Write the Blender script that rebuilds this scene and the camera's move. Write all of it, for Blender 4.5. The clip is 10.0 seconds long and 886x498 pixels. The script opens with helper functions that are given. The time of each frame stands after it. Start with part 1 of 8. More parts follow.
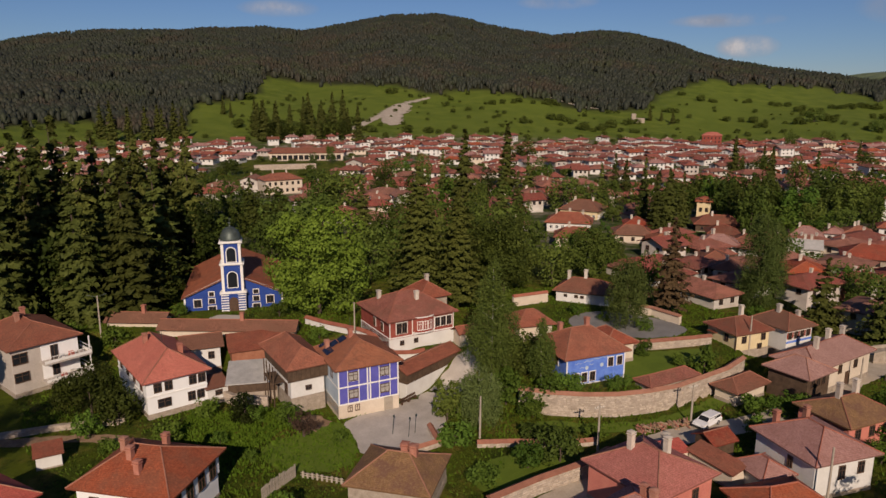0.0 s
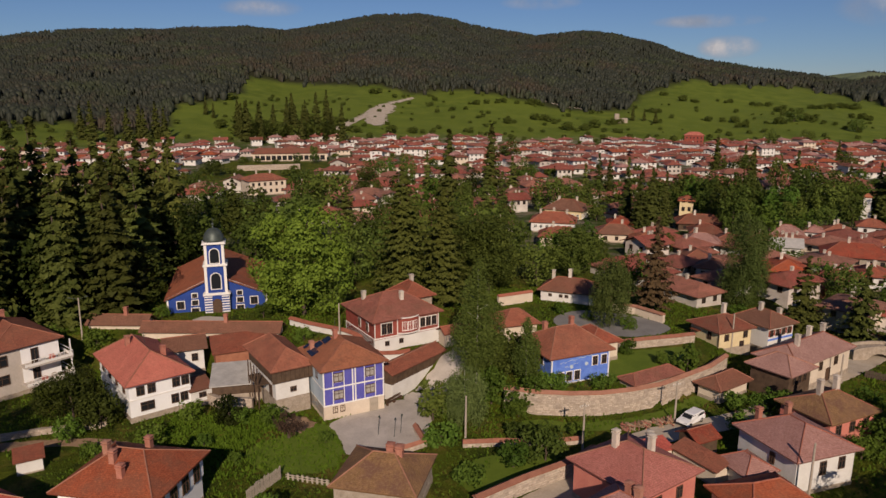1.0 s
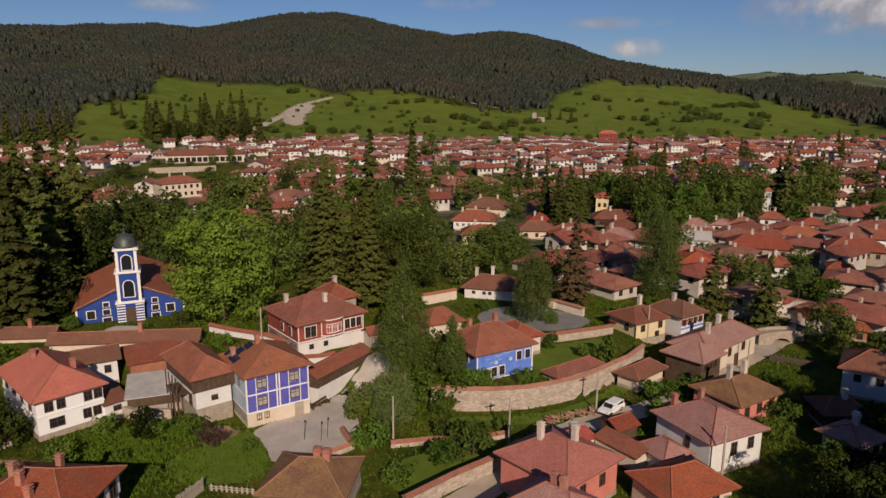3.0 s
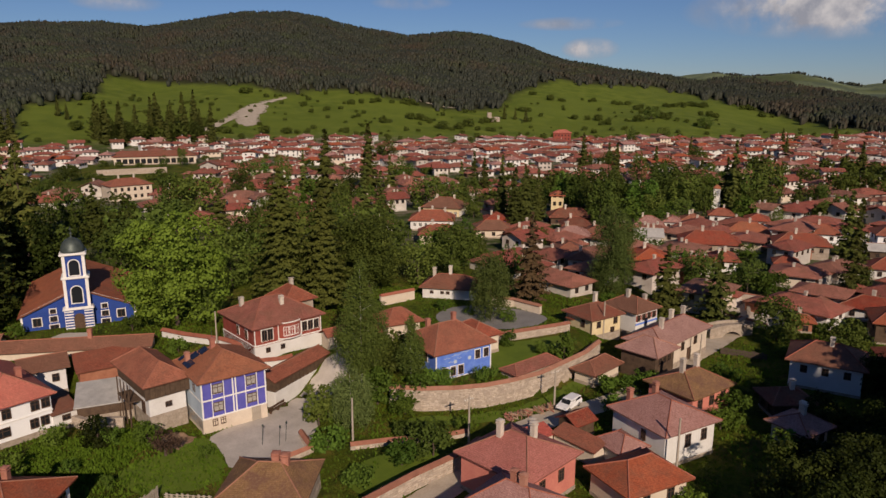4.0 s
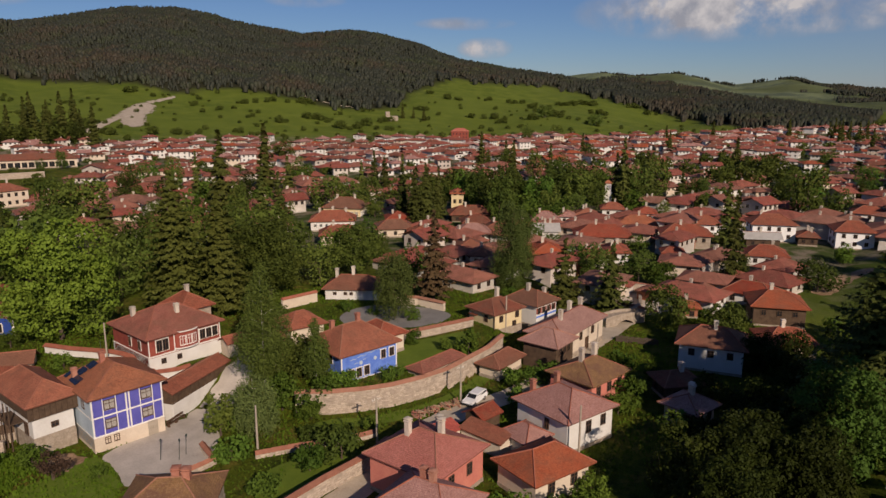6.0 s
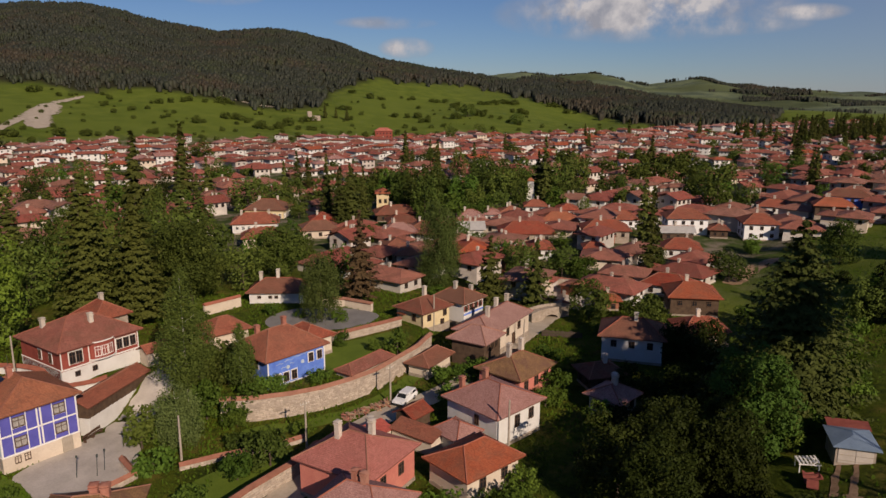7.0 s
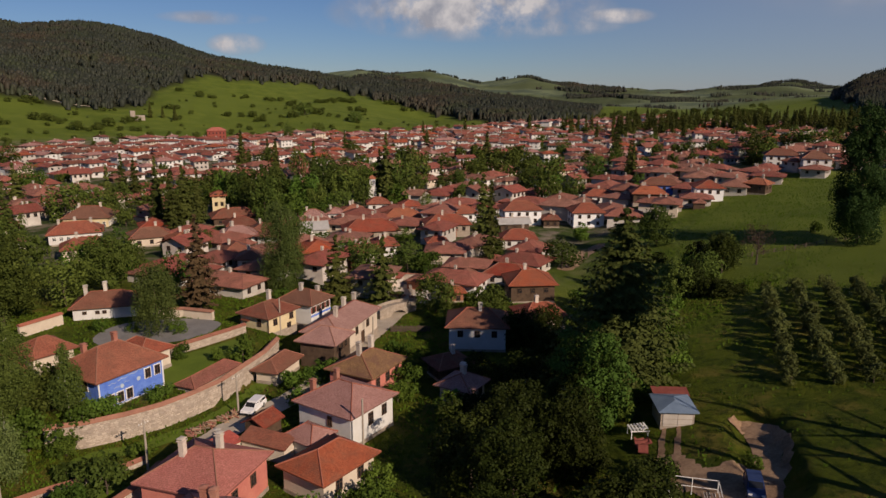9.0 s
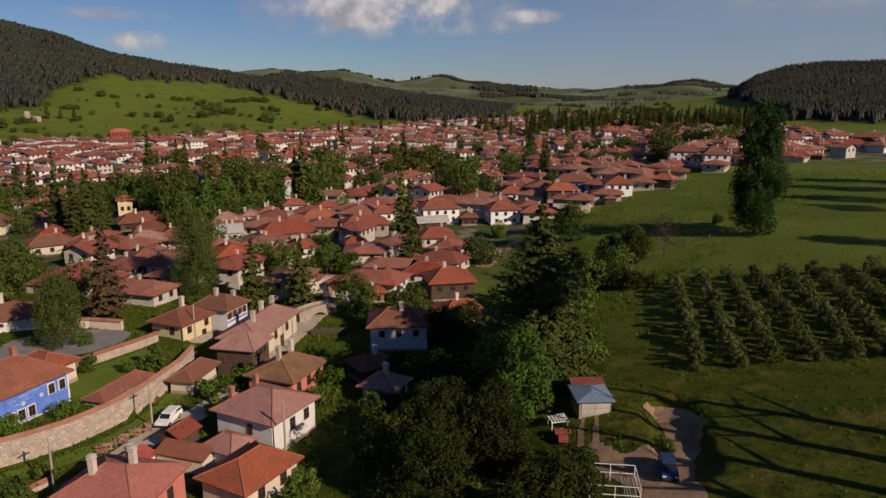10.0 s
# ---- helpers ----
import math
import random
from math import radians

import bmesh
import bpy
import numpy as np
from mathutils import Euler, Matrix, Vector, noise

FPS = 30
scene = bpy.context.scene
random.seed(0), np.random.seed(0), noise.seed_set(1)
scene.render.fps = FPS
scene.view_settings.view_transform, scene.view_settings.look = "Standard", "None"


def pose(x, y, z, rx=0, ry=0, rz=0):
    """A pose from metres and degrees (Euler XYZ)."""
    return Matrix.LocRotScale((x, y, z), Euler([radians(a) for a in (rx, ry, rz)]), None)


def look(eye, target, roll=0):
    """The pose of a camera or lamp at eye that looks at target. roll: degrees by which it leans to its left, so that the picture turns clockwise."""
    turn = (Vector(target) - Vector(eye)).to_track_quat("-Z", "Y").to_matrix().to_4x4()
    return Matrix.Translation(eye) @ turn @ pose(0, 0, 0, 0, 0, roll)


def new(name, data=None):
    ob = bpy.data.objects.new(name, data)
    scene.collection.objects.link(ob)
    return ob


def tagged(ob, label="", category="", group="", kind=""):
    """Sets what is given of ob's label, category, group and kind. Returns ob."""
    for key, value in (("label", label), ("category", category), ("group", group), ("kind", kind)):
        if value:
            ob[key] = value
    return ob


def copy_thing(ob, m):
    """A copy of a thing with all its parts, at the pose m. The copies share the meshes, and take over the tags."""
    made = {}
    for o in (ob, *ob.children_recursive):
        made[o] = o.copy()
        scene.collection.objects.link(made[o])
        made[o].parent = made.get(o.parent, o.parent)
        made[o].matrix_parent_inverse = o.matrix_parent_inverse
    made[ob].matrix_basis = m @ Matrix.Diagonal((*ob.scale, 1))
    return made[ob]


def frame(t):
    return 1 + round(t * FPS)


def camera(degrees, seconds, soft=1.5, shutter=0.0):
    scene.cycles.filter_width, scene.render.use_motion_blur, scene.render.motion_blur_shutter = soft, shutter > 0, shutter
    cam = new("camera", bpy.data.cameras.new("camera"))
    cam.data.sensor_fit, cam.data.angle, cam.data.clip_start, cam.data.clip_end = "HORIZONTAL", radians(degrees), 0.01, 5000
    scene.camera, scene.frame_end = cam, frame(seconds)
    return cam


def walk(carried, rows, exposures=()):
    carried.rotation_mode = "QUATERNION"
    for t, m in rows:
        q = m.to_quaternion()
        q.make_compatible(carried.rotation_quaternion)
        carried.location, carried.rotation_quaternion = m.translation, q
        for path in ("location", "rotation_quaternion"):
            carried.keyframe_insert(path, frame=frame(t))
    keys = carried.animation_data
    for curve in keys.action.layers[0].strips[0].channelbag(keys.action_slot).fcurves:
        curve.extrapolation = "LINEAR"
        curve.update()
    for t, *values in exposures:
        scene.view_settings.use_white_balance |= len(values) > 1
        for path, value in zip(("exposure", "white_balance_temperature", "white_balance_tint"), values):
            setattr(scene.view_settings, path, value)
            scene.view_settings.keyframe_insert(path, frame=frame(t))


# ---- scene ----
# Camera: hovers at one place over the near slope and turns to the right.
cam = camera(64.3, 10.0, soft=1.5)
EYE = 45.0
ROWS = [
    (0.0, 0.0, -12.62), (0.5, -0.99, -12.60), (1.0, -1.27, -12.61), (1.5, -2.40, -12.62), (2.0, -4.21, -12.61),
    (2.5, -5.91, -12.63), (4.0, -11.20, -12.65), (4.5, -12.90, -12.66), (5.0, -14.82, -12.67), (6.5, -22.18, -12.75),
    (7.0, -25.44, -12.77), (7.5, -28.50, -12.82), (8.0, -31.81, -12.86), (8.5, -34.85, -12.91), (9.0, -38.31, -12.94),
    (9.5, -41.67, -12.96), (10.0, -45.03, -13.00),
]
walk(cam, [(t, pose(0, 0, EYE, 90 + pitch, 0, yaw)) for t, yaw, pitch in ROWS], [(0.0, -0.21, 6500, 15), (10.0, -0.13, 6500, 15)])

# ---- world, sun ----
SUN_EL, SUN_AZ = 28.0, 177.0      # compass degrees: azimuth from +y clockwise, the side the sun stands on
sky_world = bpy.data.worlds.new("sky")
scene.world = sky_world
sky_world.use_nodes = True
wt = sky_world.node_tree
wn, wl = wt.nodes, wt.links
sky = wn.new("ShaderNodeTexSky")
sky.sky_type, sky.sun_disc = "NISHITA", False
sky.sun_elevation, sky.sun_rotation = radians(SUN_EL), radians(SUN_AZ)
sky.altitude, sky.air_density, sky.dust_density, sky.ozone_density = 1000, 1.0, 0.05, 4.0
background = wn["Background"]
background.inputs["Strength"].default_value = 0.045


def node(tree, kind, **values):
    n = tree.nodes.new(kind)
    for key, value in values.items():
        n.inputs[key.replace("_", " ")].default_value = value
    return n


def maths(tree, op, a, b=None, clamp=False):
    n = tree.nodes.new("ShaderNodeMath")
    n.operation, n.use_clamp = op, clamp
    for slot, v in ((0, a), (1, b)):
        if v is None:
            continue
        if isinstance(v, (int, float)):
            n.inputs[slot].default_value = v
        else:
            tree.links.new(v, n.inputs[slot])
    return n.outputs[0]


def heading(azimuth, elevation):
    """Unit direction; azimuth in degrees to the left of +y."""
    a, e = radians(azimuth), radians(elevation)
    return Vector((-math.sin(a) * math.cos(e), math.cos(a) * math.cos(e), math.sin(e)))


# Clouds: soft-edged heaps, each an ellipse on the sky dome broken up by noise.
coord = wn.new("ShaderNodeTexCoord")
puffs = node(wt, "ShaderNodeTexNoise", Scale=16.0, Detail=7.0, Roughness=0.58)
wl.new(coord.outputs["Generated"], puffs.inputs["Vector"])
cover = None
CLOUDS = [  # azimuth, elevation, half width, half height, density
    (-22.6, 3.15, 2.3, 0.9, 1.0), (-21.0, 5.0, 4.2, 0.55, 0.55), (-40.5, 5.7, 11.5, 2.4, 1.15), (-46.0, 4.6, 6.5, 0.9, 0.9), (-51.0, 5.2, 3.6, 0.7, 0.8), (-74.0, 7.5, 16.0, 3.4, 0.22),
    (-34.0, 5.6, 4.0, 1.2, 0.55), (12.5, 6.1, 3.2, 0.7, 0.6), (-8.8, 6.6, 3.2, 0.6, 0.5), (-72.0, 6.2, 9.0, 1.4, 0.3),
]
for c_az, c_el, c_w, c_h, dense in CLOUDS:
    way = heading(c_az, c_el)
    side = heading(c_az - 90, 0)
    over = side.cross(way)
    span = []
    for axis, size in ((side, c_w), (over, c_h)):
        dot = wn.new("ShaderNodeVectorMath")
        dot.operation = "DOT_PRODUCT"
        wl.new(coord.outputs["Generated"], dot.inputs[0])
        dot.inputs[1].default_value = axis
        k = maths(wt, "MULTIPLY", dot.outputs["Value"], 1 / math.sin(radians(size)))
        span.append(maths(wt, "MULTIPLY", k, k))
    ahead = wn.new("ShaderNodeVectorMath")
    ahead.operation = "DOT_PRODUCT"
    wl.new(coord.outputs["Generated"], ahead.inputs[0])
    ahead.inputs[1].default_value = way
    body = maths(wt, "SUBTRACT", 1.0, maths(wt, "ADD", span[0], span[1]), True)
    grain = maths(wt, "SUBTRACT", maths(wt, "MULTIPLY", puffs.outputs["Fac"], 2.0), 0.62)
    body = maths(wt, "MULTIPLY", maths(wt, "MULTIPLY", maths(wt, "MULTIPLY", body, 1.9), grain, True), dense)
    body = maths(wt, "MULTIPLY", body, maths(wt, "GREATER_THAN", ahead.outputs["Value"], 0.0))
    cover = body if cover is None else maths(wt, "MAXIMUM", cover, body)
tint = wn.new("ShaderNodeMix")
tint.data_type = "RGBA"
wl.new(maths(wt, "MULTIPLY", cover, 1.35, True), tint.inputs["Factor"])
air = wn.new("ShaderNodeMix")          # thin summer haze: the low sky is paler blue
air.data_type, air.blend_type = "RGBA", "MULTIPLY"
air.inputs["Factor"].default_value = 1.0
air.inputs["B"].default_value = (0.88, 1.02, 1.28, 1)
wl.new(sky.outputs["Color"], air.inputs["A"])
veil = wn.new("ShaderNodeMix")           # high thin cloud over the eastern sky
veil.data_type = "RGBA"
eastward = wn.new("ShaderNodeVectorMath")
eastward.operation = "DOT_PRODUCT"
wl.new(coord.outputs["Generated"], eastward.inputs[0])
eastward.inputs[1].default_value = heading(-85, 8)
thin = node(wt, "ShaderNodeMapRange", From_Min=0.72, From_Max=1.0, To_Max=0.5)
wl.new(eastward.outputs["Value"], thin.inputs["Value"])
wl.new(thin.outputs["Result"], veil.inputs["Factor"])
wl.new(air.outputs["Result"], veil.inputs["A"])
veil.inputs["B"].default_value = (7.4, 8.2, 9.6, 1)
wl.new(veil.outputs["Result"], tint.inputs["A"])
heaps = node(wt, "ShaderNodeTexNoise", Scale=26.0, Detail=5.0, Roughness=0.55)
wl.new(coord.outputs["Generated"], heaps.inputs["Vector"])
lit = wn.new("ShaderNodeMix")            # sunlit heaps with greyer hollows
lit.data_type = "RGBA"
lit.inputs["A"].default_value, lit.inputs["B"].default_value = (7.0, 7.3, 8.2, 1), (13.2, 12.7, 12.4, 1)
shade = node(wt, "ShaderNodeMapRange", From_Min=0.36, From_Max=0.56)
wl.new(heaps.outputs["Fac"], shade.inputs["Value"])
wl.new(maths(wt, "MULTIPLY", shade.outputs["Result"], maths(wt, "MULTIPLY", cover, 1.3, True)), lit.inputs["Factor"])
wl.new(lit.outputs["Result"], tint.inputs["B"])
wl.new(tint.outputs["Result"], background.inputs["Color"])

lamp = bpy.data.lights.new("sun", "SUN")
lamp.energy, lamp.angle, lamp.color = 4.7, radians(0.6), (1.0, 0.825, 0.63)
sun = new("sun", lamp)
sun.matrix_world = look(heading(-SUN_AZ, SUN_EL) * 400, (0, 0, 0))


# ---- materials ----
def material(name, dark, light, scale=1.0, rough=0.8, fine=8.0, bump=0.3, vary=0.0, metal=0.0, coords="Object", depth=0.02, island=0.0):
    """A surface whose colour wanders between dark and light at two scales, with fine relief; vary: change of value from object to object."""
    m = bpy.data.materials.new(name)
    m.use_nodes = True
    tr = m.node_tree
    bsdf = tr.nodes["Principled BSDF"]
    bsdf.inputs["Roughness"].default_value, bsdf.inputs["Metallic"].default_value = rough, metal
    bsdf.inputs["Specular IOR Level"].default_value = 0.25
    tc = tr.nodes.new("ShaderNodeTexCoord")
    vec = tc.outputs[coords]
    if vary:
        info = tr.nodes.new("ShaderNodeObjectInfo")
        shift = tr.nodes.new("ShaderNodeVectorMath")
        shift.operation = "ADD"
        tr.links.new(vec, shift.inputs[0])
        tr.links.new(maths(tr, "MULTIPLY", info.outputs["Random"], 90.0), shift.inputs[1])
        vec = shift.outputs[0]
    big = node(tr, "ShaderNodeTexNoise", Scale=scale, Detail=4.0, Roughness=0.6)
    small = node(tr, "ShaderNodeTexNoise", Scale=scale * fine, Detail=3.0, Roughness=0.7)
    for n in (big, small):
        tr.links.new(vec, n.inputs["Vector"])
    mixed = maths(tr, "ADD", maths(tr, "MULTIPLY", big.outputs["Fac"], 0.6), maths(tr, "MULTIPLY", small.outputs["Fac"], 0.4))
    ramp = node(tr, "ShaderNodeMapRange", From_Min=0.32, From_Max=0.68)
    tr.links.new(mixed, ramp.inputs["Value"])
    mix = tr.nodes.new("ShaderNodeMix")
    mix.data_type = "RGBA"
    tr.links.new(ramp.outputs["Result"], mix.inputs["Factor"])
    mix.inputs["A"].default_value, mix.inputs["B"].default_value = (*dark, 1), (*light, 1)
    colour = mix.outputs["Result"]
    if vary:
        hsv = tr.nodes.new("ShaderNodeHueSaturation")
        tr.links.new(colour, hsv.inputs["Color"])
        tr.links.new(maths(tr, "ADD", maths(tr, "MULTIPLY", info.outputs["Random"], vary), 1 - vary / 2), hsv.inputs["Value"])
        wob = maths(tr, "FRACT", maths(tr, "MULTIPLY", info.outputs["Random"], 7.31))
        tr.links.new(maths(tr, "ADD", maths(tr, "MULTIPLY", wob, vary * 0.06), 0.5 - vary * 0.03), hsv.inputs["Hue"])
        tr.links.new(maths(tr, "ADD", maths(tr, "MULTIPLY", wob, -vary * 0.6), 1 + vary * 0.2), hsv.inputs["Saturation"])
        colour = hsv.outputs["Color"]
    if island:
        geo = tr.nodes.new("ShaderNodeNewGeometry")
        tone = tr.nodes.new("ShaderNodeHueSaturation")
        tr.links.new(colour, tone.inputs["Color"])
        tr.links.new(maths(tr, "ADD", maths(tr, "MULTIPLY", geo.outputs["Random Per Island"], island), 1 - island / 2), tone.inputs["Value"])
        colour = tone.outputs["Color"]
    tr.links.new(colour, bsdf.inputs["Base Color"])
    if bump:
        b = node(tr, "ShaderNodeBump", Strength=bump, Distance=depth)
        tr.links.new(small.outputs["Fac"], b.inputs["Height"])
        tr.links.new(b.outputs["Normal"], bsdf.inputs["Normal"])
    return m


def tile_roof(name, dark, light, vary=0.35, course=0.24, moss=0.35):
    """Clay tiles in courses (UV in metres), with patches of weather and moss."""
    m = material(name, dark, light, 0.55, 0.85, 9.0, 0.0, vary)
    tr = m.node_tree
    bsdf = tr.nodes["Principled BSDF"]
    base = bsdf.inputs["Base Color"].links[0].from_socket
    uv = tr.nodes.new("ShaderNodeTexCoord").outputs["UV"]
    brick = node(tr, "ShaderNodeTexBrick", Scale=1.0, Mortar_Size=0.02, Mortar_Smooth=0.6, Bias=-0.1, Brick_Width=0.17, Row_Height=course)
    brick.inputs["Color1"].default_value, brick.inputs["Color2"].default_value = (1.1, 1.08, 1.06, 1), (0.68, 0.65, 0.63, 1)
    brick.inputs["Mortar"].default_value = (0.2, 0.18, 0.17, 1)
    tr.links.new(uv, brick.inputs["Vector"])
    times = tr.nodes.new("ShaderNodeMix")
    times.data_type, times.blend_type = "RGBA", "MULTIPLY"
    times.inputs["Factor"].default_value = 0.62
    tr.links.new(base, times.inputs["A"])
    tr.links.new(brick.outputs["Color"], times.inputs["B"])
    patch = node(tr, "ShaderNodeTexNoise", Scale=0.42, Detail=6.0, Roughness=0.72)
    patch.noise_dimensions = "4D"            # each roof weathers in its own way
    tr.links.new(uv, patch.inputs["Vector"])
    tr.links.new(maths(tr, "MULTIPLY", tr.nodes.new("ShaderNodeObjectInfo").outputs["Random"], 50.0), patch.inputs["W"])
    spread = node(tr, "ShaderNodeMapRange", From_Min=0.44, From_Max=0.60, To_Max=min(1.0, moss * 1.25))
    tr.links.new(patch.outputs["Fac"], spread.inputs["Value"])
    weather = tr.nodes.new("ShaderNodeMix")
    weather.data_type = "RGBA"
    tr.links.new(spread.outputs["Result"], weather.inputs["Factor"])
    tr.links.new(times.outputs["Result"], weather.inputs["A"])
    weather.inputs["B"].default_value = (0.175, 0.090, 0.058, 1)
    speck = node(tr, "ShaderNodeTexNoise", Scale=3.4, Detail=5.0, Roughness=0.8)
    tr.links.new(uv, speck.inputs["Vector"])
    pale = node(tr, "ShaderNodeMapRange", From_Min=0.5, From_Max=0.68, To_Max=0.55)
    tr.links.new(speck.outputs["Fac"], pale.inputs["Value"])
    lichen = tr.nodes.new("ShaderNodeMix")
    lichen.data_type = "RGBA"
    tr.links.new(pale.outputs["Result"], lichen.inputs["Factor"])
    tr.links.new(weather.outputs["Result"], lichen.inputs["A"])
    lichen.inputs["B"].default_value = (light[0] * 1.2, light[1] * 1.32, light[2] * 1.4, 1)
    tr.links.new(lichen.outputs["Result"], bsdf.inputs["Base Color"])
    b = node(tr, "ShaderNodeBump", Strength=0.7, Distance=0.06)
    tr.links.new(brick.outputs["Color"], b.inputs["Height"])
    tr.links.new(b.outputs["Normal"], bsdf.inputs["Normal"])
    return m


def foliage(name, dark, light, through_light=0.14, vary=0.3, gloss=0.06):
    """Leaves: colour differs from leaf clump to clump and from tree to tree; some light passes through."""
    m = bpy.data.materials.new(name)
    m.use_nodes = True
    tr = m.node_tree
    bsdf, out = tr.nodes["Principled BSDF"], tr.nodes["Material Output"]
    bsdf.inputs["Roughness"].default_value = 0.62
    bsdf.inputs["Specular IOR Level"].default_value = gloss
    geo, info = tr.nodes.new("ShaderNodeNewGeometry"), tr.nodes.new("ShaderNodeObjectInfo")
    tc = tr.nodes.new("ShaderNodeTexCoord")
    clump = node(tr, "ShaderNodeTexNoise", Scale=0.35, Detail=3.0)
    tr.links.new(tc.outputs["Object"], clump.inputs["Vector"])
    f = maths(tr, "ADD", maths(tr, "MULTIPLY", geo.outputs["Random Per Island"], 0.38), maths(tr, "MULTIPLY", clump.outputs["Fac"], 0.66))
    mix = tr.nodes.new("ShaderNodeMix")
    mix.data_type = "RGBA"
    tr.links.new(f, mix.inputs["Factor"])
    mix.inputs["A"].default_value, mix.inputs["B"].default_value = (*dark, 1), (*light, 1)
    hsv = tr.nodes.new("ShaderNodeHueSaturation")
    tr.links.new(mix.outputs["Result"], hsv.inputs["Color"])
    tr.links.new(maths(tr, "ADD", maths(tr, "MULTIPLY", info.outputs["Random"], vary * 1.6), 1 - vary * 0.8), hsv.inputs["Value"])
    wob = maths(tr, "FRACT", maths(tr, "MULTIPLY", info.outputs["Random"], 5.77))
    tr.links.new(maths(tr, "ADD", maths(tr, "MULTIPLY", wob, 0.05 * vary), 0.5 - 0.025 * vary), hsv.inputs["Hue"])
    tr.links.new(hsv.outputs["Color"], bsdf.inputs["Base Color"])
    glow = tr.nodes.new("ShaderNodeBsdfTranslucent")
    tr.links.new(hsv.outputs["Color"], glow.inputs["Color"])
    both = tr.nodes.new("ShaderNodeMixShader")
    both.inputs[0].default_value = through_light
    tr.links.new(bsdf.outputs[0], both.inputs[1])
    tr.links.new(glow.outputs[0], both.inputs[2])
    tr.links.new(both.outputs[0], out.inputs["Surface"])
    return m


ROOF = {
    "red": tile_roof("roof_red_tile", (0.25, 0.062, 0.036), (0.42, 0.118, 0.062), 0.3, moss=0.35),
    "brown": tile_roof("roof_brown_tile", (0.175, 0.07, 0.044), (0.29, 0.115, 0.07), 0.3, moss=0.6),
    "pink": tile_roof("roof_pink_tile", (0.36, 0.185, 0.155), (0.50, 0.285, 0.245), 0.15, moss=0.12),
    "rose": tile_roof("roof_rose_tile", (0.46, 0.105, 0.076), (0.60, 0.165, 0.118), 0.2, moss=0.1),
    "orange": tile_roof("roof_orange_tile", (0.33, 0.085, 0.036), (0.47, 0.145, 0.066), 0.3, moss=0.4),
    "rosepink": tile_roof("roof_faded_rose_tile", (0.43, 0.125, 0.100), (0.58, 0.205, 0.168), 0.15, moss=0.12),
    "russet": tile_roof("roof_russet_tile", (0.24, 0.092, 0.064), (0.39, 0.165, 0.118), 0.2, moss=0.45),
    "moss": tile_roof("roof_mossy_tile", (0.19, 0.115, 0.052), (0.34, 0.205, 0.10), 0.2, moss=0.9),
    "town": tile_roof("roof_town_tile", (0.235, 0.080, 0.053), (0.43, 0.160, 0.110), 0.42, moss=0.4),
}
WALL = {
    "white": material("white_plaster", (0.58, 0.56, 0.53), (0.72, 0.71, 0.69), 0.5, 0.9, 10, 0.2),
    "greyplaster": material("beige_grey_plaster", (0.40, 0.355, 0.31), (0.54, 0.48, 0.43), 0.5, 0.92, 8, 0.3),
    "whitewash": material("bright_whitewash", (0.74, 0.74, 0.74), (0.84, 0.84, 0.84), 0.5, 0.9, 10, 0.15),
    "cream": material("cream_plaster", (0.52, 0.43, 0.34), (0.68, 0.59, 0.48), 0.5, 0.9, 10, 0.2),
    "purple": material("violet_paint", (0.075, 0.075, 0.33), (0.12, 0.115, 0.44), 0.8, 0.75, 8, 0.2),
    "blue": material("bright_blue_paint", (0.07, 0.15, 0.56), (0.16, 0.28, 0.70), 0.9, 0.8, 6, 0.2),
    "oxblood": material("oxblood_paint", (0.21, 0.045, 0.035), (0.33, 0.085, 0.06), 0.8, 0.8, 8, 0.2),
    "yellow": material("yellow_plaster", (0.58, 0.47, 0.27), (0.72, 0.60, 0.38), 0.6, 0.9, 8, 0.2),
    "churchblue": material("deep_blue_paint", (0.016, 0.045, 0.22), (0.026, 0.065, 0.29), 0.7, 0.75, 8, 0.2),
    "coral": material("coral_paint", (0.50, 0.16, 0.13), (0.62, 0.24, 0.18), 0.6, 0.85, 8, 0.2),
    "stone": material("rubble_stone", (0.24, 0.195, 0.15), (0.46, 0.39, 0.32), 1.6, 0.95, 3, 0.9, depth=0.12),
    "palewash": material("pale_blue_wash", (0.36, 0.44, 0.52), (0.50, 0.58, 0.66), 0.6, 0.9, 8, 0.2),
    "block": material("pale_stone_blocks", (0.34, 0.275, 0.22), (0.53, 0.45, 0.375), 1.2, 0.95, 5, 0.6, depth=0.05, island=0.4),
    "wood": material("dark_weathered_wood", (0.05, 0.032, 0.022), (0.13, 0.085, 0.055), 1.4, 0.85, 9, 0.4),
    "brickwork": material("red_brick", (0.26, 0.10, 0.06), (0.40, 0.18, 0.11), 1.4, 0.9, 7, 0.5),
    "town": material("town_plaster", (0.36, 0.315, 0.275), (0.60, 0.56, 0.51), 0.3, 0.9, 12, 0.1, 0.5),
}
TRIM = material("white_trim_paint", (0.70, 0.68, 0.64), (0.82, 0.80, 0.77), 2.0, 0.7, 6, 0.1)
FRAME = material("brown_window_wood", (0.06, 0.035, 0.022), (0.12, 0.07, 0.045), 3.0, 0.6, 6, 0.1)
CHIMNEY = material("chimney_plaster", (0.40, 0.34, 0.28), (0.62, 0.56, 0.48), 1.3, 0.9, 6, 0.4, 0.3)
CHIMNEY_BRICK = material("chimney_brick", (0.30, 0.12, 0.08), (0.45, 0.21, 0.15), 2.0, 0.9, 6, 0.5, 0.2)
DARK_METAL = material("dark_copper_sheet", (0.05, 0.065, 0.06), (0.11, 0.13, 0.12), 1.0, 0.5, 6, 0.1, metal=0.4)
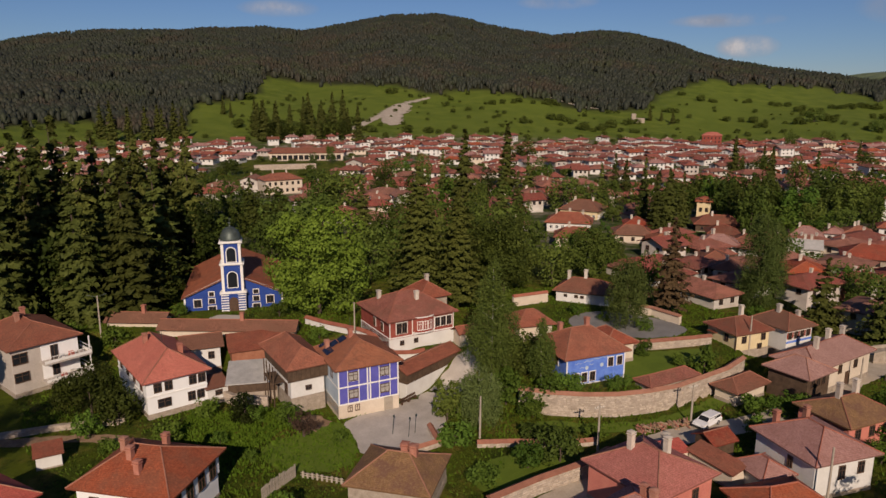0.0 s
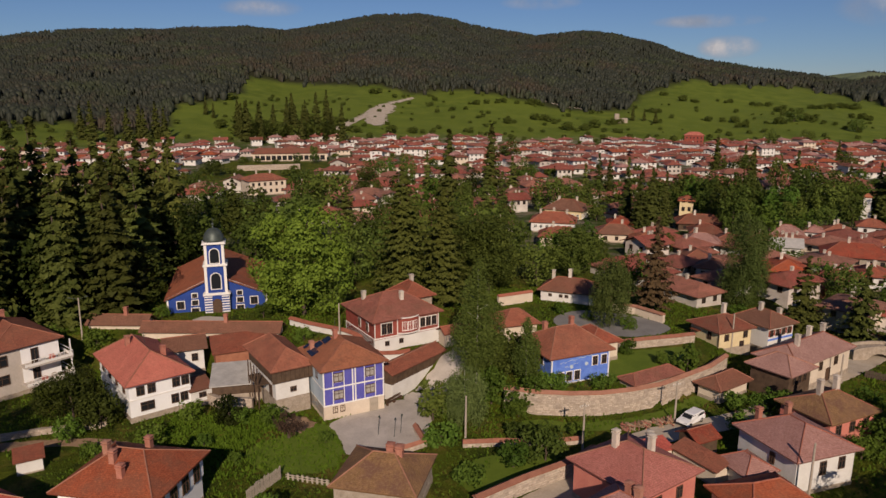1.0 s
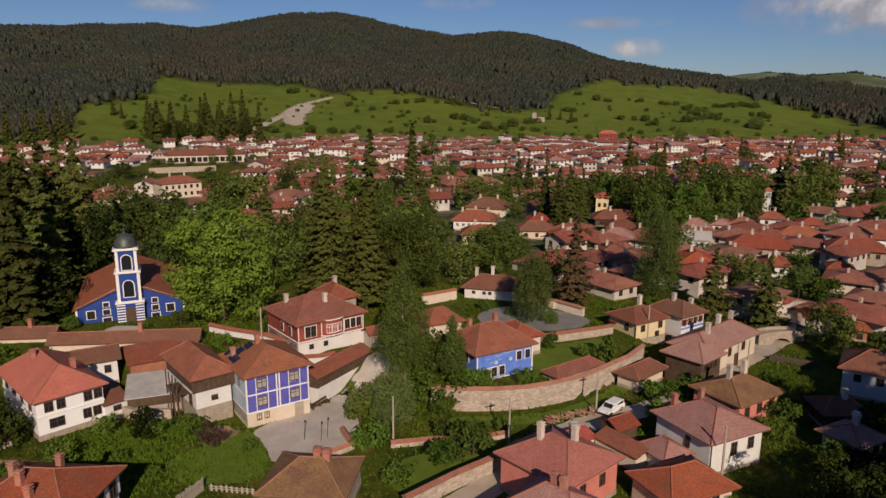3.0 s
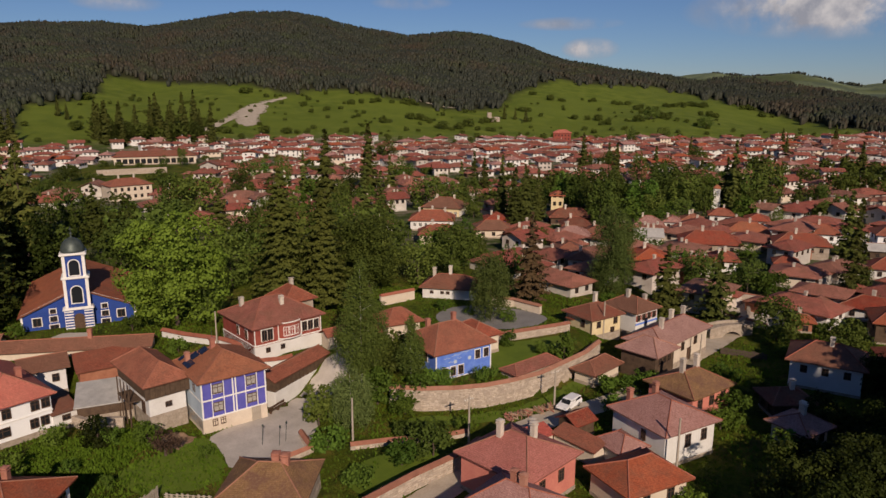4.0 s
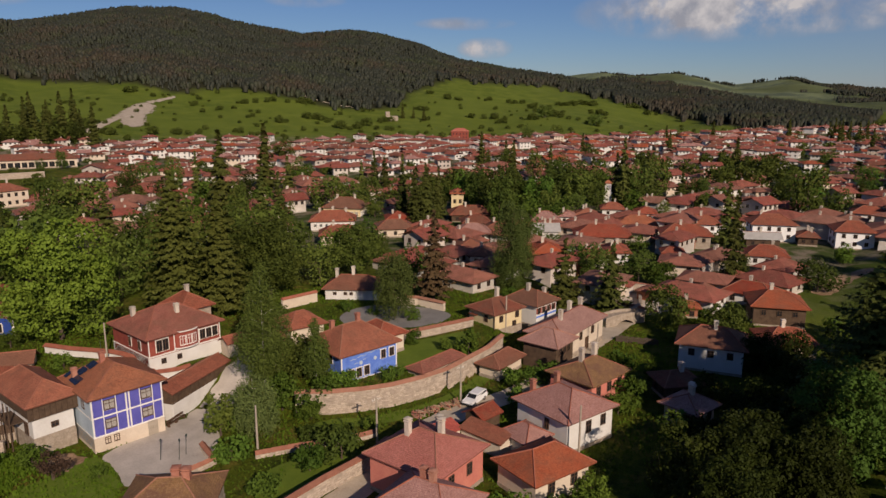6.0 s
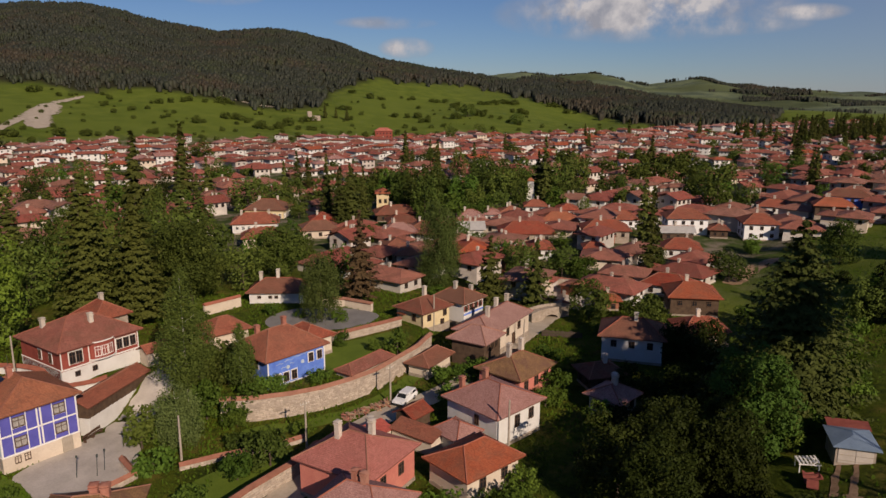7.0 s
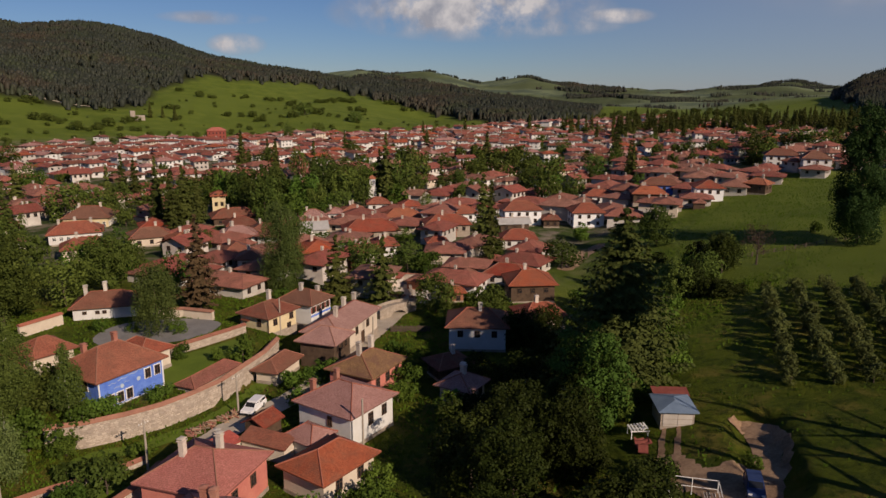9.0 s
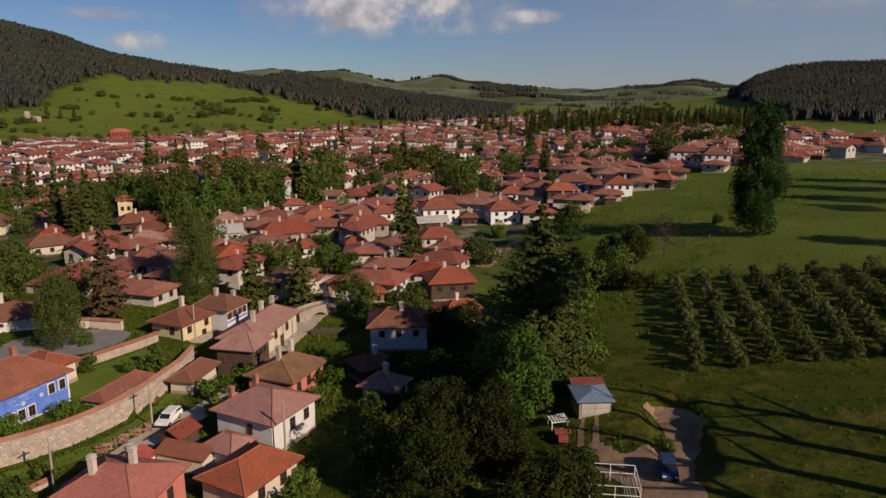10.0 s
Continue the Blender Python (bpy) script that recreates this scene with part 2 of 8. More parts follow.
GREY_SHEET = material("grey_corrugated_sheet", (0.32, 0.31, 0.295), (0.52, 0.505, 0.48), 0.8, 0.6, 9, 0.2)
BLUE_SHEET = material("blue_grey_sheet", (0.16, 0.22, 0.30), (0.24, 0.32, 0.42), 0.6, 0.45, 6, 0.1, metal=0.2)
RUST_SHEET = material("rusty_sheet", (0.16, 0.04, 0.03), (0.26, 0.08, 0.06), 0.9, 0.7, 6, 0.2)
ROOF["grey"] = GREY_SHEET
RIDGE = material("clay_ridge_tiles", (0.24, 0.09, 0.056), (0.40, 0.16, 0.10), 1.1, 0.85, 7, 0.4, 0.3)
CONCRETE = material("pale_concrete", (0.37, 0.33, 0.29), (0.56, 0.51, 0.455), 0.35, 0.9, 12, 0.3, coords="Object")
GRAVEL = material("pale_gravel_road", (0.34, 0.285, 0.22), (0.54, 0.47, 0.38), 0.3, 0.95, 14, 0.5)
ASPHALT = material("grey_lane", (0.17, 0.165, 0.16), (0.27, 0.26, 0.25), 0.4, 0.9, 12, 0.3)
EARTH = material("bare_earth", (0.165, 0.098, 0.056), (0.42, 0.285, 0.18), 0.35, 0.95, 7, 0.8, depth=0.08)
LAWN = material("short_lawn", (0.076, 0.122, 0.010), (0.128, 0.180, 0.017), 0.35, 0.95, 14, 0.6)
BARK = material("bark", (0.055, 0.04, 0.03), (0.12, 0.09, 0.07), 2.5, 0.9, 6, 0.5)
BIRCH_BARK = material("birch_bark", (0.35, 0.33, 0.30), (0.66, 0.64, 0.60), 2.5, 0.8, 6, 0.3)
POLE_WOOD = material("weathered_pole", (0.28, 0.24, 0.19), (0.46, 0.40, 0.33), 1.5, 0.9, 8, 0.3)
LEAF = {
    "linden": foliage("linden_leaves", (0.060, 0.104, 0.012), (0.225, 0.315, 0.042), 0.14, 0.1),
    "fresh": foliage("fresh_leaves", (0.042, 0.085, 0.012), (0.105, 0.170, 0.026), 0.16, 0.5),
    "broad": foliage("broad_leaves", (0.036, 0.057, 0.010), (0.108, 0.140, 0.027), 0.13, 0.55),
    "birchbush": foliage("young_birch_leaves", (0.078, 0.108, 0.030), (0.150, 0.185, 0.058)),
    "birch": foliage("birch_leaves", (0.056, 0.082, 0.016), (0.096, 0.126, 0.027)),
    "maple": foliage("maple_leaves", (0.022, 0.052, 0.009), (0.066, 0.124, 0.020)),
    "spruce": foliage("spruce_needles", (0.038, 0.052, 0.013), (0.110, 0.122, 0.027), 0.07, 0.5),
    "larch": foliage("browning_needles", (0.075, 0.050, 0.026), (0.145, 0.095, 0.048), 0.1),
    "weeping": foliage("willow_leaves", (0.062, 0.092, 0.022), (0.128, 0.168, 0.042)),
    "poplar": foliage("poplar_leaves", (0.018, 0.040, 0.010), (0.038, 0.075, 0.018)),
    "bush": foliage("bush_leaves", (0.042, 0.080, 0.010), (0.115, 0.175, 0.026), 0.16, 0.5),
    "orchard": foliage("orchard_leaves", (0.066, 0.082, 0.022), (0.118, 0.134, 0.040)),
    # Shade of the gully is put into this leaf colour, hence nearly black.
    "olive": foliage("shade_toned_olive_leaves", (0.010, 0.017, 0.003), (0.040, 0.052, 0.009), 0.05, 0.5),
    "bare": foliage("dry_twigs", (0.07, 0.045, 0.03), (0.12, 0.08, 0.055)),
    "forest": foliage("forest_needles", (0.0140, 0.0178, 0.0126), (0.0400, 0.0445, 0.0320), 0.03, gloss=0.2),
    "grass": foliage("long_grass_blades", (0.052, 0.098, 0.008), (0.120, 0.188, 0.019), 0.22),
    "olivespruce": foliage("olive_spruce_needles", (0.046, 0.060, 0.014), (0.134, 0.146, 0.030), 0.10, 0.2),
    "darkspruce": foliage("dark_spruce_needles", (0.026, 0.040, 0.010), (0.088, 0.108, 0.025), 0.08),
}


def stands(m):
    """Whole stands of the forest differ: olive, rusty brown or grey-green."""
    tr = m.node_tree
    hsv = next(n for n in tr.nodes if n.bl_idname == "ShaderNodeHueSaturation")
    tc = next(n for n in tr.nodes if n.bl_idname == "ShaderNodeTexCoord")
    for scale, tone, lo, hi in ((0.006, (0.048, 0.036, 0.022, 1), 0.50, 0.64), (0.017, (0.034, 0.044, 0.020, 1), 0.50, 0.64), (0.04, (0.020, 0.025, 0.016, 1), 0.52, 0.64)):
        n = node(tr, "ShaderNodeTexNoise", Scale=scale, Detail=4.0, Roughness=0.7)
        tr.links.new(tc.outputs["Object"], n.inputs["Vector"])
        k = node(tr, "ShaderNodeMapRange", From_Min=lo, From_Max=hi, To_Max=0.75)
        tr.links.new(n.outputs["Fac"], k.inputs["Value"])
        mix = tr.nodes.new("ShaderNodeMix")
        mix.data_type = "RGBA"
        mix.inputs["B"].default_value = tone
        tr.links.new(k.outputs["Result"], mix.inputs["Factor"])
        tr.links.new(hsv.inputs["Color"].links[0].from_socket, mix.inputs["A"])
        tr.links.new(mix.outputs["Result"], hsv.inputs["Color"])


stands(LEAF["forest"])


def pane_material():
    m = bpy.data.materials.new("window_glass")
    m.use_nodes = True
    b = m.node_tree.nodes["Principled BSDF"]
    b.inputs["Base Color"].default_value = (0.018, 0.02, 0.024, 1)
    b.inputs["Roughness"].default_value = 0.08
    return m


GLASS = pane_material()
CURTAIN = material("glazed_net_curtain", (0.16, 0.15, 0.14), (0.50, 0.47, 0.43), 2.2, 0.25, 4, 0.0)
SOLAR = material("solar_cells", (0.012, 0.016, 0.035), (0.02, 0.028, 0.06), 2.0, 0.15, 4, 0.0)


# ---- lie of the land ----
def ease(a, b, v):
    t = np.clip((v - a) / (b - a), 0, 1)
    return t * t * (3 - 2 * t)


# By azimuth to the left of +y: where the hillside begins, its ridge and the ridge's elevation seen from the eye.
HILL_AZ = [-90, -76, -73, -70.5, -68.4, -67, -63, -59, -55, -51, -44, -37, -31, -25.6, -22.4, -20.6, -17.8, -13.2, -8.6, -5, -2, 1, 3.7, 6, 8, 11, 14.4, 18, 26, 31, 45]
HILL_E2 = [1.3, 1.25, 1.15, 0.95, 0.3, -0.7, -1.3, -1.9, -2.25, -1.95, -1.1, -0.4, 0.45, 1.1, 1.7, 2.2, 3.25, 4.15, 4.05, 4.4, 5.05, 5.6, 5.7, 5.35, 4.8, 4.2, 4.4, 4.5, 3.85, 3.1, 2.5]
FAR_AZ = [-90, -67, -64, -60, -57, -53, -49.3, -45, -41.5, -37, -32, -20, 45]
FAR_E = [-0.6, -0.1, 0.2, -0.1, -0.42, -0.3, -0.05, 0.6, 0.25, 1.05, 1.1, 0.8, 0.4]
# Lower edge of the forest, by azimuth, as elevation seen from the eye.
WOOD_AZ = [-90, -77, -71, -69.5, -67.2, -64, -52, -50, -44, -37.7, -32.5, -27, -22, -20.2, -16.6, -15.7, -12.3, -9.6, -6.5, -3, 1.1, 3.8, 9.9, 13.7, 14.5, 16.8, 19, 20, 23.7, 26.6, 31.8, 45]
WOOD_E = [-2.3, -2.3, -2.3, -1.7, -0.9, 0.5, 0.5, -2.9, -3.0, -2.2, -0.8, 0.3, 0.5, 0.9, -0.35, -1.4, -1.6, -1.2, -0.45, 0.1, -0.25, 0.4, 0.5, 1.1, -0.3, -0.8, -0.95, -3, -3.1, -2.1, -2.5, -2.5]


def hill_foot(az):
    return np.interp(az, [-90, -75, -67, -60, -50, -42, -34, -21, 5, 31, 45], [700, 720, 820, 1000, 900, 800, 700, 620, 560, 500, 480])


def hill_top(az):
    return np.interp(az, [-90, -67, -51, -31, -13, 4, 14, 31, 45], [1300, 1300, 1400, 1500, 1650, 1750, 1700, 1600, 1500])


def land(x, y):
    """Height of the ground; works on numbers and on arrays."""
    x, y = np.asarray(x, float), np.asarray(y, float)
    r, az = np.hypot(x, y), np.degrees(np.arctan2(-x, y))
    az = np.clip(az, -90, 45)
    line = np.interp(x, [-60, -8, 8, 12, 24, 34, 40, 48, 60, 80], [108, 103, 97, 93.9, 93.2, 95.7, 100.2, 107, 116, 140])
    steep = np.interp(x, [-60, 8, 12, 46, 60], [12, 9, 1.2, 1.2, 12])
    terrace = np.interp(x, [-60, -10, 12, 44, 60, 90], [4, 4, 3, 3, 2.2, 1])
    z = terrace * ease(0, 1, (y - line) / steep) * (1 - ease(200, 330, r) * 0.6)
    s = np.maximum(0.643 * x - 0.766 * y, 0)
    z = z + 17 * (1 - np.exp(-0.27 * s / 17)) * (1 - 0.4 * ease(300, 600, r))
    r0, r2 = hill_foot(az), hill_top(az)
    z2 = EYE + r2 * np.tan(np.radians(np.interp(az, HILL_AZ, HILL_E2)))
    q = np.clip((r - r0) / (r2 - r0), 0, 1)
    hill = (z2 - z) * (0.75 * q ** 1.15 + 0.25 * ease(0, 1, q)) * (1 - 0.7 * ease(1.0, 1.9, r / r2))
    far = (EYE + 3300 * np.tan(np.radians(np.interp(az, FAR_AZ, FAR_E)))) * ease(1750, 3300, r) * (1 - 0.5 * ease(3300, 4700, r))
    rolling = 0.25 * np.sin(x * 0.05 + 1.3) * np.sin(y * 0.043) + 0.004 * ease(560, 1000, r) * r * np.sin(x * 0.014 + y * 0.004) * np.sin(y * 0.012 - x * 0.003)
    rolling = rolling + 26 * q * (1 - q) * np.sin(az * 0.42 + r * 0.0012) * np.sin(r * 0.0051 + az * 0.11 + 1) * (az > -52)
    ax, ay, bx, by = 80.2, 39.0, 69.0, 30.5                  # bank dug away beside the yard
    k = np.clip(((x - ax) * (bx - ax) + (y - ay) * (by - ay)) / ((bx - ax) ** 2 + (by - ay) ** 2), 0, 1)
    away = np.hypot(x - ax - k * (bx - ax), y - ay - k * (by - ay)) + 0.5 * np.sin(x * 1.3) * np.sin(y * 1.1 + 1)
    pit = 1.6 * (1 - ease(1.4, 3.9, away))
    return np.maximum(z + hill, far) + rolling - pit


def wooded(x, y, z):
    """Whether the forest of the hills grows there (more than 0)."""
    r, az = np.hypot(x, y), np.clip(np.degrees(np.arctan2(-x, y)), -90, 45)
    rise = np.degrees(np.arctan2(z - EYE, r)) - np.interp(az, WOOD_AZ, WOOD_E)
    return np.where((r > hill_foot(az)) & (r < hill_top(az) * 1.35), rise, -1.0)


def ground_z(x, y):
    return float(land(x, y))


def mesh_object(name, verts, faces, mats, parent=None, uvs=None, indices=None, smooth=False):
    me = bpy.data.meshes.new(name)
    me.from_pydata([tuple(v) for v in verts], [], [tuple(f) for f in faces])
    for m in mats:
        me.materials.append(m)
    if indices is not None:
        me.polygons.foreach_set("material_index", np.asarray(indices, np.int32))
    if smooth:
        me.polygons.foreach_set("use_smooth", np.ones(len(me.polygons), bool))
    ob = new(name, me)
    if parent:
        ob.parent = parent
    return ob


def part(name, bm, mat, parent, label=""):
    me = bpy.data.meshes.new(name)
    bm.to_mesh(me)
    bm.free()
    me.materials.append(mat)
    ob = new(name, me)
    ob.parent = parent
    if label:
        ob["label"] = label
    return ob


def part_mesh(name, me, parent, at=(0, 0, 0), turn=0.0):
    """A part that shares its mesh with its like."""
    ob = new(name, me)
    ob.parent = parent
    ob.location, ob.rotation_euler = at, (0, 0, turn)
    return ob


def box(bm, lo, hi, bevel=0.0):
    """An axis-aligned block."""
    x0, y0, z0 = lo
    x1, y1, z1 = hi
    v = [bm.verts.new(p) for p in ((x0, y0, z0), (x1, y0, z0), (x1, y1, z0), (x0, y1, z0), (x0, y0, z1), (x1, y0, z1), (x1, y1, z1), (x0, y1, z1))]
    made = [bm.faces.new([v[i] for i in f]) for f in ((3, 2, 1, 0), (4, 5, 6, 7), (0, 1, 5, 4), (1, 2, 6, 5), (2, 3, 7, 6), (3, 0, 4, 7))]
    if bevel:
        bmesh.ops.bevel(bm, geom=list({e for f in made for e in f.edges}), offset=bevel, segments=1, affect="EDGES")


def beam(bm, a, b, width, height=None):
    """A straight bar from a to b."""
    a, b = Vector(a), Vector(b)
    way = (b - a).normalized()
    side = way.cross(Vector((0, 0, 1)))
    side = side.normalized() if side.length > 1e-4 else Vector((1, 0, 0))
    over = side.cross(way)
    side, over = side * width / 2, over * (height or width) / 2
    ring = [[bm.verts.new(p + s * side + o * over) for s, o in ((-1, -1), (1, -1), (1, 1), (-1, 1))] for p in (a, b)]
    for k in range(4):
        bm.faces.new((ring[0][k], ring[0][(k + 1) % 4], ring[1][(k + 1) % 4], ring[1][k]))
    bm.faces.new(ring[0][::-1])
    bm.faces.new(ring[1])


def tube(bm, a, b, ra, rb, sides=7):
    """A tapered round bar."""
    a, b = Vector(a), Vector(b)
    q = (b - a).to_track_quat("Z", "Y").to_matrix()
    ring = [[bm.verts.new(p + q @ Vector((r * math.cos(k * math.tau / sides), r * math.sin(k * math.tau / sides), 0))) for k in range(sides)] for p, r in ((a, ra), (b, rb))]
    for k in range(sides):
        bm.faces.new((ring[0][k], ring[0][(k + 1) % sides], ring[1][(k + 1) % sides], ring[1][k]))
    bm.faces.new(ring[0][::-1])
    bm.faces.new(ring[1])


def empty(name, x, y, z, turn=0.0):
    ob = new(name)
    ob.empty_display_size = 0.5
    ob.location, ob.rotation_euler = (x, y, z), (0, 0, radians(turn))
    return ob


# ---- ground ----
def ground_material():
    """Meadow: mown and long grass, yellow flower patches, worn spots; under the forest, needle litter."""
    m = bpy.data.materials.new("meadow")
    m.use_nodes = True
    tr = m.node_tree
    bsdf = tr.nodes["Principled BSDF"]
    bsdf.inputs["Roughness"].default_value = 0.9
    bsdf.inputs["Specular IOR Level"].default_value = 0.1
    tc = tr.nodes.new("ShaderNodeTexCoord")

    def noise_at(scale, detail=5.0, rough=0.65):
        n = node(tr, "ShaderNodeTexNoise", Scale=scale, Detail=detail, Roughness=rough)
        tr.links.new(tc.outputs["Object"], n.inputs["Vector"])
        return n.outputs["Fac"]

    def blend(fac, a, b):
        n = tr.nodes.new("ShaderNodeMix")
        n.data_type = "RGBA"
        tr.links.new(fac, n.inputs["Factor"])
        for key, v in (("A", a), ("B", b)):
            if isinstance(v, tuple):
                n.inputs[key].default_value = (*v, 1)
            else:
                tr.links.new(v, n.inputs[key])
        return n.outputs["Result"]

    def band(value, lo, hi):
        n = node(tr, "ShaderNodeMapRange", From_Min=lo, From_Max=hi)
        tr.links.new(value, n.inputs["Value"])
        return n.outputs["Result"]

    grass = blend(band(noise_at(0.9), 0.3, 0.7), (0.040, 0.058, 0.005), (0.092, 0.122, 0.010))
    grass = blend(band(noise_at(0.06), 0.35, 0.7), grass, (0.112, 0.130, 0.011))
    grass = blend(band(noise_at(0.011, 3.0), 0.45, 0.7), grass, (0.090, 0.130, 0.010))
    grass = blend(maths(tr, "MULTIPLY", band(noise_at(0.035, 5.0, 0.7), 0.50, 0.62), 0.7), grass, (0.044, 0.070, 0.007))
    grass = blend(maths(tr, "MULTIPLY", band(noise_at(0.13, 6.0, 0.7), 0.51, 0.62), 0.85), grass, (0.170, 0.142, 0.028))
    grass = blend(maths(tr, "MULTIPLY", band(noise_at(0.33, 6.0, 0.8), 0.50, 0.62), 0.75), grass, (0.020, 0.036, 0.004))
    cover_kind = tr.nodes.new("ShaderNodeVertexColor")
    cover_kind.layer_name = "cover"
    parts_of = tr.nodes.new("ShaderNodeSeparateColor")
    tr.links.new(cover_kind.outputs["Color"], parts_of.inputs["Color"])
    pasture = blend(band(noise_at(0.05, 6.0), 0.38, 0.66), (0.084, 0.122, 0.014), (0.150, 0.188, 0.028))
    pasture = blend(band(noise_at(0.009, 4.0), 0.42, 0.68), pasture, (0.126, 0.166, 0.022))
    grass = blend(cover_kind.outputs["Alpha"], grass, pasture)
    # Far ground is paler and greyer: distance haze is put into its colour.
    hazed_land = blend(band(noise_at(0.0065, 7.0, 0.75), 0.46, 0.57), (0.165, 0.200, 0.105), (0.085, 0.110, 0.072))
    grass = blend(parts_of.outputs["Blue"], grass, hazed_land)
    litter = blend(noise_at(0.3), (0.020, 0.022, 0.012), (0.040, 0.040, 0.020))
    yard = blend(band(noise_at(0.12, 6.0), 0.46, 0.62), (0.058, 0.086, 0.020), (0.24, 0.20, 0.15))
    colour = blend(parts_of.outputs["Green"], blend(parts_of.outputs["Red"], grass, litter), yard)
    tr.links.new(colour, bsdf.inputs["Base Color"])
    b = node(tr, "ShaderNodeBump", Strength=1.0, Distance=0.5)
    tr.links.new(noise_at(1.9, 7.0, 0.8), b.inputs["Height"])
    tr.links.new(b.outputs["Normal"], bsdf.inputs["Normal"])
    return m


def town_edge(az):
    """How far out the houses of the town reach in a direction."""
    return np.interp(az, [-80, -75, -70, -60, -50, -42, -35, -20, 0, 15, 35], [430, 520, 600, 760, 900, 790, 700, 625, 600, 570, 540])


def build_ground():
    """One sheet from under the eye to the horizon, finer where it is seen."""
    azimuths = np.r_[np.arange(-96, 44, 0.6), np.arange(44, 264, 5.0)]
    radii = np.r_[0.5, np.arange(6, 60, 2.2), np.arange(60, 68, 1.1), np.arange(68, 96, 0.6), np.arange(96, 100, 1.1), np.arange(100, 170, 2.2), np.geomspace(172, 4800, 125)]
    a, r = np.meshgrid(np.radians(azimuths), radii)
    x, y = -np.sin(a) * r, np.cos(a) * r
    z = land(x, y)
    n = len(azimuths)
    index = np.arange(a.size).reshape(a.shape)
    nxt = np.roll(index, -1, 1)
    quads = np.stack([index[:-1], index[1:], nxt[1:], nxt[:-1]], -1).reshape(-1, 4)
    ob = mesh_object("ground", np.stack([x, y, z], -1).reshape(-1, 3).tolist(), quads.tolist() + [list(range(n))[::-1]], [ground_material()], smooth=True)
    az = np.degrees(a)
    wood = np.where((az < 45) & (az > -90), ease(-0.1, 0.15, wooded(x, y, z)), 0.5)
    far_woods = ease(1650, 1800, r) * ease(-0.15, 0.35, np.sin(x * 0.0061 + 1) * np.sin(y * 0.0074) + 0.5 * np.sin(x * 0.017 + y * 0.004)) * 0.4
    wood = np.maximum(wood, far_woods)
    yards = ease(150, 210, r) * (1 - ease(0, 50, r - town_edge(az))) * ((az < 45) & (az > -85))
    right = 0.643 * x - 0.766 * y
    yards = yards * (1 - ((x > -128) & (x < -52) & (y > 318) & (y < 452)))
    yards = yards * (1 - ease(-4, 8, right - 45 * ease(190, 300, r)) * (1 - ease(300, 360, r)))
    layer = ob.data.color_attributes.new("cover", "FLOAT_COLOR", "POINT")
    # Blue channel: how much of the haze-paled colour the far ground takes.
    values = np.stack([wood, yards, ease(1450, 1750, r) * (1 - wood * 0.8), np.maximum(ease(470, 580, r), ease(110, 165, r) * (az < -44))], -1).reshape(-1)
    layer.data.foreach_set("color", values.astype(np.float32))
    return tagged(ob, "green meadow valley floor rising to wooded hills", "ground", kind="structure")


ground = build_ground()


PAVED = []


def draped(name, outline, mat, label, category, lift=0.06, step=0.7, kind="structure", ragged=0.2):
    """A patch of paving or bare soil laid on the ground, with a slightly uneven edge."""
    rng = random.Random(name)
    pts = [Vector(p) for p in outline]
    for _ in range(2):                   # rounded corners
        pts = [q for k, p in enumerate(pts) for q in (p.lerp(pts[(k + 1) % len(pts)], 0.25), p.lerp(pts[(k + 1) % len(pts)], 0.75))]
    edge = []
    for k, p in enumerate(pts):
        q = pts[(k + 1) % len(pts)]
        count = max(1, int((q - p).length / 0.9))
        edge += [p.lerp(q, i / count) + Vector((rng.uniform(-ragged, ragged), rng.uniform(-ragged, ragged))) for i in range(count)]
    if mat != LAWN or name == "lawn":
        PAVED.append([(p.x, p.y) for p in edge])
    bm = bmesh.new()
    ring = [bm.verts.new((p.x, p.y, 0)) for p in edge]
    face = bm.faces.new(ring)
    bmesh.ops.triangulate(bm, faces=[face])
    for _ in range(3):
        long = [e for e in bm.edges if e.calc_length() > 1.4]
        if long:
            bmesh.ops.subdivide_edges(bm, edges=long, cuts=1)
            bmesh.ops.triangulate(bm, faces=bm.faces[:])
    for v in bm.verts:
        v.co.z = ground_z(v.co.x, v.co.y) + lift
    bmesh.ops.recalc_face_normals(bm, faces=bm.faces[:])
    if bm.faces[0].normal.z < 0:
        bmesh.ops.reverse_faces(bm, faces=bm.faces[:])
    me = bpy.data.meshes.new(name)
    bm.to_mesh(me)
    bm.free()
    me.materials.append(mat)
    return tagged(new(name, me), label, category, kind=kind)


def ribbon(points, width):
    """Outline of a path of that width along points."""
    left, right = [], []
    pts = [Vector(p) for p in points]
    for k, p in enumerate(pts):
        d = (pts[min(k + 1, len(pts) - 1)] - pts[max(k - 1, 0)]).normalized()
        n = Vector((-d.y, d.x)) * width / 2
        left.append(p + n)
        right.append(p - n)
    return left + right[::-1]


draped("pavement", [(-14.5, 90.9), (-7.2, 95.8), (-4.2, 99.0), (-1.5, 97.0), (0.8, 92.0), (-0.9, 85.3), (-6.1, 81.0), (-10.6, 81.0), (-11.8, 86.8)], CONCRETE, "worn pale concrete forecourt with cracks", "pavement")
draped("lane", ribbon([(-2.6, 97.5), (0.6, 101.5), (4.0, 105.5), (7.0, 112.0), (9.0, 122.0)], 4.6), CONCRETE, "pale paved lane climbing between walls", "lane", 0.07)
draped("road", ribbon([(4.0, 63.0), (12.0, 70.2), (18.5, 75.8), (23.8, 81.6), (29.2, 85.5), (34.9, 87.6), (43.0, 90.0), (50.0, 93.5), (58.0, 100.0), (70.0, 108.0), (84.0, 118.0)], 4.2), GRAVEL, "dusty pale gravel road beside a stone wall", "road", 0.06)
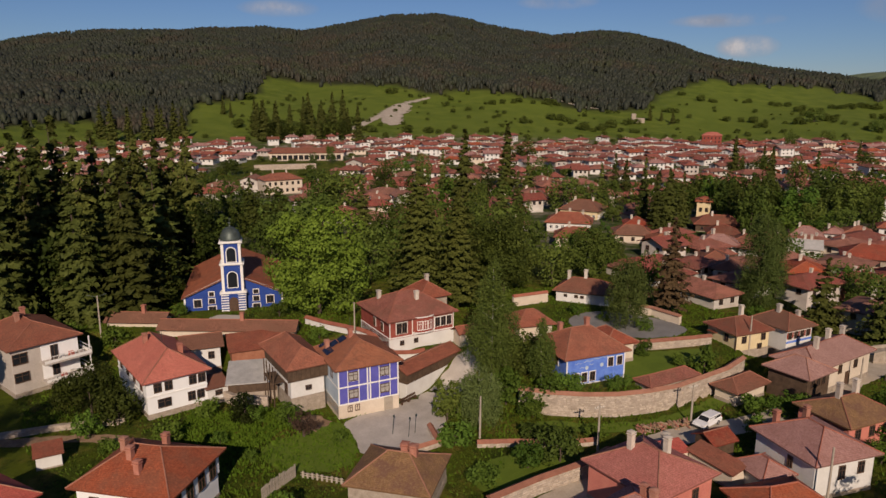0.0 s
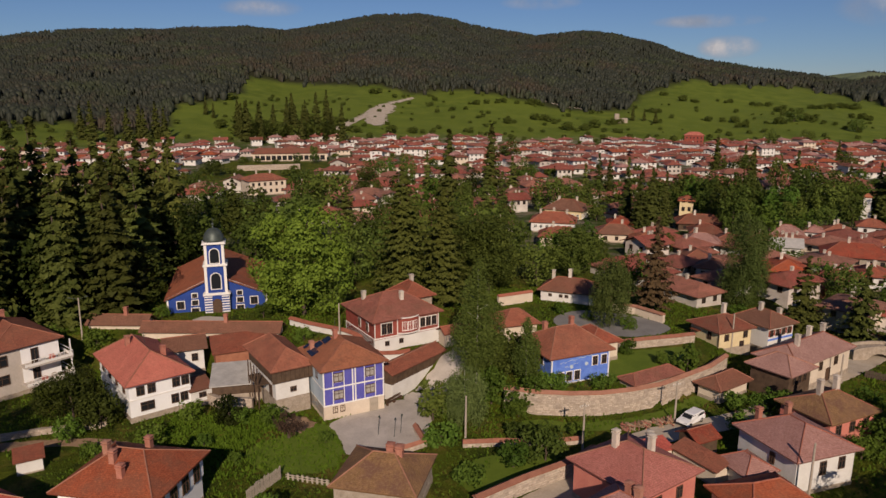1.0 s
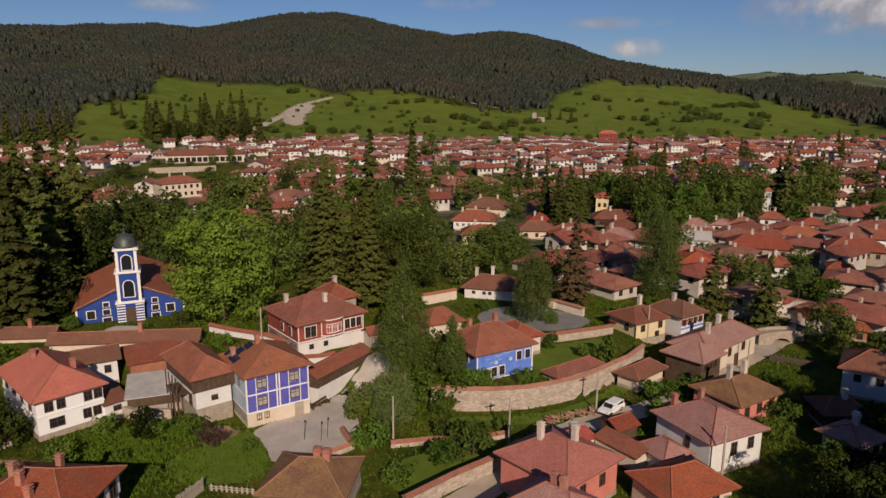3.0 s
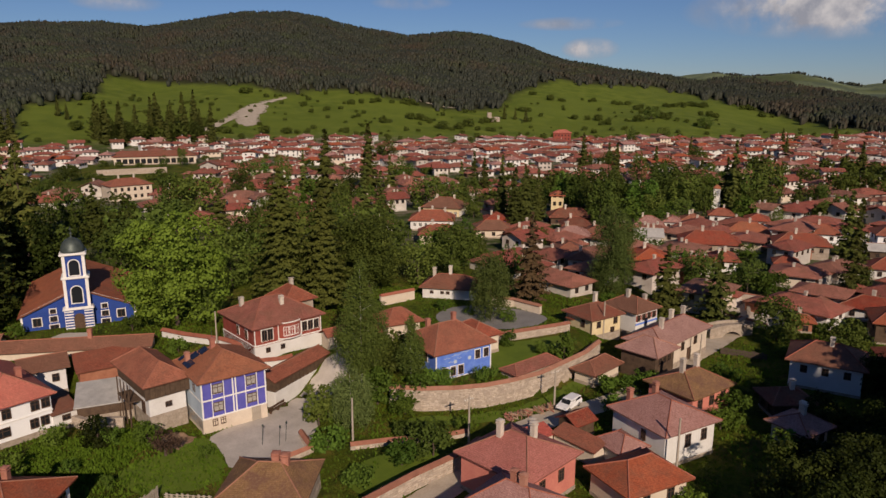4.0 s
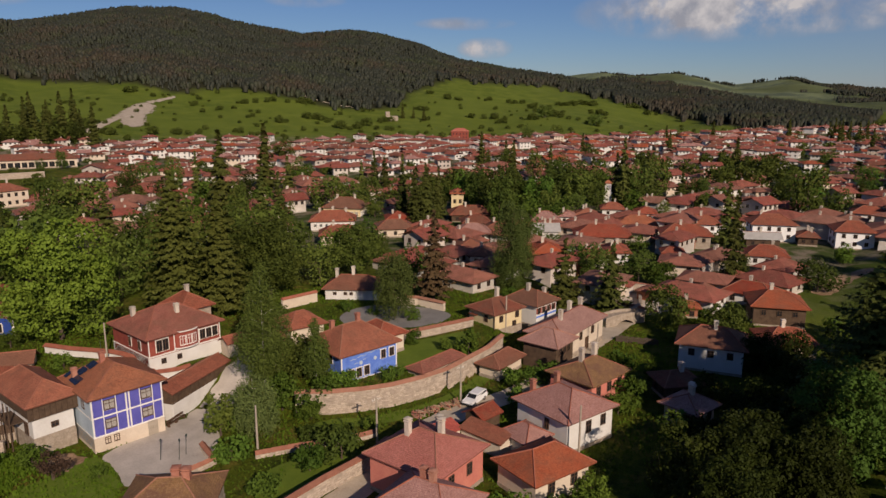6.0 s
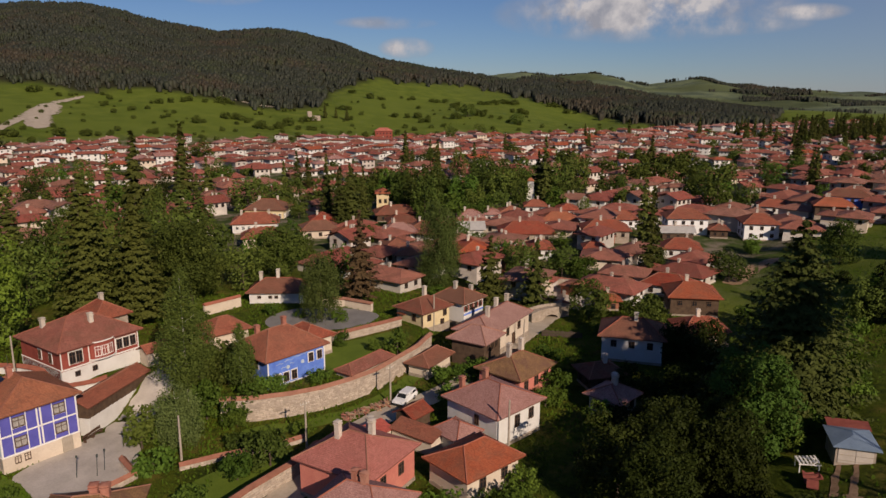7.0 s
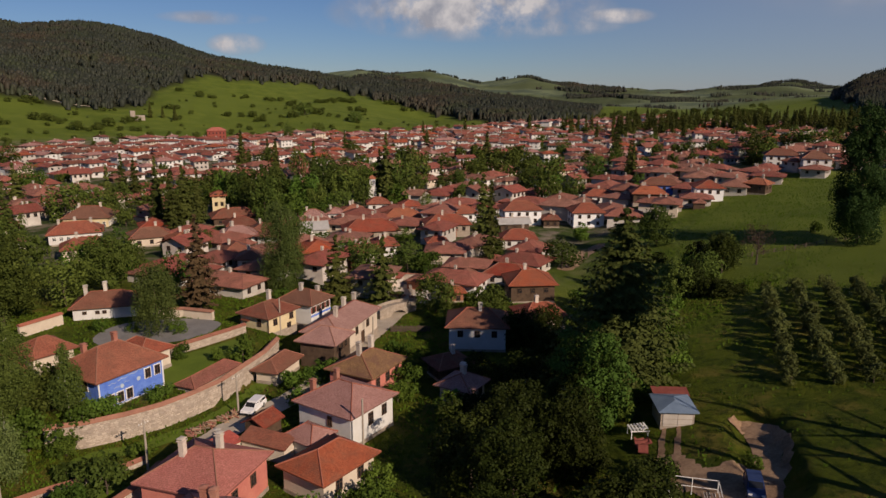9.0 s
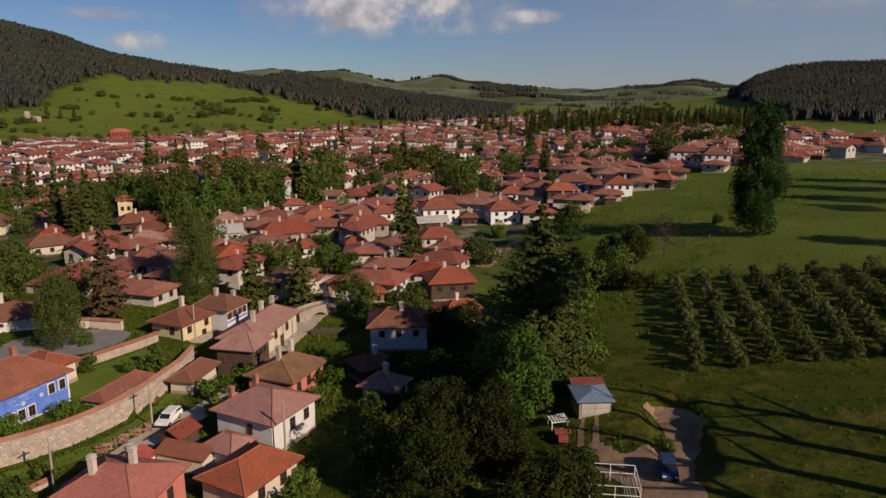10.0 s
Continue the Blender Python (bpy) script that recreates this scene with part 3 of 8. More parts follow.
draped("courtyard", [(23, 128), (31, 133), (40, 128), (45, 121), (40, 116), (30, 117), (24, 121)], ASPHALT, "grey paved courtyard inside pale walls", "courtyard", 0.06)
draped("earth_yard", [(52.5, 38.0), (57.1, 40.6), (61.2, 41.9), (65.2, 42.7), (67.6, 43.6), (69.0, 42.0), (68.3, 40.0), (67.3, 37.6), (70.6, 36.6), (72.2, 35.2), (74.0, 33.0), (70.3, 30.2), (66.8, 28.6), (62.0, 24.5), (58.0, 29.0), (62.0, 33.0), (63.0, 36.5), (61.0, 39.0), (57.5, 37.0), (54.0, 34.0)], EARTH, "bare rutted earth yard in front of the shed", "bare earth", 0.05, ragged=0.3)
draped("wheel_rut", ribbon([(74.8, 48.0), (71.0, 46.0), (68.4, 44.2), (66.0, 42.8)], 0.7), EARTH, "pale wheel rut leading to the shed", "track", 0.06, ragged=0.14)
draped("wheel_rut", ribbon([(75.2, 46.3), (72.0, 44.4), (69.6, 42.9), (67.4, 41.4)], 0.7), EARTH, "pale wheel rut leading to the shed", "track", 0.06, ragged=0.14)
draped("dug_hollow", [(79.2, 42.2), (80.3, 42.3), (82.0, 40.4), (82.2, 37.9), (80.3, 35.1), (77.4, 33.0), (74.5, 31.8), (71.2, 30.8), (71.0, 33.0), (72.6, 35.2), (76.7, 37.4), (78.6, 40.0)], EARTH, "bare brown soil where the bank was dug away", "bare earth", 0.12, ragged=0.2)
draped("soil_bank", [(-20.5, 92.6), (-16.8, 92.4), (-15.2, 89.5), (-17.4, 87.6), (-20.0, 89.4)], EARTH, "orange-brown eroded soil bank below the old house", "bare earth", 0.05, ragged=0.4)
draped("lawn", [(27.2, 98.4), (30.5, 99.6), (34.5, 101.2), (40.5, 103.6), (44.2, 107.5), (44.0, 111.5), (36.0, 110.0), (30.0, 108.6), (28.2, 104.0)], LAWN, "bright mown lawn of the walled garden", "lawn", 0.05)
draped("verge", ribbon([(13.0, 90.4), (20.0, 89.0), (26.0, 89.2), (33.0, 91.6), (40.0, 96.2), (46.0, 101.5)], 2.6), LAWN, "bright grass verge below the garden wall", "grass", 0.05, ragged=0.35)
draped("grass_bank", [(-24.0, 83.0), (-21.0, 78.0), (-16.0, 77.2), (-11.4, 78.0), (-11.2, 82.5), (-11.2, 87.5), (-14.8, 91.4), (-16.4, 88.6), (-20.0, 87.4)], LAWN, "bright grassy bank beside the forecourt", "grass", 0.05, ragged=0.4)
draped("garden_lawn", [(1.5, 77.0), (5.0, 80.0), (10.0, 82.6), (16.5, 82.4), (18.6, 79.6), (12.5, 75.4), (6.0, 71.2)], LAWN, "bright grass of the sloping garden", "lawn", 0.05, ragged=0.3)
draped("garden_path", ribbon([(-64, 83.5), (-54, 84.5), (-46, 86.0), (-38, 84.0), (-33, 81.0)], 2.2), EARTH, "stony earth path below the terrace", "path", 0.05)
draped("footpath", ribbon([(130.6, 116.5), (139.8, 121.1), (150.0, 125.4), (158.1, 126.5)], 4.6), EARTH, "trodden earth path through the meadow", "path", 0.05, ragged=0.3)

# ---- houses ----
MESHES = {}


def shared(key, make):
    if key not in MESHES:
        MESHES[key] = make()
    return MESHES[key]


def lattice(xs, zs, holes, y0, y1):
    """One solid grating: a grid of cells of which some are open."""
    bm = bmesh.new()
    pts = {(i, j, k): bm.verts.new((x, y, z)) for i, x in enumerate(xs) for j, z in enumerate(zs) for k, y in enumerate((y0, y1))}
    cells = {(i, j) for i in range(len(xs) - 1) for j in range(len(zs) - 1)} - holes
    for i, j in cells:
        a, b, c, d = (i, j), (i + 1, j), (i + 1, j + 1), (i, j + 1)
        bm.faces.new([pts[(*p, 0)] for p in (a, b, c, d)])
        bm.faces.new([pts[(*p, 1)] for p in (d, c, b, a)])
        for (p, q), near in (((a, b), (i, j - 1)), ((b, c), (i + 1, j)), ((c, d), (i, j + 1)), ((d, a), (i - 1, j))):
            if near not in cells:
                bm.faces.new([pts[(*p, 0)], pts[(*p, 1)], pts[(*q, 1)], pts[(*q, 0)]])
    bmesh.ops.delete(bm, geom=[v for v in bm.verts if not v.link_faces], context="VERTS")
    return bm


def window_meshes(w, h, style="cross"):
    """Frame with mullions and sill, and the pane behind it; lies in the plane y = 0 and faces -y."""
    def build():
        trim = FRAME if style != "white" else TRIM
        t, m = 0.09, 0.035
        xs = [-w / 2 - t, -w / 2, -m, m, w / 2, w / 2 + t]
        zs = [-h / 2 - t - 0.05, -h / 2, h / 2, h / 2 + t] if style == "plain" else [-h / 2 - t - 0.05, -h / 2, h * 0.14, h * 0.14 + 0.06, h / 2, h / 2 + t]
        bm = lattice(xs, zs, {(i, j) for i in (1, 3) for j in range(1, len(zs) - 1, 2)}, -0.10, 0.02)
        fm = bpy.data.meshes.new("window")
        bm.to_mesh(fm)
        bm.free()
        fm.materials.append(trim)
        bm = bmesh.new()
        box(bm, (-w / 2, -0.045, -h / 2), (w / 2, 0.0, h / 2))
        pm = bpy.data.meshes.new("pane")
        bm.to_mesh(pm)
        bm.free()
        pm.materials.append(GLASS)
        return fm, pm
    return shared(("window", round(w, 2), round(h, 2), style), build)


def far_window(w, h):
    """A window for houses further off: pale frame, dark panes and a mullion in one mesh."""
    def build():
        bm = lattice([-w / 2 - 0.1, -w / 2, -0.04, 0.04, w / 2, w / 2 + 0.1], [-h / 2 - 0.1, -h / 2, h / 2, h / 2 + 0.1], {(1, 1), (3, 1)}, -0.08, 0.02)
        count = len(bm.faces)
        box(bm, (-w / 2, -0.03, -h / 2), (w / 2, 0.0, h / 2))
        bm.faces.ensure_lookup_table()
        for f in bm.faces[count:]:
            f.material_index = 1
        me = bpy.data.meshes.new("window")
        bm.to_mesh(me)
        bm.free()
        me.materials.append(FRAME)
        me.materials.append(GLASS)
        return me
    return shared(("far", w, h), build)


def add_window(parent, face, u, z, w, h, half_w, half_d, style="cross", surround=None):
    """A window on one face (f, b, l, r) at u along it and height z of its middle."""
    fm, pm = window_meshes(w, h, style)
    at = {"f": ((u, -half_d - 0.01, z), 0), "b": ((-u, half_d + 0.01, z), math.pi), "r": ((half_w + 0.01, u, z), math.pi / 2), "l": ((-half_w - 0.01, -u, z), -math.pi / 2)}[face]
    if style == "far":
        part_mesh("window", far_window(w, h), parent, at[0], at[1])
        return
    win = part_mesh("window", fm, parent, at[0], at[1])
    part_mesh("pane", pm, win)
    if surround:
        def ring():
            o, k = 0.09, 0.22
            bm = lattice([-w / 2 - k, -w / 2 - o, w / 2 + o, w / 2 + k], [-h / 2 - k, -h / 2 - o - 0.05, h / 2 + o, h / 2 + k], {(1, 1)}, -0.05, 0.02)
            me = bpy.data.meshes.new("surround")
            bm.to_mesh(me)
            bm.free()
            me.materials.append(surround)
            return me
        part_mesh("surround", shared(("surround", round(w, 2), round(h, 2), surround.name), ring), win)


def roof_shape(w, d, rise, kind="hip", thick=0.16, skew=0.8):
    """Verts, faces and UVs (metres) of a tiled roof slab over a w by d rectangle, and its ridge lines."""
    a, b = w / 2, d / 2
    eaves = [Vector((-a, -b, 0)), Vector((a, -b, 0)), Vector((a, b, 0)), Vector((-a, b, 0))]
    if kind == "hip":
        if w >= d:
            k = max(a - b * skew, 0.25)
            tops = [Vector((-k, 0, rise)), Vector((k, 0, rise))]
            slopes = [([0, 1], [1, 0]), ([1, 2], [1]), ([2, 3], [0, 1]), ([3, 0], [0])]
            lines = [(tops[0], tops[1]), (eaves[0], tops[0]), (eaves[3], tops[0]), (eaves[1], tops[1]), (eaves[2], tops[1])]
        else:
            k = max(b - a * skew, 0.25)
            tops = [Vector((0, -k, rise)), Vector((0, k, rise))]
            slopes = [([0, 1], [0]), ([1, 2], [1, 0]), ([2, 3], [1]), ([3, 0], [0, 1])]
            lines = [(tops[0], tops[1]), (eaves[0], tops[0]), (eaves[1], tops[0]), (eaves[2], tops[1]), (eaves[3], tops[1])]
    elif kind == "gable":          # ridge along x
        tops = [Vector((-a, 0, rise)), Vector((a, 0, rise))]
        slopes = [([0, 1], [1, 0]), ([2, 3], [0, 1])]
        lines = [(tops[0], tops[1])]
    else:                          # "lean": rises to the back
        tops = []
        eaves[2].z = eaves[3].z = rise
        slopes = [([0, 1, 2, 3], [])]
        lines = []
    verts, faces, uvs = [], [], []
    for low, high in slopes:
        ring = [eaves[i] for i in low] + [tops[i] for i in high]
        u = (ring[1] - ring[0]).normalized()
        n = (ring[1] - ring[0]).cross(ring[2] - ring[0]).normalized()
        v = n.cross(u)
        first = len(verts)
        verts += ring
        faces.append(list(range(first, first + len(ring))))
        uvs.append([((p - ring[0]).dot(u) + 3.1 * first, (p - ring[0]).dot(v)) for p in ring])
        under = len(verts)
        verts += [p - Vector((0, 0, thick)) for p in ring]
        faces.append(list(range(under, under + len(ring)))[::-1])
        uvs.append([(0, 0)] * len(ring))
        for i in range(len(ring)):
            j = (i + 1) % len(ring)
            faces.append([first + j, first + i, under + i, under + j])
            uvs.append([(0, 0)] * 4)
    return verts, faces, uvs, lines


def roof_mesh(w, d, rise, kind, mat, skew=0.8, thick=0.16):
    verts, faces, uvs, lines = roof_shape(w, d, rise, kind, thick, skew)
    me = bpy.data.meshes.new("roof")
    me.from_pydata([tuple(v) for v in verts], [], faces)
    layer = me.uv_layers.new(name="UVMap")
    layer.data.foreach_set("uv", np.array([c for f in uvs for p in f for c in p], np.float32))
    me.materials.append(mat)
    return me, lines


def ridge_mesh(lines, mat, size=0.17):
    bm = bmesh.new()
    for a, b in lines:
        n = max(2, int((b - a).length / 0.45))
        up = Vector((0, 0, 0.03))
        for i in range(n):
            tube(bm, a.lerp(b, i / n) + up, a.lerp(b, (i + 1.12) / n) + up * 1.5, size / 2, size / 2.4, 5)
    me = bpy.data.meshes.new("ridge_tiles")
    bm.to_mesh(me)
    bm.free()
    me.materials.append(mat)
    return me


def chimney_mesh(h, s=0.62, brick=False):
    def build():
        bm = bmesh.new()
        prof = [(s / 2, -1.6), (s / 2, h - 0.34), (s / 2 + 0.09, h - 0.3), (s / 2 + 0.09, h - 0.2), (s / 2 - 0.06, h - 0.19), (s / 2 - 0.06, h - 0.03), (s / 2 + 0.08, h - 0.02), (s / 2 + 0.08, h + 0.06), (0.03, h + 0.16)]
        rings = [[bm.verts.new((sx * r, sy * r, z)) for sx, sy in ((-1, -1), (1, -1), (1, 1), (-1, 1))] for r, z in prof]
        for p, q in zip(rings, rings[1:]):
            for i in range(4):
                bm.faces.new((p[i], p[(i + 1) % 4], q[(i + 1) % 4], q[i]))
        bm.faces.new(rings[-1])
        me = bpy.data.meshes.new("chimney")
        bm.to_mesh(me)
        bm.free()
        me.materials.append(CHIMNEY_BRICK if brick else CHIMNEY)
        return me
    return shared(("chimney", round(h, 1), s, brick), build)


def roof_height(w, d, rise, kind, u, v, skew=0.8):
    """Height of the roof over its eaves at u, v."""
    a, b = w / 2, d / 2
    if kind == "gable":
        return rise * (1 - abs(v) / b)
    if kind == "lean":
        return rise * (v + b) / d
    if w >= d:
        k = max(a - b * skew, 0.25)
        return rise * max(0, min(1 - abs(v) / b, (a - abs(u)) / (a - k)))
    k = max(b - a * skew, 0.25)
    return rise * max(0, min(1 - abs(u) / a, (b - abs(v)) / (b - k)))


def row(n, span, z, w=0.85, h=1.25, off=0.0):
    """n windows evenly along a wall of that span."""
    return [(off + span * ((i + 0.5) / n - 0.5), z, w, h) for i in range(n)]


def house(label, x, y, turn, w, d, eave, rise, wall="white", roof="red", kind="hip", over=0.65, plinth=0.5, plinth_mat="stone", windows=(), chimneys=(), style="cross", surround=None,
          z=None, name="house", upper=None, skew=0.8, group="", brick=False, chimney_h=1.3, belt=None, chimney_s=0.62):
    """A house: plinth, walls (an upper storey may stand out), tiled roof with ridge tiles, chimneys and windows. Front is -y before it is turned."""
    z = ground_z(x, y) if z is None else z
    top = empty(name, x, y, z, turn)
    tagged(top, label, "house" if name == "house" else name.replace("_", " "), group)
    a, b = w / 2, d / 2
    bm = bmesh.new()
    box(bm, (-a - 0.06, -b - 0.06, -3.0), (a + 0.06, b + 0.06, plinth), 0.03)
    part("plinth", bm, WALL[plinth_mat], top)
    bm = bmesh.new()
    split = eave if upper is None else upper[0]
    box(bm, (-a, -b, plinth), (a, b, split), 0.02)
    if kind == "gable":
        hi = eave + rise * b / (b + over)
        for s in (-1, 1):
            tri = [bm.verts.new((s * a, p, q)) for p, q in ((-b, eave), (b, eave), (0, hi))] + [bm.verts.new((s * (a - 0.3), p, q)) for p, q in ((-b, eave), (b, eave), (0, hi))]
            for f in ((0, 1, 2), (5, 4, 3), (0, 3, 4, 1), (1, 4, 5, 2), (2, 5, 3, 0)):
                bm.faces.new([tri[i] for i in f])
        bmesh.ops.recalc_face_normals(bm, faces=bm.faces[:])
    part("wall", bm, WALL[wall], top)
    if upper is not None:
        out = upper[1]
        bm = bmesh.new()
        box(bm, (-a - out, -b - out, split), (a + out, b + out, eave), 0.02)
        part("upper_wall", bm, WALL[upper[2]], top)
    if belt is not None:
        bm = bmesh.new()
        for zz in belt:
            box(bm, (-a - 0.09, -b - 0.09, zz - 0.09), (a + 0.09, b + 0.09, zz + 0.09))
        part("string_course", bm, TRIM, top)
    grow = 0 if upper is None else upper[1]
    for face, rows in dict(windows).items():
        for u, zz, ww, hh in rows:
            g = grow if zz > split else 0
            add_window(top, face, u, zz, ww, hh, a + g, b + g, style, surround)
    rw, rd = w + 2 * (over + grow), d + 2 * (over + grow)
    me, lines = roof_mesh(rw, rd, rise, kind, ROOF[roof], skew)
    ob = part_mesh("roof", me, top, (0, 0, eave + 0.1))
    if lines and style != "far":
        part_mesh("ridge_tiles", ridge_mesh(lines, RIDGE), ob)
    for u, v in chimneys:
        part_mesh("chimney", chimney_mesh(chimney_h, chimney_s, brick), top, (u, v, eave + 0.1 + roof_height(rw, rd, rise, kind, u, v, skew)))
    return top


def panel(name, parent, mat, lo, hi, label="", bevel=0.0):
    """A plain block as a part."""
    bm = bmesh.new()
    box(bm, lo, hi, bevel)
    return part(name, bm, mat, parent, label)


def door(parent, face, u, w, h, half_w, half_d, z=0.0, mat=None):
    """A boarded door leaf with its frame, on one face of a house."""
    def build(kind):
        bm = bmesh.new()
        if kind == "frame":
            bm.free()
            bm = lattice([-w / 2 - 0.1, -w / 2, w / 2, w / 2 + 0.1], [-0.05, 0, h, h + 0.1], {(1, 1)}, -0.1, 0.0)
        else:
            box(bm, (-w / 8 + 0.01, -0.07, 0), (w / 8 - 0.01, -0.005, h))
        me = bpy.data.meshes.new(kind)
        bm.to_mesh(me)
        bm.free()
        me.materials.append(mat or FRAME)
        return me
    at = {"f": ((u, -half_d - 0.02, z), 0), "b": ((-u, half_d + 0.02, z), math.pi), "r": ((half_w + 0.02, u, z), math.pi / 2), "l": ((-half_w - 0.02, -u, z), -math.pi / 2)}[face]
    key = (w, h, (mat or FRAME).name)
    ob = part_mesh("door", shared(("frame", *key), lambda: build("frame")), parent, at[0], at[1])
    for k in range(4):
        part_mesh("board", shared(("board", *key), lambda: build("board")), ob, (w * (k - 1.5) / 4, 0, 0))
    return ob


# ---- the near quarter ----
def white_house():
    h = house("white plastered house with a red hipped tile roof", -42.4, 99.4, 38, 8.4, 15.2, 5.5, 3.1, "whitewash", "rose", chimneys=[(2.0, -3.6), (-1.2, 2.5)], brick=True, plinth=0.7, belt=[3.2], z=0.2,
              windows={"f": [(-2.7, 4.4, 0.9, 1.15), (-1.2, 4.4, 0.9, 1.15), (2.2, 4.4, 0.9, 1.15), (3.5, 4.4, 0.9, 1.15), (-1.9, 2.0, 1.7, 1.1), (1.9, 2.0, 0.9, 1.15), (3.2, 2.0, 0.9, 1.15)], "l": row(4, 14, 4.4), "r": row(3, 12, 4.4)})
    bm = bmesh.new()
    beam(bm, (0.8, 1.0, 7.9), (0.8, 1.0, 9.8), 0.06)
    beam(bm, (0.2, 1.0, 9.6), (1.5, 1.0, 9.6), 0.05)
    beam(bm, (0.4, 0.6, 9.2), (1.2, 1.4, 9.2), 0.05)
    part("aerial", bm, DARK_METAL, h)


white_house()
house("low white annexe with a brown tile roof", -39.6, 109.0, 22, 5.6, 5.4, 4.0, 1.3, "white", "brown", "gable", windows={"f": [(1.4, 2.6, 0.8, 1.0)]}, z=1.0)
house("small white lean-to with one window beside the house", -34.0, 97.8, 38, 3.0, 3.0, 2.3, 0.8, "white", "brown", "lean", 0.35, windows={"f": [(0.1, 1.5, 0.9, 0.6)]}, z=0.3, name="outbuilding")
house("open timber barn under a red tile roof", -31.4, 111.3, 22, 8.0, 5.0, 2.7, 1.2, "brickwork", "red", "lean", 0.5, 0.3, windows={}, z=1.2, name="barn")
house("stone shed with a grey corrugated sheet roof", -29.0, 101.0, 12, 7.0, 6.6, 2.0, 0.9, "wood", "grey", "lean", 0.35, z=0.8, name="shed")


def timber_house():
    h = house("old house with a dark timber upper floor over pale plaster", -22.2, 99.0, 31, 5.0, 11.0, 6.9, 2.2, "white", "red", upper=(4.9, 0.25, "wood"), windows={"f": [(0.1, 3.6, 0.75, 0.55)], "l": [(3.5, 3.3, 1.0, 1.5)]}, plinth=2.4, plinth_mat="stone", z=0.0)
    for k in range(9):
        x = -2.7 + k * 0.675
        panel("board", h, WALL["wood"], (x - 0.3, -5.83, 4.95), (x + 0.3, -5.76, 6.85))
    panel("balcony", h, WALL["wood"], (-4.3, -3.0, 4.0), (-2.5, 1.5, 4.15))
    for v in (-2.9, -1.4, 0.0, 1.4):
        panel("post", h, WALL["wood"], (-4.25, v - 0.07, 0.5), (-4.11, v + 0.07, 6.6))


timber_house()


def violet_house():
    h = house("violet painted house with white trim and tiled roof", -12.6, 97.8, 26, 9.0, 9.4, 7.3, 2.6, "purple", "orange", chimneys=[(-0.6, 1.2), (-3.9, 2.2)], plinth=1.9, plinth_mat="cream", surround=None, belt=[2.0, 4.55], z=0.0, brick=True,
              windows={"f": [(-2.3, 6.0, 1.25, 1.15), (2.4, 6.0, 1.25, 1.15), (-2.3, 3.4, 1.25, 1.15), (2.4, 3.4, 1.25, 1.15), (-2.9, 1.25, 0.55, 0.75), (-1.8, 1.25, 0.55, 0.75)], "r": row(2, 8, 6.0) + row(2, 8, 3.4), "l": row(2, 8, 6.0)})
    for u in (-4.45, -0.2, 0.2, 4.45):
        panel("pilaster", h, TRIM, (u - 0.09, -4.79, 2.1), (u + 0.09, -4.69, 7.2), "white painted timber strip")
    for u in (-2.3, 2.4):
        for lo, hi, sill in ((2.1, 4.46, 2.72), (4.64, 7.08, 5.3)):
            for s in (-0.82, 0.82):
                panel("timber_strip", h, TRIM, (u + s - 0.05, -4.78, lo), (u + s + 0.05, -4.69, hi), "white painted timber strip")
            panel("sill_strip", h, TRIM, (u - 0.77, -4.78, sill - 0.05), (u + 0.77, -4.69, sill + 0.05), "white painted timber strip")
    panel("eaves_board", h, TRIM, (-4.6, -4.8, 7.08), (4.6, -4.69, 7.24))
    panel("side_wall", h, WALL["palewash"], (-4.56, -4.6, 0.4), (-4.5, 4.6, 7.2), "pale blue lime-washed side wall")
    door(h, "f", 2.9, 1.1, 1.85, 4.5, 4.76, 0.0, POLE_WOOD)
    slope = 2.6 / 5.15
    for u, v in [(-4.1, 0.35), (-4.1, 1.15), (-4.1, 1.95), (-2.95, 1.75), (-2.95, 2.55), (-1.75, 1.45), (-1.75, 2.25), (-4.1, 3.9)]:
        z = 7.5 + (u + 5.15) * slope
        bm = bmesh.new()
        a, b = 0.54, 0.38
        vs = [bm.verts.new((u + p * a, v + q * b, z + p * a * slope + t)) for t in (0.06, 0.13) for p, q in ((-1, -1), (1, -1), (1, 1), (-1, 1))]
        for f in ((0, 3, 2, 1), (4, 5, 6, 7), (0, 1, 5, 4), (1, 2, 6, 5), (2, 3, 7, 6), (3, 0, 4, 7)):
            bm.faces.new([vs[i] for i in f])
        part("solar_panel", bm, SOLAR, h, "dark glossy solar panel")
    bm = bmesh.new()
    tube(bm, (-0.6, 1.2, 11.0), (-0.6, 1.2, 12.6), 0.03, 0.03, 5)
    part("mast", bm, DARK_METAL, h)
    for win in [c for c in h.children if c.name.startswith("window") and c.location.z > 2.0]:
        for pane in win.children:
            me = pane.data.copy()
            me.materials[0] = CURTAIN
            pane.data = me


violet_house()


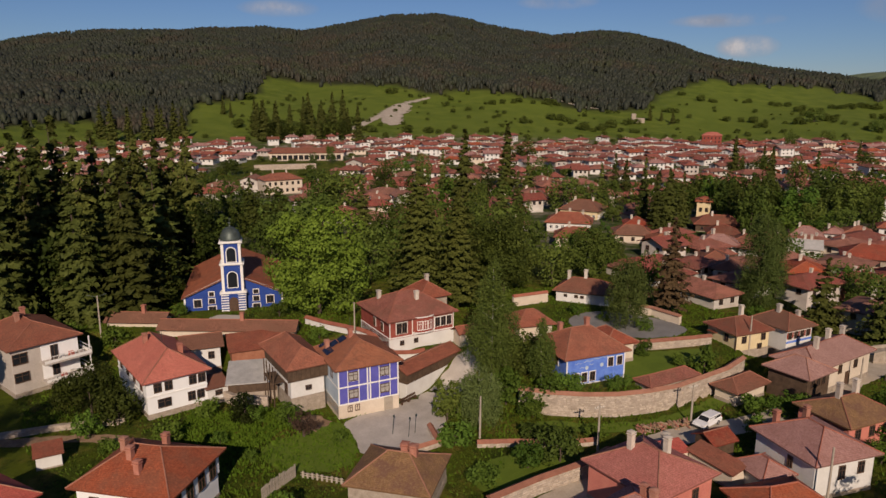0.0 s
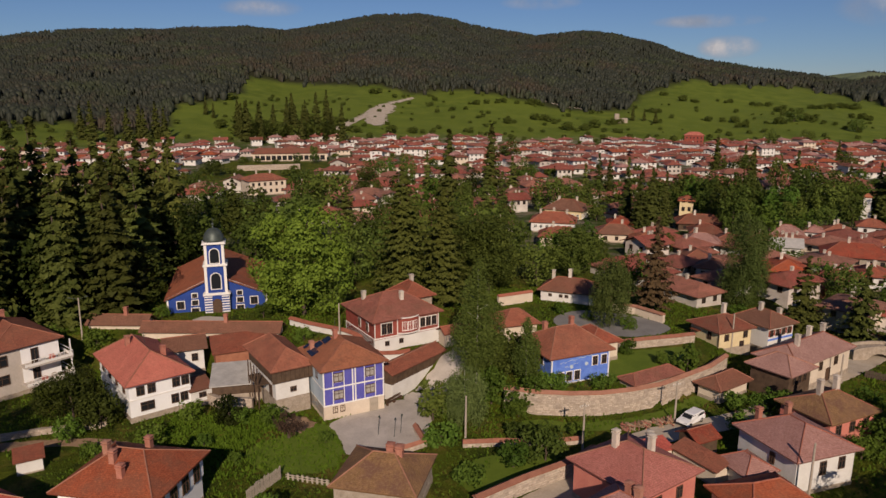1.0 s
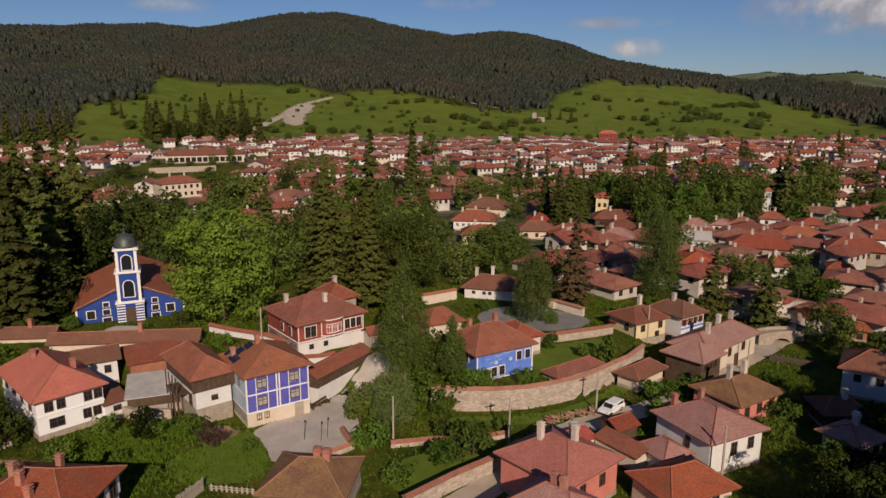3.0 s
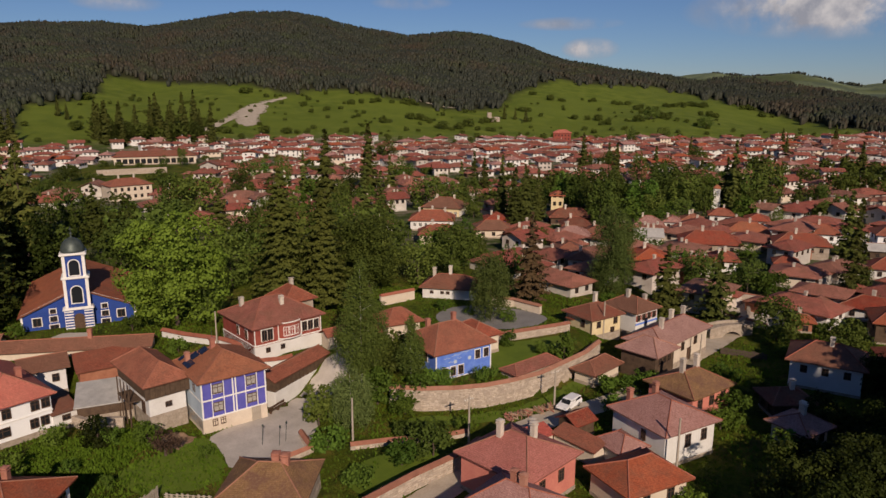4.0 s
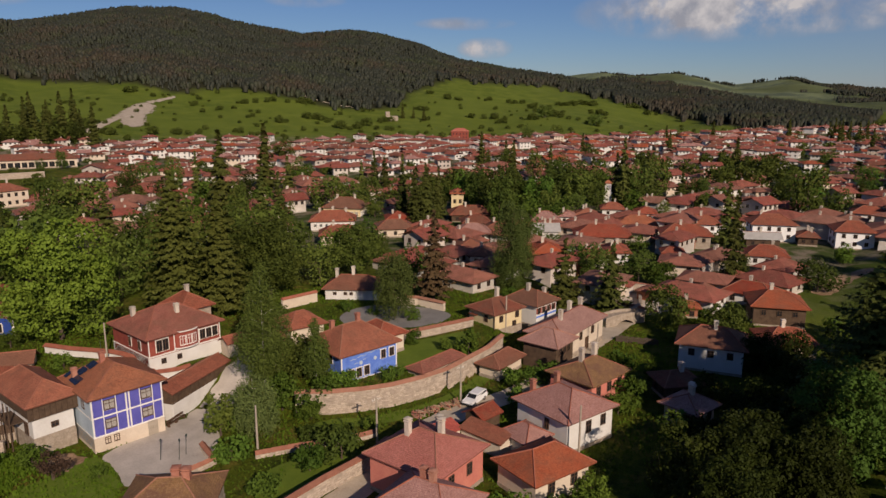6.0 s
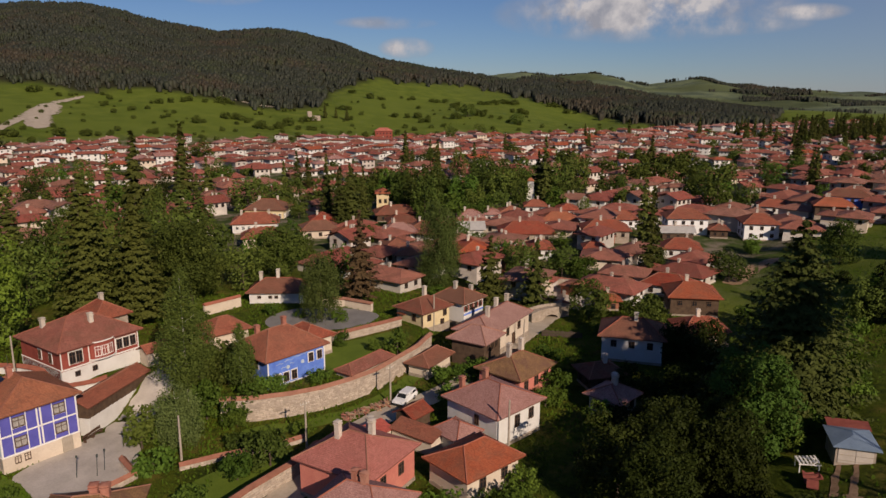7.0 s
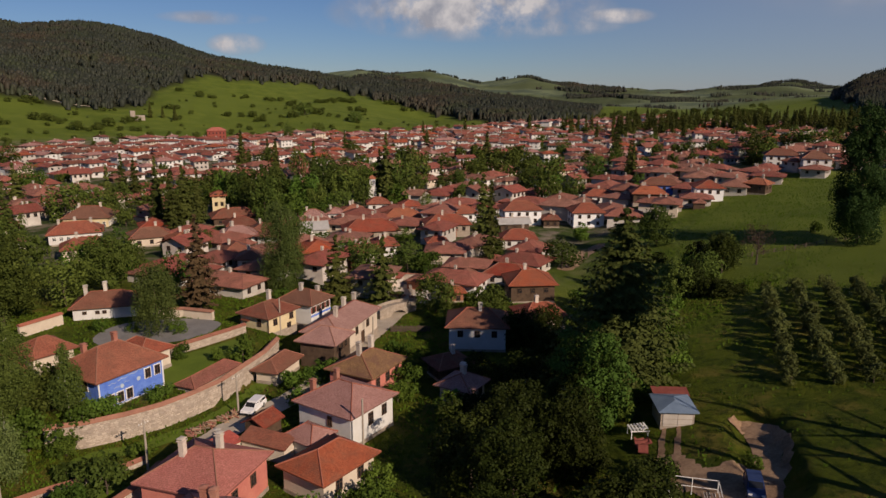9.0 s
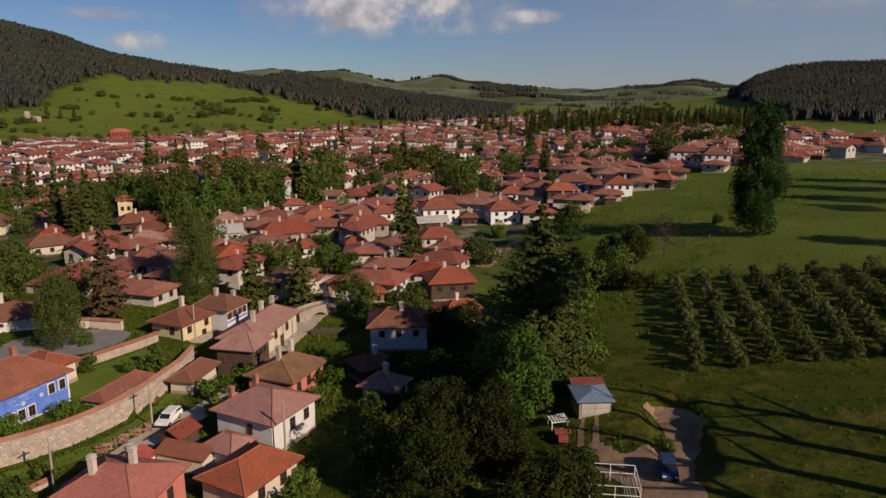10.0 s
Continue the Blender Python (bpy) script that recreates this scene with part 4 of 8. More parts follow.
def oxblood_house():
    h = house("oxblood red house with white trim and bay window", -6.3, 116.2, 30, 12.0, 11.4, 5.1, 3.0, "oxblood", "russet", chimneys=[(0.8, -2.2), (-4.0, 2.5)], plinth=2.0, plinth_mat="white", surround=TRIM, belt=[2.2], z=3.6,
              windows={"f": [(-4.3, 3.7, 0.75, 1.6), (-3.3, 3.7, 0.75, 1.6), (2.9, 3.7, 0.75, 1.35), (4.0, 3.7, 0.75, 1.35), (5.1, 3.7, 0.75, 1.35)], "l": [(0, 3.6, 0.6, 1.2), (3, 3.6, 0.6, 1.2)]})
    bm = bmesh.new()
    n = 9
    for z0, z1, k in ((2.5, 5.2, 1.0),):
        ring = [[bm.verts.new((0.2 + 1.9 * math.cos(math.pi + math.pi * i / n), -5.6 + 0.9 * math.sin(math.pi + math.pi * i / n), z)) for i in range(n + 1)] for z in (z0, z1)]
        for i in range(n):
            bm.faces.new((ring[0][i], ring[0][i + 1], ring[1][i + 1], ring[1][i]))
        bm.faces.new(ring[1])
        bm.faces.new(ring[0][::-1])
    bay = part("bay", bm, WALL["oxblood"], h, "rounded red bay")
    for k in (-1, 0, 1):
        fm, pm = window_meshes(0.72, 1.35, "white")
        w = part_mesh("window", fm, bay, (0.2 + k * 0.95, -6.42 + abs(k) * 0.14, 3.75), k * 0.32)
        part_mesh("pane", pm, w)
    for z, o in ((5.2, 0.12), (2.55, 0.1)):
        bm = bmesh.new()
        pts = [Vector((0.2 + (1.9 + o) * math.cos(math.pi + math.pi * i / n), -5.6 + (0.9 + o) * math.sin(math.pi + math.pi * i / n), z)) for i in range(n + 1)]
        for a, b in zip(pts, pts[1:]):
            beam(bm, a, b, 0.14, 0.16)
        part("bay_trim", bm, TRIM, bay)
    for u in (-5.95, -1.85, 2.25, 5.95):
        panel("pilaster", h, TRIM, (u - 0.07, -5.79, 2.3), (u + 0.07, -5.69, 5.0), "white painted strip")
    panel("eaves_board", h, TRIM, (-6.1, -5.8, 4.9), (6.1, -5.69, 5.06))
    panel("side_gallery", h, WALL["oxblood"], (-6.06, -5.4, 0.4), (-6.01, 5.4, 2.1), "red boarded side wall")
    for u in (-3.8, -1.2):
        add_window(h, "f", u, 1.2, 0.6, 0.6, 6.0, 5.76, "plain")
    return h


oxblood_house()
house("low wing with a red tile roof behind the red house", -3.2, 126.2, 30, 5.6, 6.0, 4.6, 2.3, "stone", "red", chimneys=[(0.4, 0.4)], z=3.8)
house("gateway with tiled roof and dark wooden gate", 4.6, 113.6, 25, 5.0, 2.4, 2.9, 0.9, "cream", "red", "gable", 0.4, 0.3, z=2.6, name="gatehouse")


def alley_shed():
    """Long dark timber lean-to along the lane, on a white wall."""
    h = house("long timber lean-to with tile roof along the lane", -2.9, 104.0, 52, 12.5, 3.4, 3.1, 1.0, "wood", "red", "gable", 0.5, 1.4, "white", z=0.9, name="lean_to")
    for k in range(14):
        u = -6.0 + k * 0.92
        panel("post", h, WALL["wood"], (u - 0.06, -1.78, 1.4), (u + 0.06, -1.68, 3.1))


alley_shed()


def blue_house():
    h = house("bright blue house with white painted ornament and tile roof", 20.9, 101.9, 22, 10.2, 9.0, 4.7, 2.9, "blue", "red", chimneys=[(1.2, 0.2), (-2.6, 1.6)], brick=True, plinth=0.5, plinth_mat="white", surround=TRIM, z=2.5,
              windows={"f": [(2.5, 3.3, 0.7, 1.15), (4.1, 3.3, 0.7, 1.15), (-3.4, 1.5, 0.75, 1.2), (-2.0, 1.5, 0.75, 1.2), (-0.6, 1.5, 0.75, 1.2)], "r": row(3, 8, 3.9), "l": row(2, 7, 3.7)})
    rng = random.Random(3)
    for u, z, l in ((-3.6, 3.7, 1.1), (-2.2, 3.9, 1.6), (-0.4, 4.1, 1.4), (1.1, 4.2, 0.9), (-2.8, 3.0, 0.8), (-1.2, 3.3, 0.7)):
        bm = bmesh.new()
        rings = []
        for i in range(13):
            x, zz, hw = u + l * i / 12, z + 0.07 * math.sin(i * 0.8 + u), 0.02 + rng.uniform(0, 0.03)
            rings.append([bm.verts.new((x, yy, zz + dz)) for yy, dz in ((-4.5, -hw), (-4.53, -hw), (-4.53, hw), (-4.5, hw))])
        for p, q in zip(rings, rings[1:]):
            for k in range(4):
                bm.faces.new((p[k], q[k], q[(k + 1) % 4], p[(k + 1) % 4]))
        bm.faces.new(rings[0])
        bm.faces.new(rings[-1][::-1])
        part("garland", bm, WALL["palewash"], h, "faded pale painted garland")
    for u, z in ((1.0, 3.0), (-1.6, 2.9)):
        bm = bmesh.new()
        tube(bm, (u, -4.5, z), (u, -4.54, z), 0.3, 0.3, 14)
        part("medallion", bm, WALL["palewash"], h, "white painted medallion")
    for u in (-5.0, 5.0):
        panel("corner_strip", h, TRIM, (u - 0.1, -4.56, 0.5), (u + 0.1, -4.49, 4.85))


blue_house()
house("low wing with a red tile roof behind the blue house", 26.8, 107.9, 22, 5.2, 6.0, 3.2, 1.7, "cream", "red", z=3.0)
house("low tiled store built against the garden wall", 33.2, 97.9, 29, 9.4, 3.0, 0.7, 1.0, "stone", "russet", "hip", 0.45, 0.3, z=ground_z(33.2, 98.8) - 0.05, name="store")
house("small house with a red tile roof behind the birches", 15.2, 118.5, 16, 6.0, 6.0, 2.7, 1.9, "cream", "red", windows={"f": [(1.6, 1.7, 0.7, 0.7)]}, z=3.0)
house("long white house with small windows and brown tile roof", 29.6, 140.4, -24, 10.8, 7.0, 2.8, 2.1, "white", "brown", windows={"f": [(-3.4, 1.9, 0.55, 0.4), (-1.2, 1.9, 0.55, 0.4), (0.0, 1.9, 0.55, 0.4)]}, chimneys=[(-3.6, 0), (-0.2, 0.2)], z=2.4, chimney_h=1.8)


def yellow_house():
    h = house("yellow house with a hipped brown tile roof", 51.0, 115.8, 22, 7.2, 6.6, 3.5, 1.8, "yellow", "brown", windows={"f": [(2.3, 2.5, 0.8, 1.0), (-1.9, 2.4, 0.8, 1.0), (1.6, 0.9, 0.8, 0.8)], "l": [(1.2, 2.4, 0.7, 1.1)]}, chimneys=[(0.6, 0.3)], z=1.9, chimney_h=1.9)
    panel("awning", h, ROOF["orange"], (-4.4, 0.9, 2.5), (-3.62, 2.7, 2.62))
    panel("downpipe", h, WALL["wood"], (-3.72, -3.42, 0.0), (-3.6, -3.3, 3.4), "dark rainwater pipe")


yellow_house()


def white_blue_house():
    h = house("white house with blue trim and red shutters", 59.1, 117.1, 26, 6.2, 7.1, 4.3, 1.9, "white", "brown", windows={"f": [(-2.4, 3.2, 0.7, 1.0), (-0.9, 3.2, 0.7, 1.0), (0.6, 3.2, 0.7, 1.0), (2.1, 3.2, 0.7, 1.0)]}, chimneys=[(-0.4, 0.5), (2.6, -1)], z=1.5)
    for u in (-2.95, -1.65, -0.15, 1.35, 2.65):
        panel("shutter", h, WALL["oxblood"], (u - 0.14, -3.62, 2.7), (u + 0.14, -3.55, 3.75), "dark red shutter")
    panel("band", h, WALL["blue"], (-3.13, -3.62, 1.9), (3.13, -3.55, 2.25), "pale blue painted band")


white_blue_house()


def pink_long_house():
    """Long house in two lengths with a hipped end and a timber porch."""
    h = house("long cream house with weathered pink tile roof", 59.8, 104.6, 33, 15.5, 6.6, 4.2, 2.0, "cream", "pink", windows={"f": [(-5.0, 2.9, 0.8, 1.2), (-1.0, 2.9, 0.8, 1.2), (3.5, 2.9, 0.9, 1.2)]}, chimneys=[(-3.5, -0.6), (1.6, 0.4), (6.2, 0.6)], z=0.6, chimney_h=1.7)
    me, lines = roof_mesh(7.4, 7.6, 1.8, "hip", ROOF["pink"])
    r = part_mesh("wing_roof", me, h, (-8.2, -1.0, 4.0))
    part_mesh("ridge_tiles", ridge_mesh(lines, RIDGE), r)
    panel("porch_wall", h, WALL["wood"], (-11.2, -4.1, -1.0), (-5.4, 2.0, 4.0), "dark timber porch")
    for u in (-9.8, -8.4, -7.0):
        add_window(h, "f", u, 2.9, 0.8, 1.3, 7.7, 4.1, "plain")
    door(h, "f", 1.3, 1.0, 2.0, 7.75, 3.32)


pink_long_house()
house("small cream outbuilding with a hipped brown roof", 44.6, 98.8, 34, 7.0, 3.6, 2.1, 1.4, "cream", "brown", z=0.1, name="outbuilding")
house("house with mossy brown roof and two white chimneys", 53.4, 86.4, 24, 8.6, 7.4, 3.9, 2.0, "coral", "moss", chimneys=[(-1.6, 0.2), (1.6, 0.2)], z=0, windows={"r": row(2, 6, 2.6), "f": row(3, 8, 2.6)}, chimney_h=1.9)
house("white house with a hipped pink-brown tile roof", 44.0, 76.6, 18, 8.6, 9.0, 4.6, 2.2, "white", "pink", windows={"f": [(-0.4, 3.0, 0.8, 1.5), (2.4, 3.2, 0.8, 1.3)], "l": [(1, 3.2, 0.6, 1.2)]}, chimneys=[(0.9, 2.4), (-2.4, 3.6)], brick=True, z=0, chimney_h=1.6)
house("low wing with a hipped pink-brown roof", 37.2, 74.2, 18, 4.0, 4.2, 2.4, 1.3, "white", "pink", z=0, over=0.5, name="outbuilding")
house("coral pink house with a rose tile roof and white chimneys", 22.8, 70.6, 34, 9.2, 9.4, 4.6, 2.3, "coral", "rosepink", windows={"r": row(2, 7, 3.0), "f": row(2, 7, 3.0)}, chimneys=[(-1.2, 1.8), (0.9, -1.4), (2.6, 0.2)], z=0, chimney_h=1.9)
house("house with a weathered pink roof beside the lane", 19.6, 60.8, 40, 7.4, 8.4, 4.4, 2.3, "white", "pink", chimneys=[(0.4, 0.6), (0.2, -0.6)], brick=True, z=0)
house("low house with a broken orange tile roof", 35.4, 66.0, 16, 8.2, 6.4, 3.2, 1.9, "cream", "orange", z=0, windows={"f": row(2, 7, 2.0)})
house("tiny tiled hut of brown timber", 34.6, 82.3, 25, 3.4, 3.2, 2.0, 1.0, "wood", "red", "gable", 0.4, 0.2, z=0, name="hut")
house("row of low sheds with tile roof", 32.6, 76.6, -62, 6.5, 2.0, 2.0, 0.7, "cream", "red", "lean", 0.3, 0.2, z=0, name="shed")
house("low tiled shed by the road", 27.6, 79.2, 20, 4.6, 2.0, 1.9, 0.6, "cream", "rose", "lean", 0.3, 0.2, z=0, name="shed")
house("white house with hipped red roof and brick chimneys", -31.4, 68.6, 78, 9.4, 10.2, 5.6, 2.6, "whitewash", "orange", windows={"f": row(4, 9, 4.0, 1.1, 1.7), "l": [(-3.2, 4.0, 0.9, 1.2), (0.2, 4.0, 0.9, 1.2), (3.2, 4.0, 0.9, 1.2)]}, chimneys=[(-1.6, 1.0), (-3.0, -0.8), (0.2, 3.0), (2.6, -0.4)], brick=True, z=0, upper=(3.0, 0.15, "whitewash"))
house("low house with mossy tile roof and twin brick chimneys", -5.0, 72.3, -14, 9.0, 8.4, 3.2, 2.2, "stone", "moss", "hip", 0.5, 0.8, chimneys=[(0.5, 0.9), (1.7, 0.4)], brick=True, z=0, chimney_h=1.05, chimney_s=0.8)
house("house with ribbed pink roof at the village edge", -47.5, 63.5, 60, 8.0, 8.0, 4.6, 2.0, "white", "rose", windows={"f": row(3, 7, 3.2)}, z=0)


def balcony_house():
    h = house("beige plastered house with two balconies and a red roof", -65.5, 105.5, 50, 9.6, 13.0, 7.4, 2.5, "greyplaster", "red", windows={"f": [(-3.6, 5.8, 1.9, 1.5), (-3.6, 2.9, 1.9, 1.3), ]}, chimneys=[(-1.0, 0.6), (1.0, 4.0)], brick=True, z=0.4)
    for z in (4.6, 1.6):
        b = panel("balcony", h, WALL["greyplaster"], (-1.0, -8.6, z - 0.26), (5.9, -6.4, z))
        panel("back_wall", h, WALL["whitewash"], (-0.7, -6.56, z + 0.02), (4.75, -6.5, z + 2.4), "white painted wall behind the balcony")
        for lo, hi in (((-1.0, -8.62, z + 0.02), (5.9, -8.5, z + 0.42)), ((-1.0, -8.6, z + 0.9), (5.9, -8.52, z + 0.98)), ((5.8, -8.5, z + 0.02), (5.92, -4.4, z + 0.42)), ((5.8, -8.5, z + 0.9), (5.88, -4.4, z + 0.98))):
            panel("railing", b, TRIM, lo, hi)
        for k in range(12):
            x = -0.95 + k * 0.62
            panel("baluster", b, TRIM, (x, -8.58, z + 0.42), (x + 0.05, -8.53, z + 0.9))
        for k, x in enumerate((0.4, 1.5, 2.9, 4.2)):
            panel("balcony_box", b, WALL[("wood", "white", "coral", "greyplaster")[(k + int(z)) % 4]], (x, -7.9, z + 0.003), (x + 0.7, -7.3, z + 0.45 + 0.12 * (k % 3)), "stored box on the balcony")
        add_window(h, "f", 1.2, z + 1.05, 0.9, 2.0, 4.8, 6.56, "plain")
        panel("side_post", b, TRIM, (5.6, -8.45, z + 0.42), (5.78, -8.3, z + 2.75))
    for u in (2.2, 5.2):
        panel("pillar", h, TRIM, (u - 0.13, -8.3, -1.0), (u + 0.13, -8.05, 1.34), "white pillar under the balcony")


balcony_house()
house("open tiled shed in the yard", -83.0, 104.0, 40, 6.0, 5.0, 3.0, 1.3, "wood", "brown", z=0.4, name="shed")
house("tiny tiled store with white wall", -48.6, 79.2, 30, 2.8, 2.4, 1.8, 0.6, "white", "red", "lean", 0.3, 0.2, z=0, name="store")


# ---- the church ----
def church():
    top = empty("church", -40.0, 129.6, 4.0, 14)
    tagged(top, "deep blue church with white bands, bell tower and tile roof", "church")
    half, length, eave, rise = 9.0, 25.0, 2.7, 4.2
    bm = bmesh.new()
    box(bm, (-half, 0.6, -2), (half, length, eave), 0.03)
    front = [bm.verts.new((u, v, z)) for v in (0.6, 1.0) for u, z in ((-half, eave), (half, eave), (0, eave + rise - 0.25))]
    for f in ((0, 1, 2), (5, 4, 3), (1, 4, 5, 2), (2, 5, 3, 0)):
        bm.faces.new([front[i] for i in f])
    nave = part("nave_wall", bm, WALL["churchblue"], top)
    me, lines = roof_mesh(length + 1.2, 2 * half + 1.2, rise, "gable", ROOF["orange"])
    r = part_mesh("roof", me, top, (0, length / 2 + 0.6, eave + 0.12), math.pi / 2)
    part_mesh("ridge_tiles", ridge_mesh(lines, RIDGE), r)
    bm = bmesh.new()
    for s in (-1, 1):
        beam(bm, (s * (half + 0.4), 0.5, eave + 0.02), (0, 0.5, eave + rise - 0.02), 0.14, 0.34)
    part("verge_board", bm, TRIM, top, "white painted verge")
    for s in (-1, 1):
        panel("corner_strip", top, TRIM, (s * half - 0.16, 0.5, -0.5), (s * half + 0.16, 0.66, eave), "white corner")
        for u, z, w, h in ((6.7, 1.6, 1.15, 1.25), (4.1, 3.3, 0.75, 0.6), (4.1, 1.9, 0.95, 0.75), (4.1, 0.4, 1.2, 0.7)):
            add_window(top, "f", s * u, z, w, h, half, -0.58, "plain", TRIM)
    stages = [(2.35, 0.0, 3.5), (2.0, 3.5, 9.0), (1.8, 9.3, 13.2)]
    tower = panel("tower", top, WALL["churchblue"], (-2.2, -1.0, -1.0), (2.2, 3.4, 3.6))
    cy = 1.2
    for half_w, z0, z1 in stages[1:]:
        panel("tower_stage", tower, WALL["churchblue"], (-half_w + 0.1, cy - half_w + 0.1, z0), (half_w - 0.1, cy + half_w - 0.1, z1))
        for sx in (-1, 1):
            for sy in (-1, 1):
                panel("pilaster", tower, TRIM, (sx * half_w - 0.5 * (sx > 0), cy + sy * half_w - 0.5 * (sy > 0), z0), (sx * half_w + 0.5 * (sx < 0), cy + sy * half_w + 0.5 * (sy < 0), z1), "white pilaster")
    for k in range(7):
        panel("stripe", tower, TRIM, (-2.28, -1.08, 0.15 + k * 0.5), (-0.85, 3.48, 0.36 + k * 0.5), "white painted stripe")
        panel("stripe", tower, TRIM, (0.85, -1.08, 0.15 + k * 0.5), (2.28, 3.48, 0.36 + k * 0.5), "white painted stripe")
    for z, o in ((3.55, 2.5), (9.05, 2.25), (13.2, 2.15)):
        bm = bmesh.new()
        box(bm, (-o, cy - o, z), (o, cy + o, z + 0.22), 0.05)
        box(bm, (-o + 0.16, cy - o + 0.16, z + 0.2), (o - 0.16, cy + o - 0.16, z + 0.38), 0.04)
        part("cornice", bm, TRIM, tower, "white moulded cornice")
    for zc, w, h in ((6.2, 1.7, 3.0), (11.0, 1.6, 2.7)):
        off = -0.78 if zc < 8 else -0.58
        for turn in (0, math.pi / 2, math.pi, -math.pi / 2):
            def arch(width, height, y0, y1, mat_name):
                bm = bmesh.new()
                n = 8
                prof = [(-width / 2, -height / 2), (width / 2, -height / 2)] + [(width / 2 * math.cos(math.pi * i / n), height / 2 - width / 2 + width / 2 * math.sin(math.pi * i / n)) for i in range(n + 1)]
                a = [bm.verts.new((p, y0, q)) for p, q in prof]
                b = [bm.verts.new((p, y1, q)) for p, q in prof]
                bm.faces.new(a)
                bm.faces.new(b[::-1])
                for i in range(len(prof)):
                    j = (i + 1) % len(prof)
                    bm.faces.new((a[j], a[i], b[i], b[j]))
                return bm
            holder = (2.0 if zc < 8 else 1.8) - 0.1
            frame_ob = part("arch_frame", arch(w + 0.35, h + 0.3, -holder - 0.07, -holder, ""), TRIM, tower, "white arch surround")
            hole = part("bell_opening", arch(w, h, -holder - 0.10, -holder - 0.02, ""), GLASS, tower, "dark arched bell opening")
            for o in (frame_ob, hole):
                o.location, o.rotation_euler = (0, cy, zc), (0, 0, turn)
    bm = bmesh.new()
    n = 8
    prof = [(-0.85, 0), (0.85, 0)] + [(0.85 * math.cos(math.pi * i / n), 2.0 + 0.85 * math.sin(math.pi * i / n)) for i in range(n + 1)]
    a = [bm.verts.new((p, -1.1, q)) for p, q in prof]
    b = [bm.verts.new((p, -1.0, q)) for p, q in prof]
    bm.faces.new(a)
    for i in range(len(prof)):
        bm.faces.new((a[(i + 1) % len(prof)], a[i], b[i], b[(i + 1) % len(prof)]))
    part("portal", bm, FRAME, tower, "dark arched doorway")
    bm = bmesh.new()
    profile = [(1.95, 13.55), (2.0, 13.75), (1.9, 14.1), (1.75, 14.7), (1.45, 15.3), (1.0, 15.75), (0.45, 16.0), (0.18, 16.1), (0.14, 16.6), (0.3, 16.75), (0.05, 17.0)]
    seg = 20
    rings = [[bm.verts.new((r * math.cos(k * math.tau / seg), cy + r * math.sin(k * math.tau / seg), z)) for k in range(seg)] for r, z in profile]
    for p, q in zip(rings, rings[1:]):
        for k in range(seg):
            bm.faces.new((p[k], p[(k + 1) % seg], q[(k + 1) % seg], q[k]))
    bm.faces.new(rings[-1])
    for f in bm.faces:
        f.smooth = True
    dome = part("dome", bm, DARK_METAL, tower, "dark green metal dome")
    bm = bmesh.new()
    beam(bm, (0, cy, 16.9), (0, cy, 17.9), 0.07)
    beam(bm, (-0.25, cy, 17.55), (0.25, cy, 17.55), 0.07)
    part("finial", bm, DARK_METAL, dome)


church()


# ---- walls, gates, poles ----
def stonework(ob, pts, sides, levels, height, thick, origin):
    """Courses of uneven blocks on both faces of a wall, standing a little proud of the joints."""
    rng = random.Random(len(pts) * 31 + int(height * 10))
    verts, faces = [], []
    run = [0.0]
    for a, b in zip(pts, pts[1:]):
        run.append(run[-1] + (b - a).length)
    xs, ys, nx, ny = ([p[k] for p in seq] for seq, k in ((pts, 0), (pts, 1), (sides, 0), (sides, 1)))
    for side in (-1, 1):
        z0 = -0.9
        while z0 < height - 0.1:
            hgt = min(rng.uniform(0.2, 0.36), height - 0.02 - z0)
            t = -rng.uniform(0, 0.4)
            while t < run[-1] - 0.1:
                long = rng.uniform(0.28, 0.85)
                lo, hi = max(t, 0) + 0.02, min(t + long, run[-1]) - 0.02
                t += long
                if hi - lo < 0.1:
                    continue
                proud = thick / 2 + rng.uniform(0.015, 0.075)
                first = len(verts)
                jag = [rng.uniform(-0.03, 0.03) for _ in range(4)]
                for out, inset in ((thick / 2 - 0.02, 0.0), (proud, 0.03)):
                    for k, (s, z) in enumerate(((lo + inset, z0 + 0.02 + inset), (hi - inset, z0 + 0.02 + inset), (hi - inset, z0 + hgt - 0.02 - inset), (lo + inset, z0 + hgt - 0.02 - inset))):
                        x, y, u, v, g = (float(np.interp(s, run, q)) for q in (xs, ys, nx, ny, levels))
                        verts.append((x + u * side * out - origin.x, y + v * side * out - origin.y, g + z + jag[k] - origin.z))
                for f in ((4, 5, 6, 7), (0, 1, 5, 4), (1, 2, 6, 5), (2, 3, 7, 6), (3, 0, 4, 7)):
                    faces.append([first + i for i in (f if side < 0 else f[::-1])])
            z0 += hgt
    me = bpy.data.meshes.new("stonework")
    me.from_pydata(verts, [], faces)
    me.materials.append(WALL["block"])
    part_mesh("stonework", me, ob)


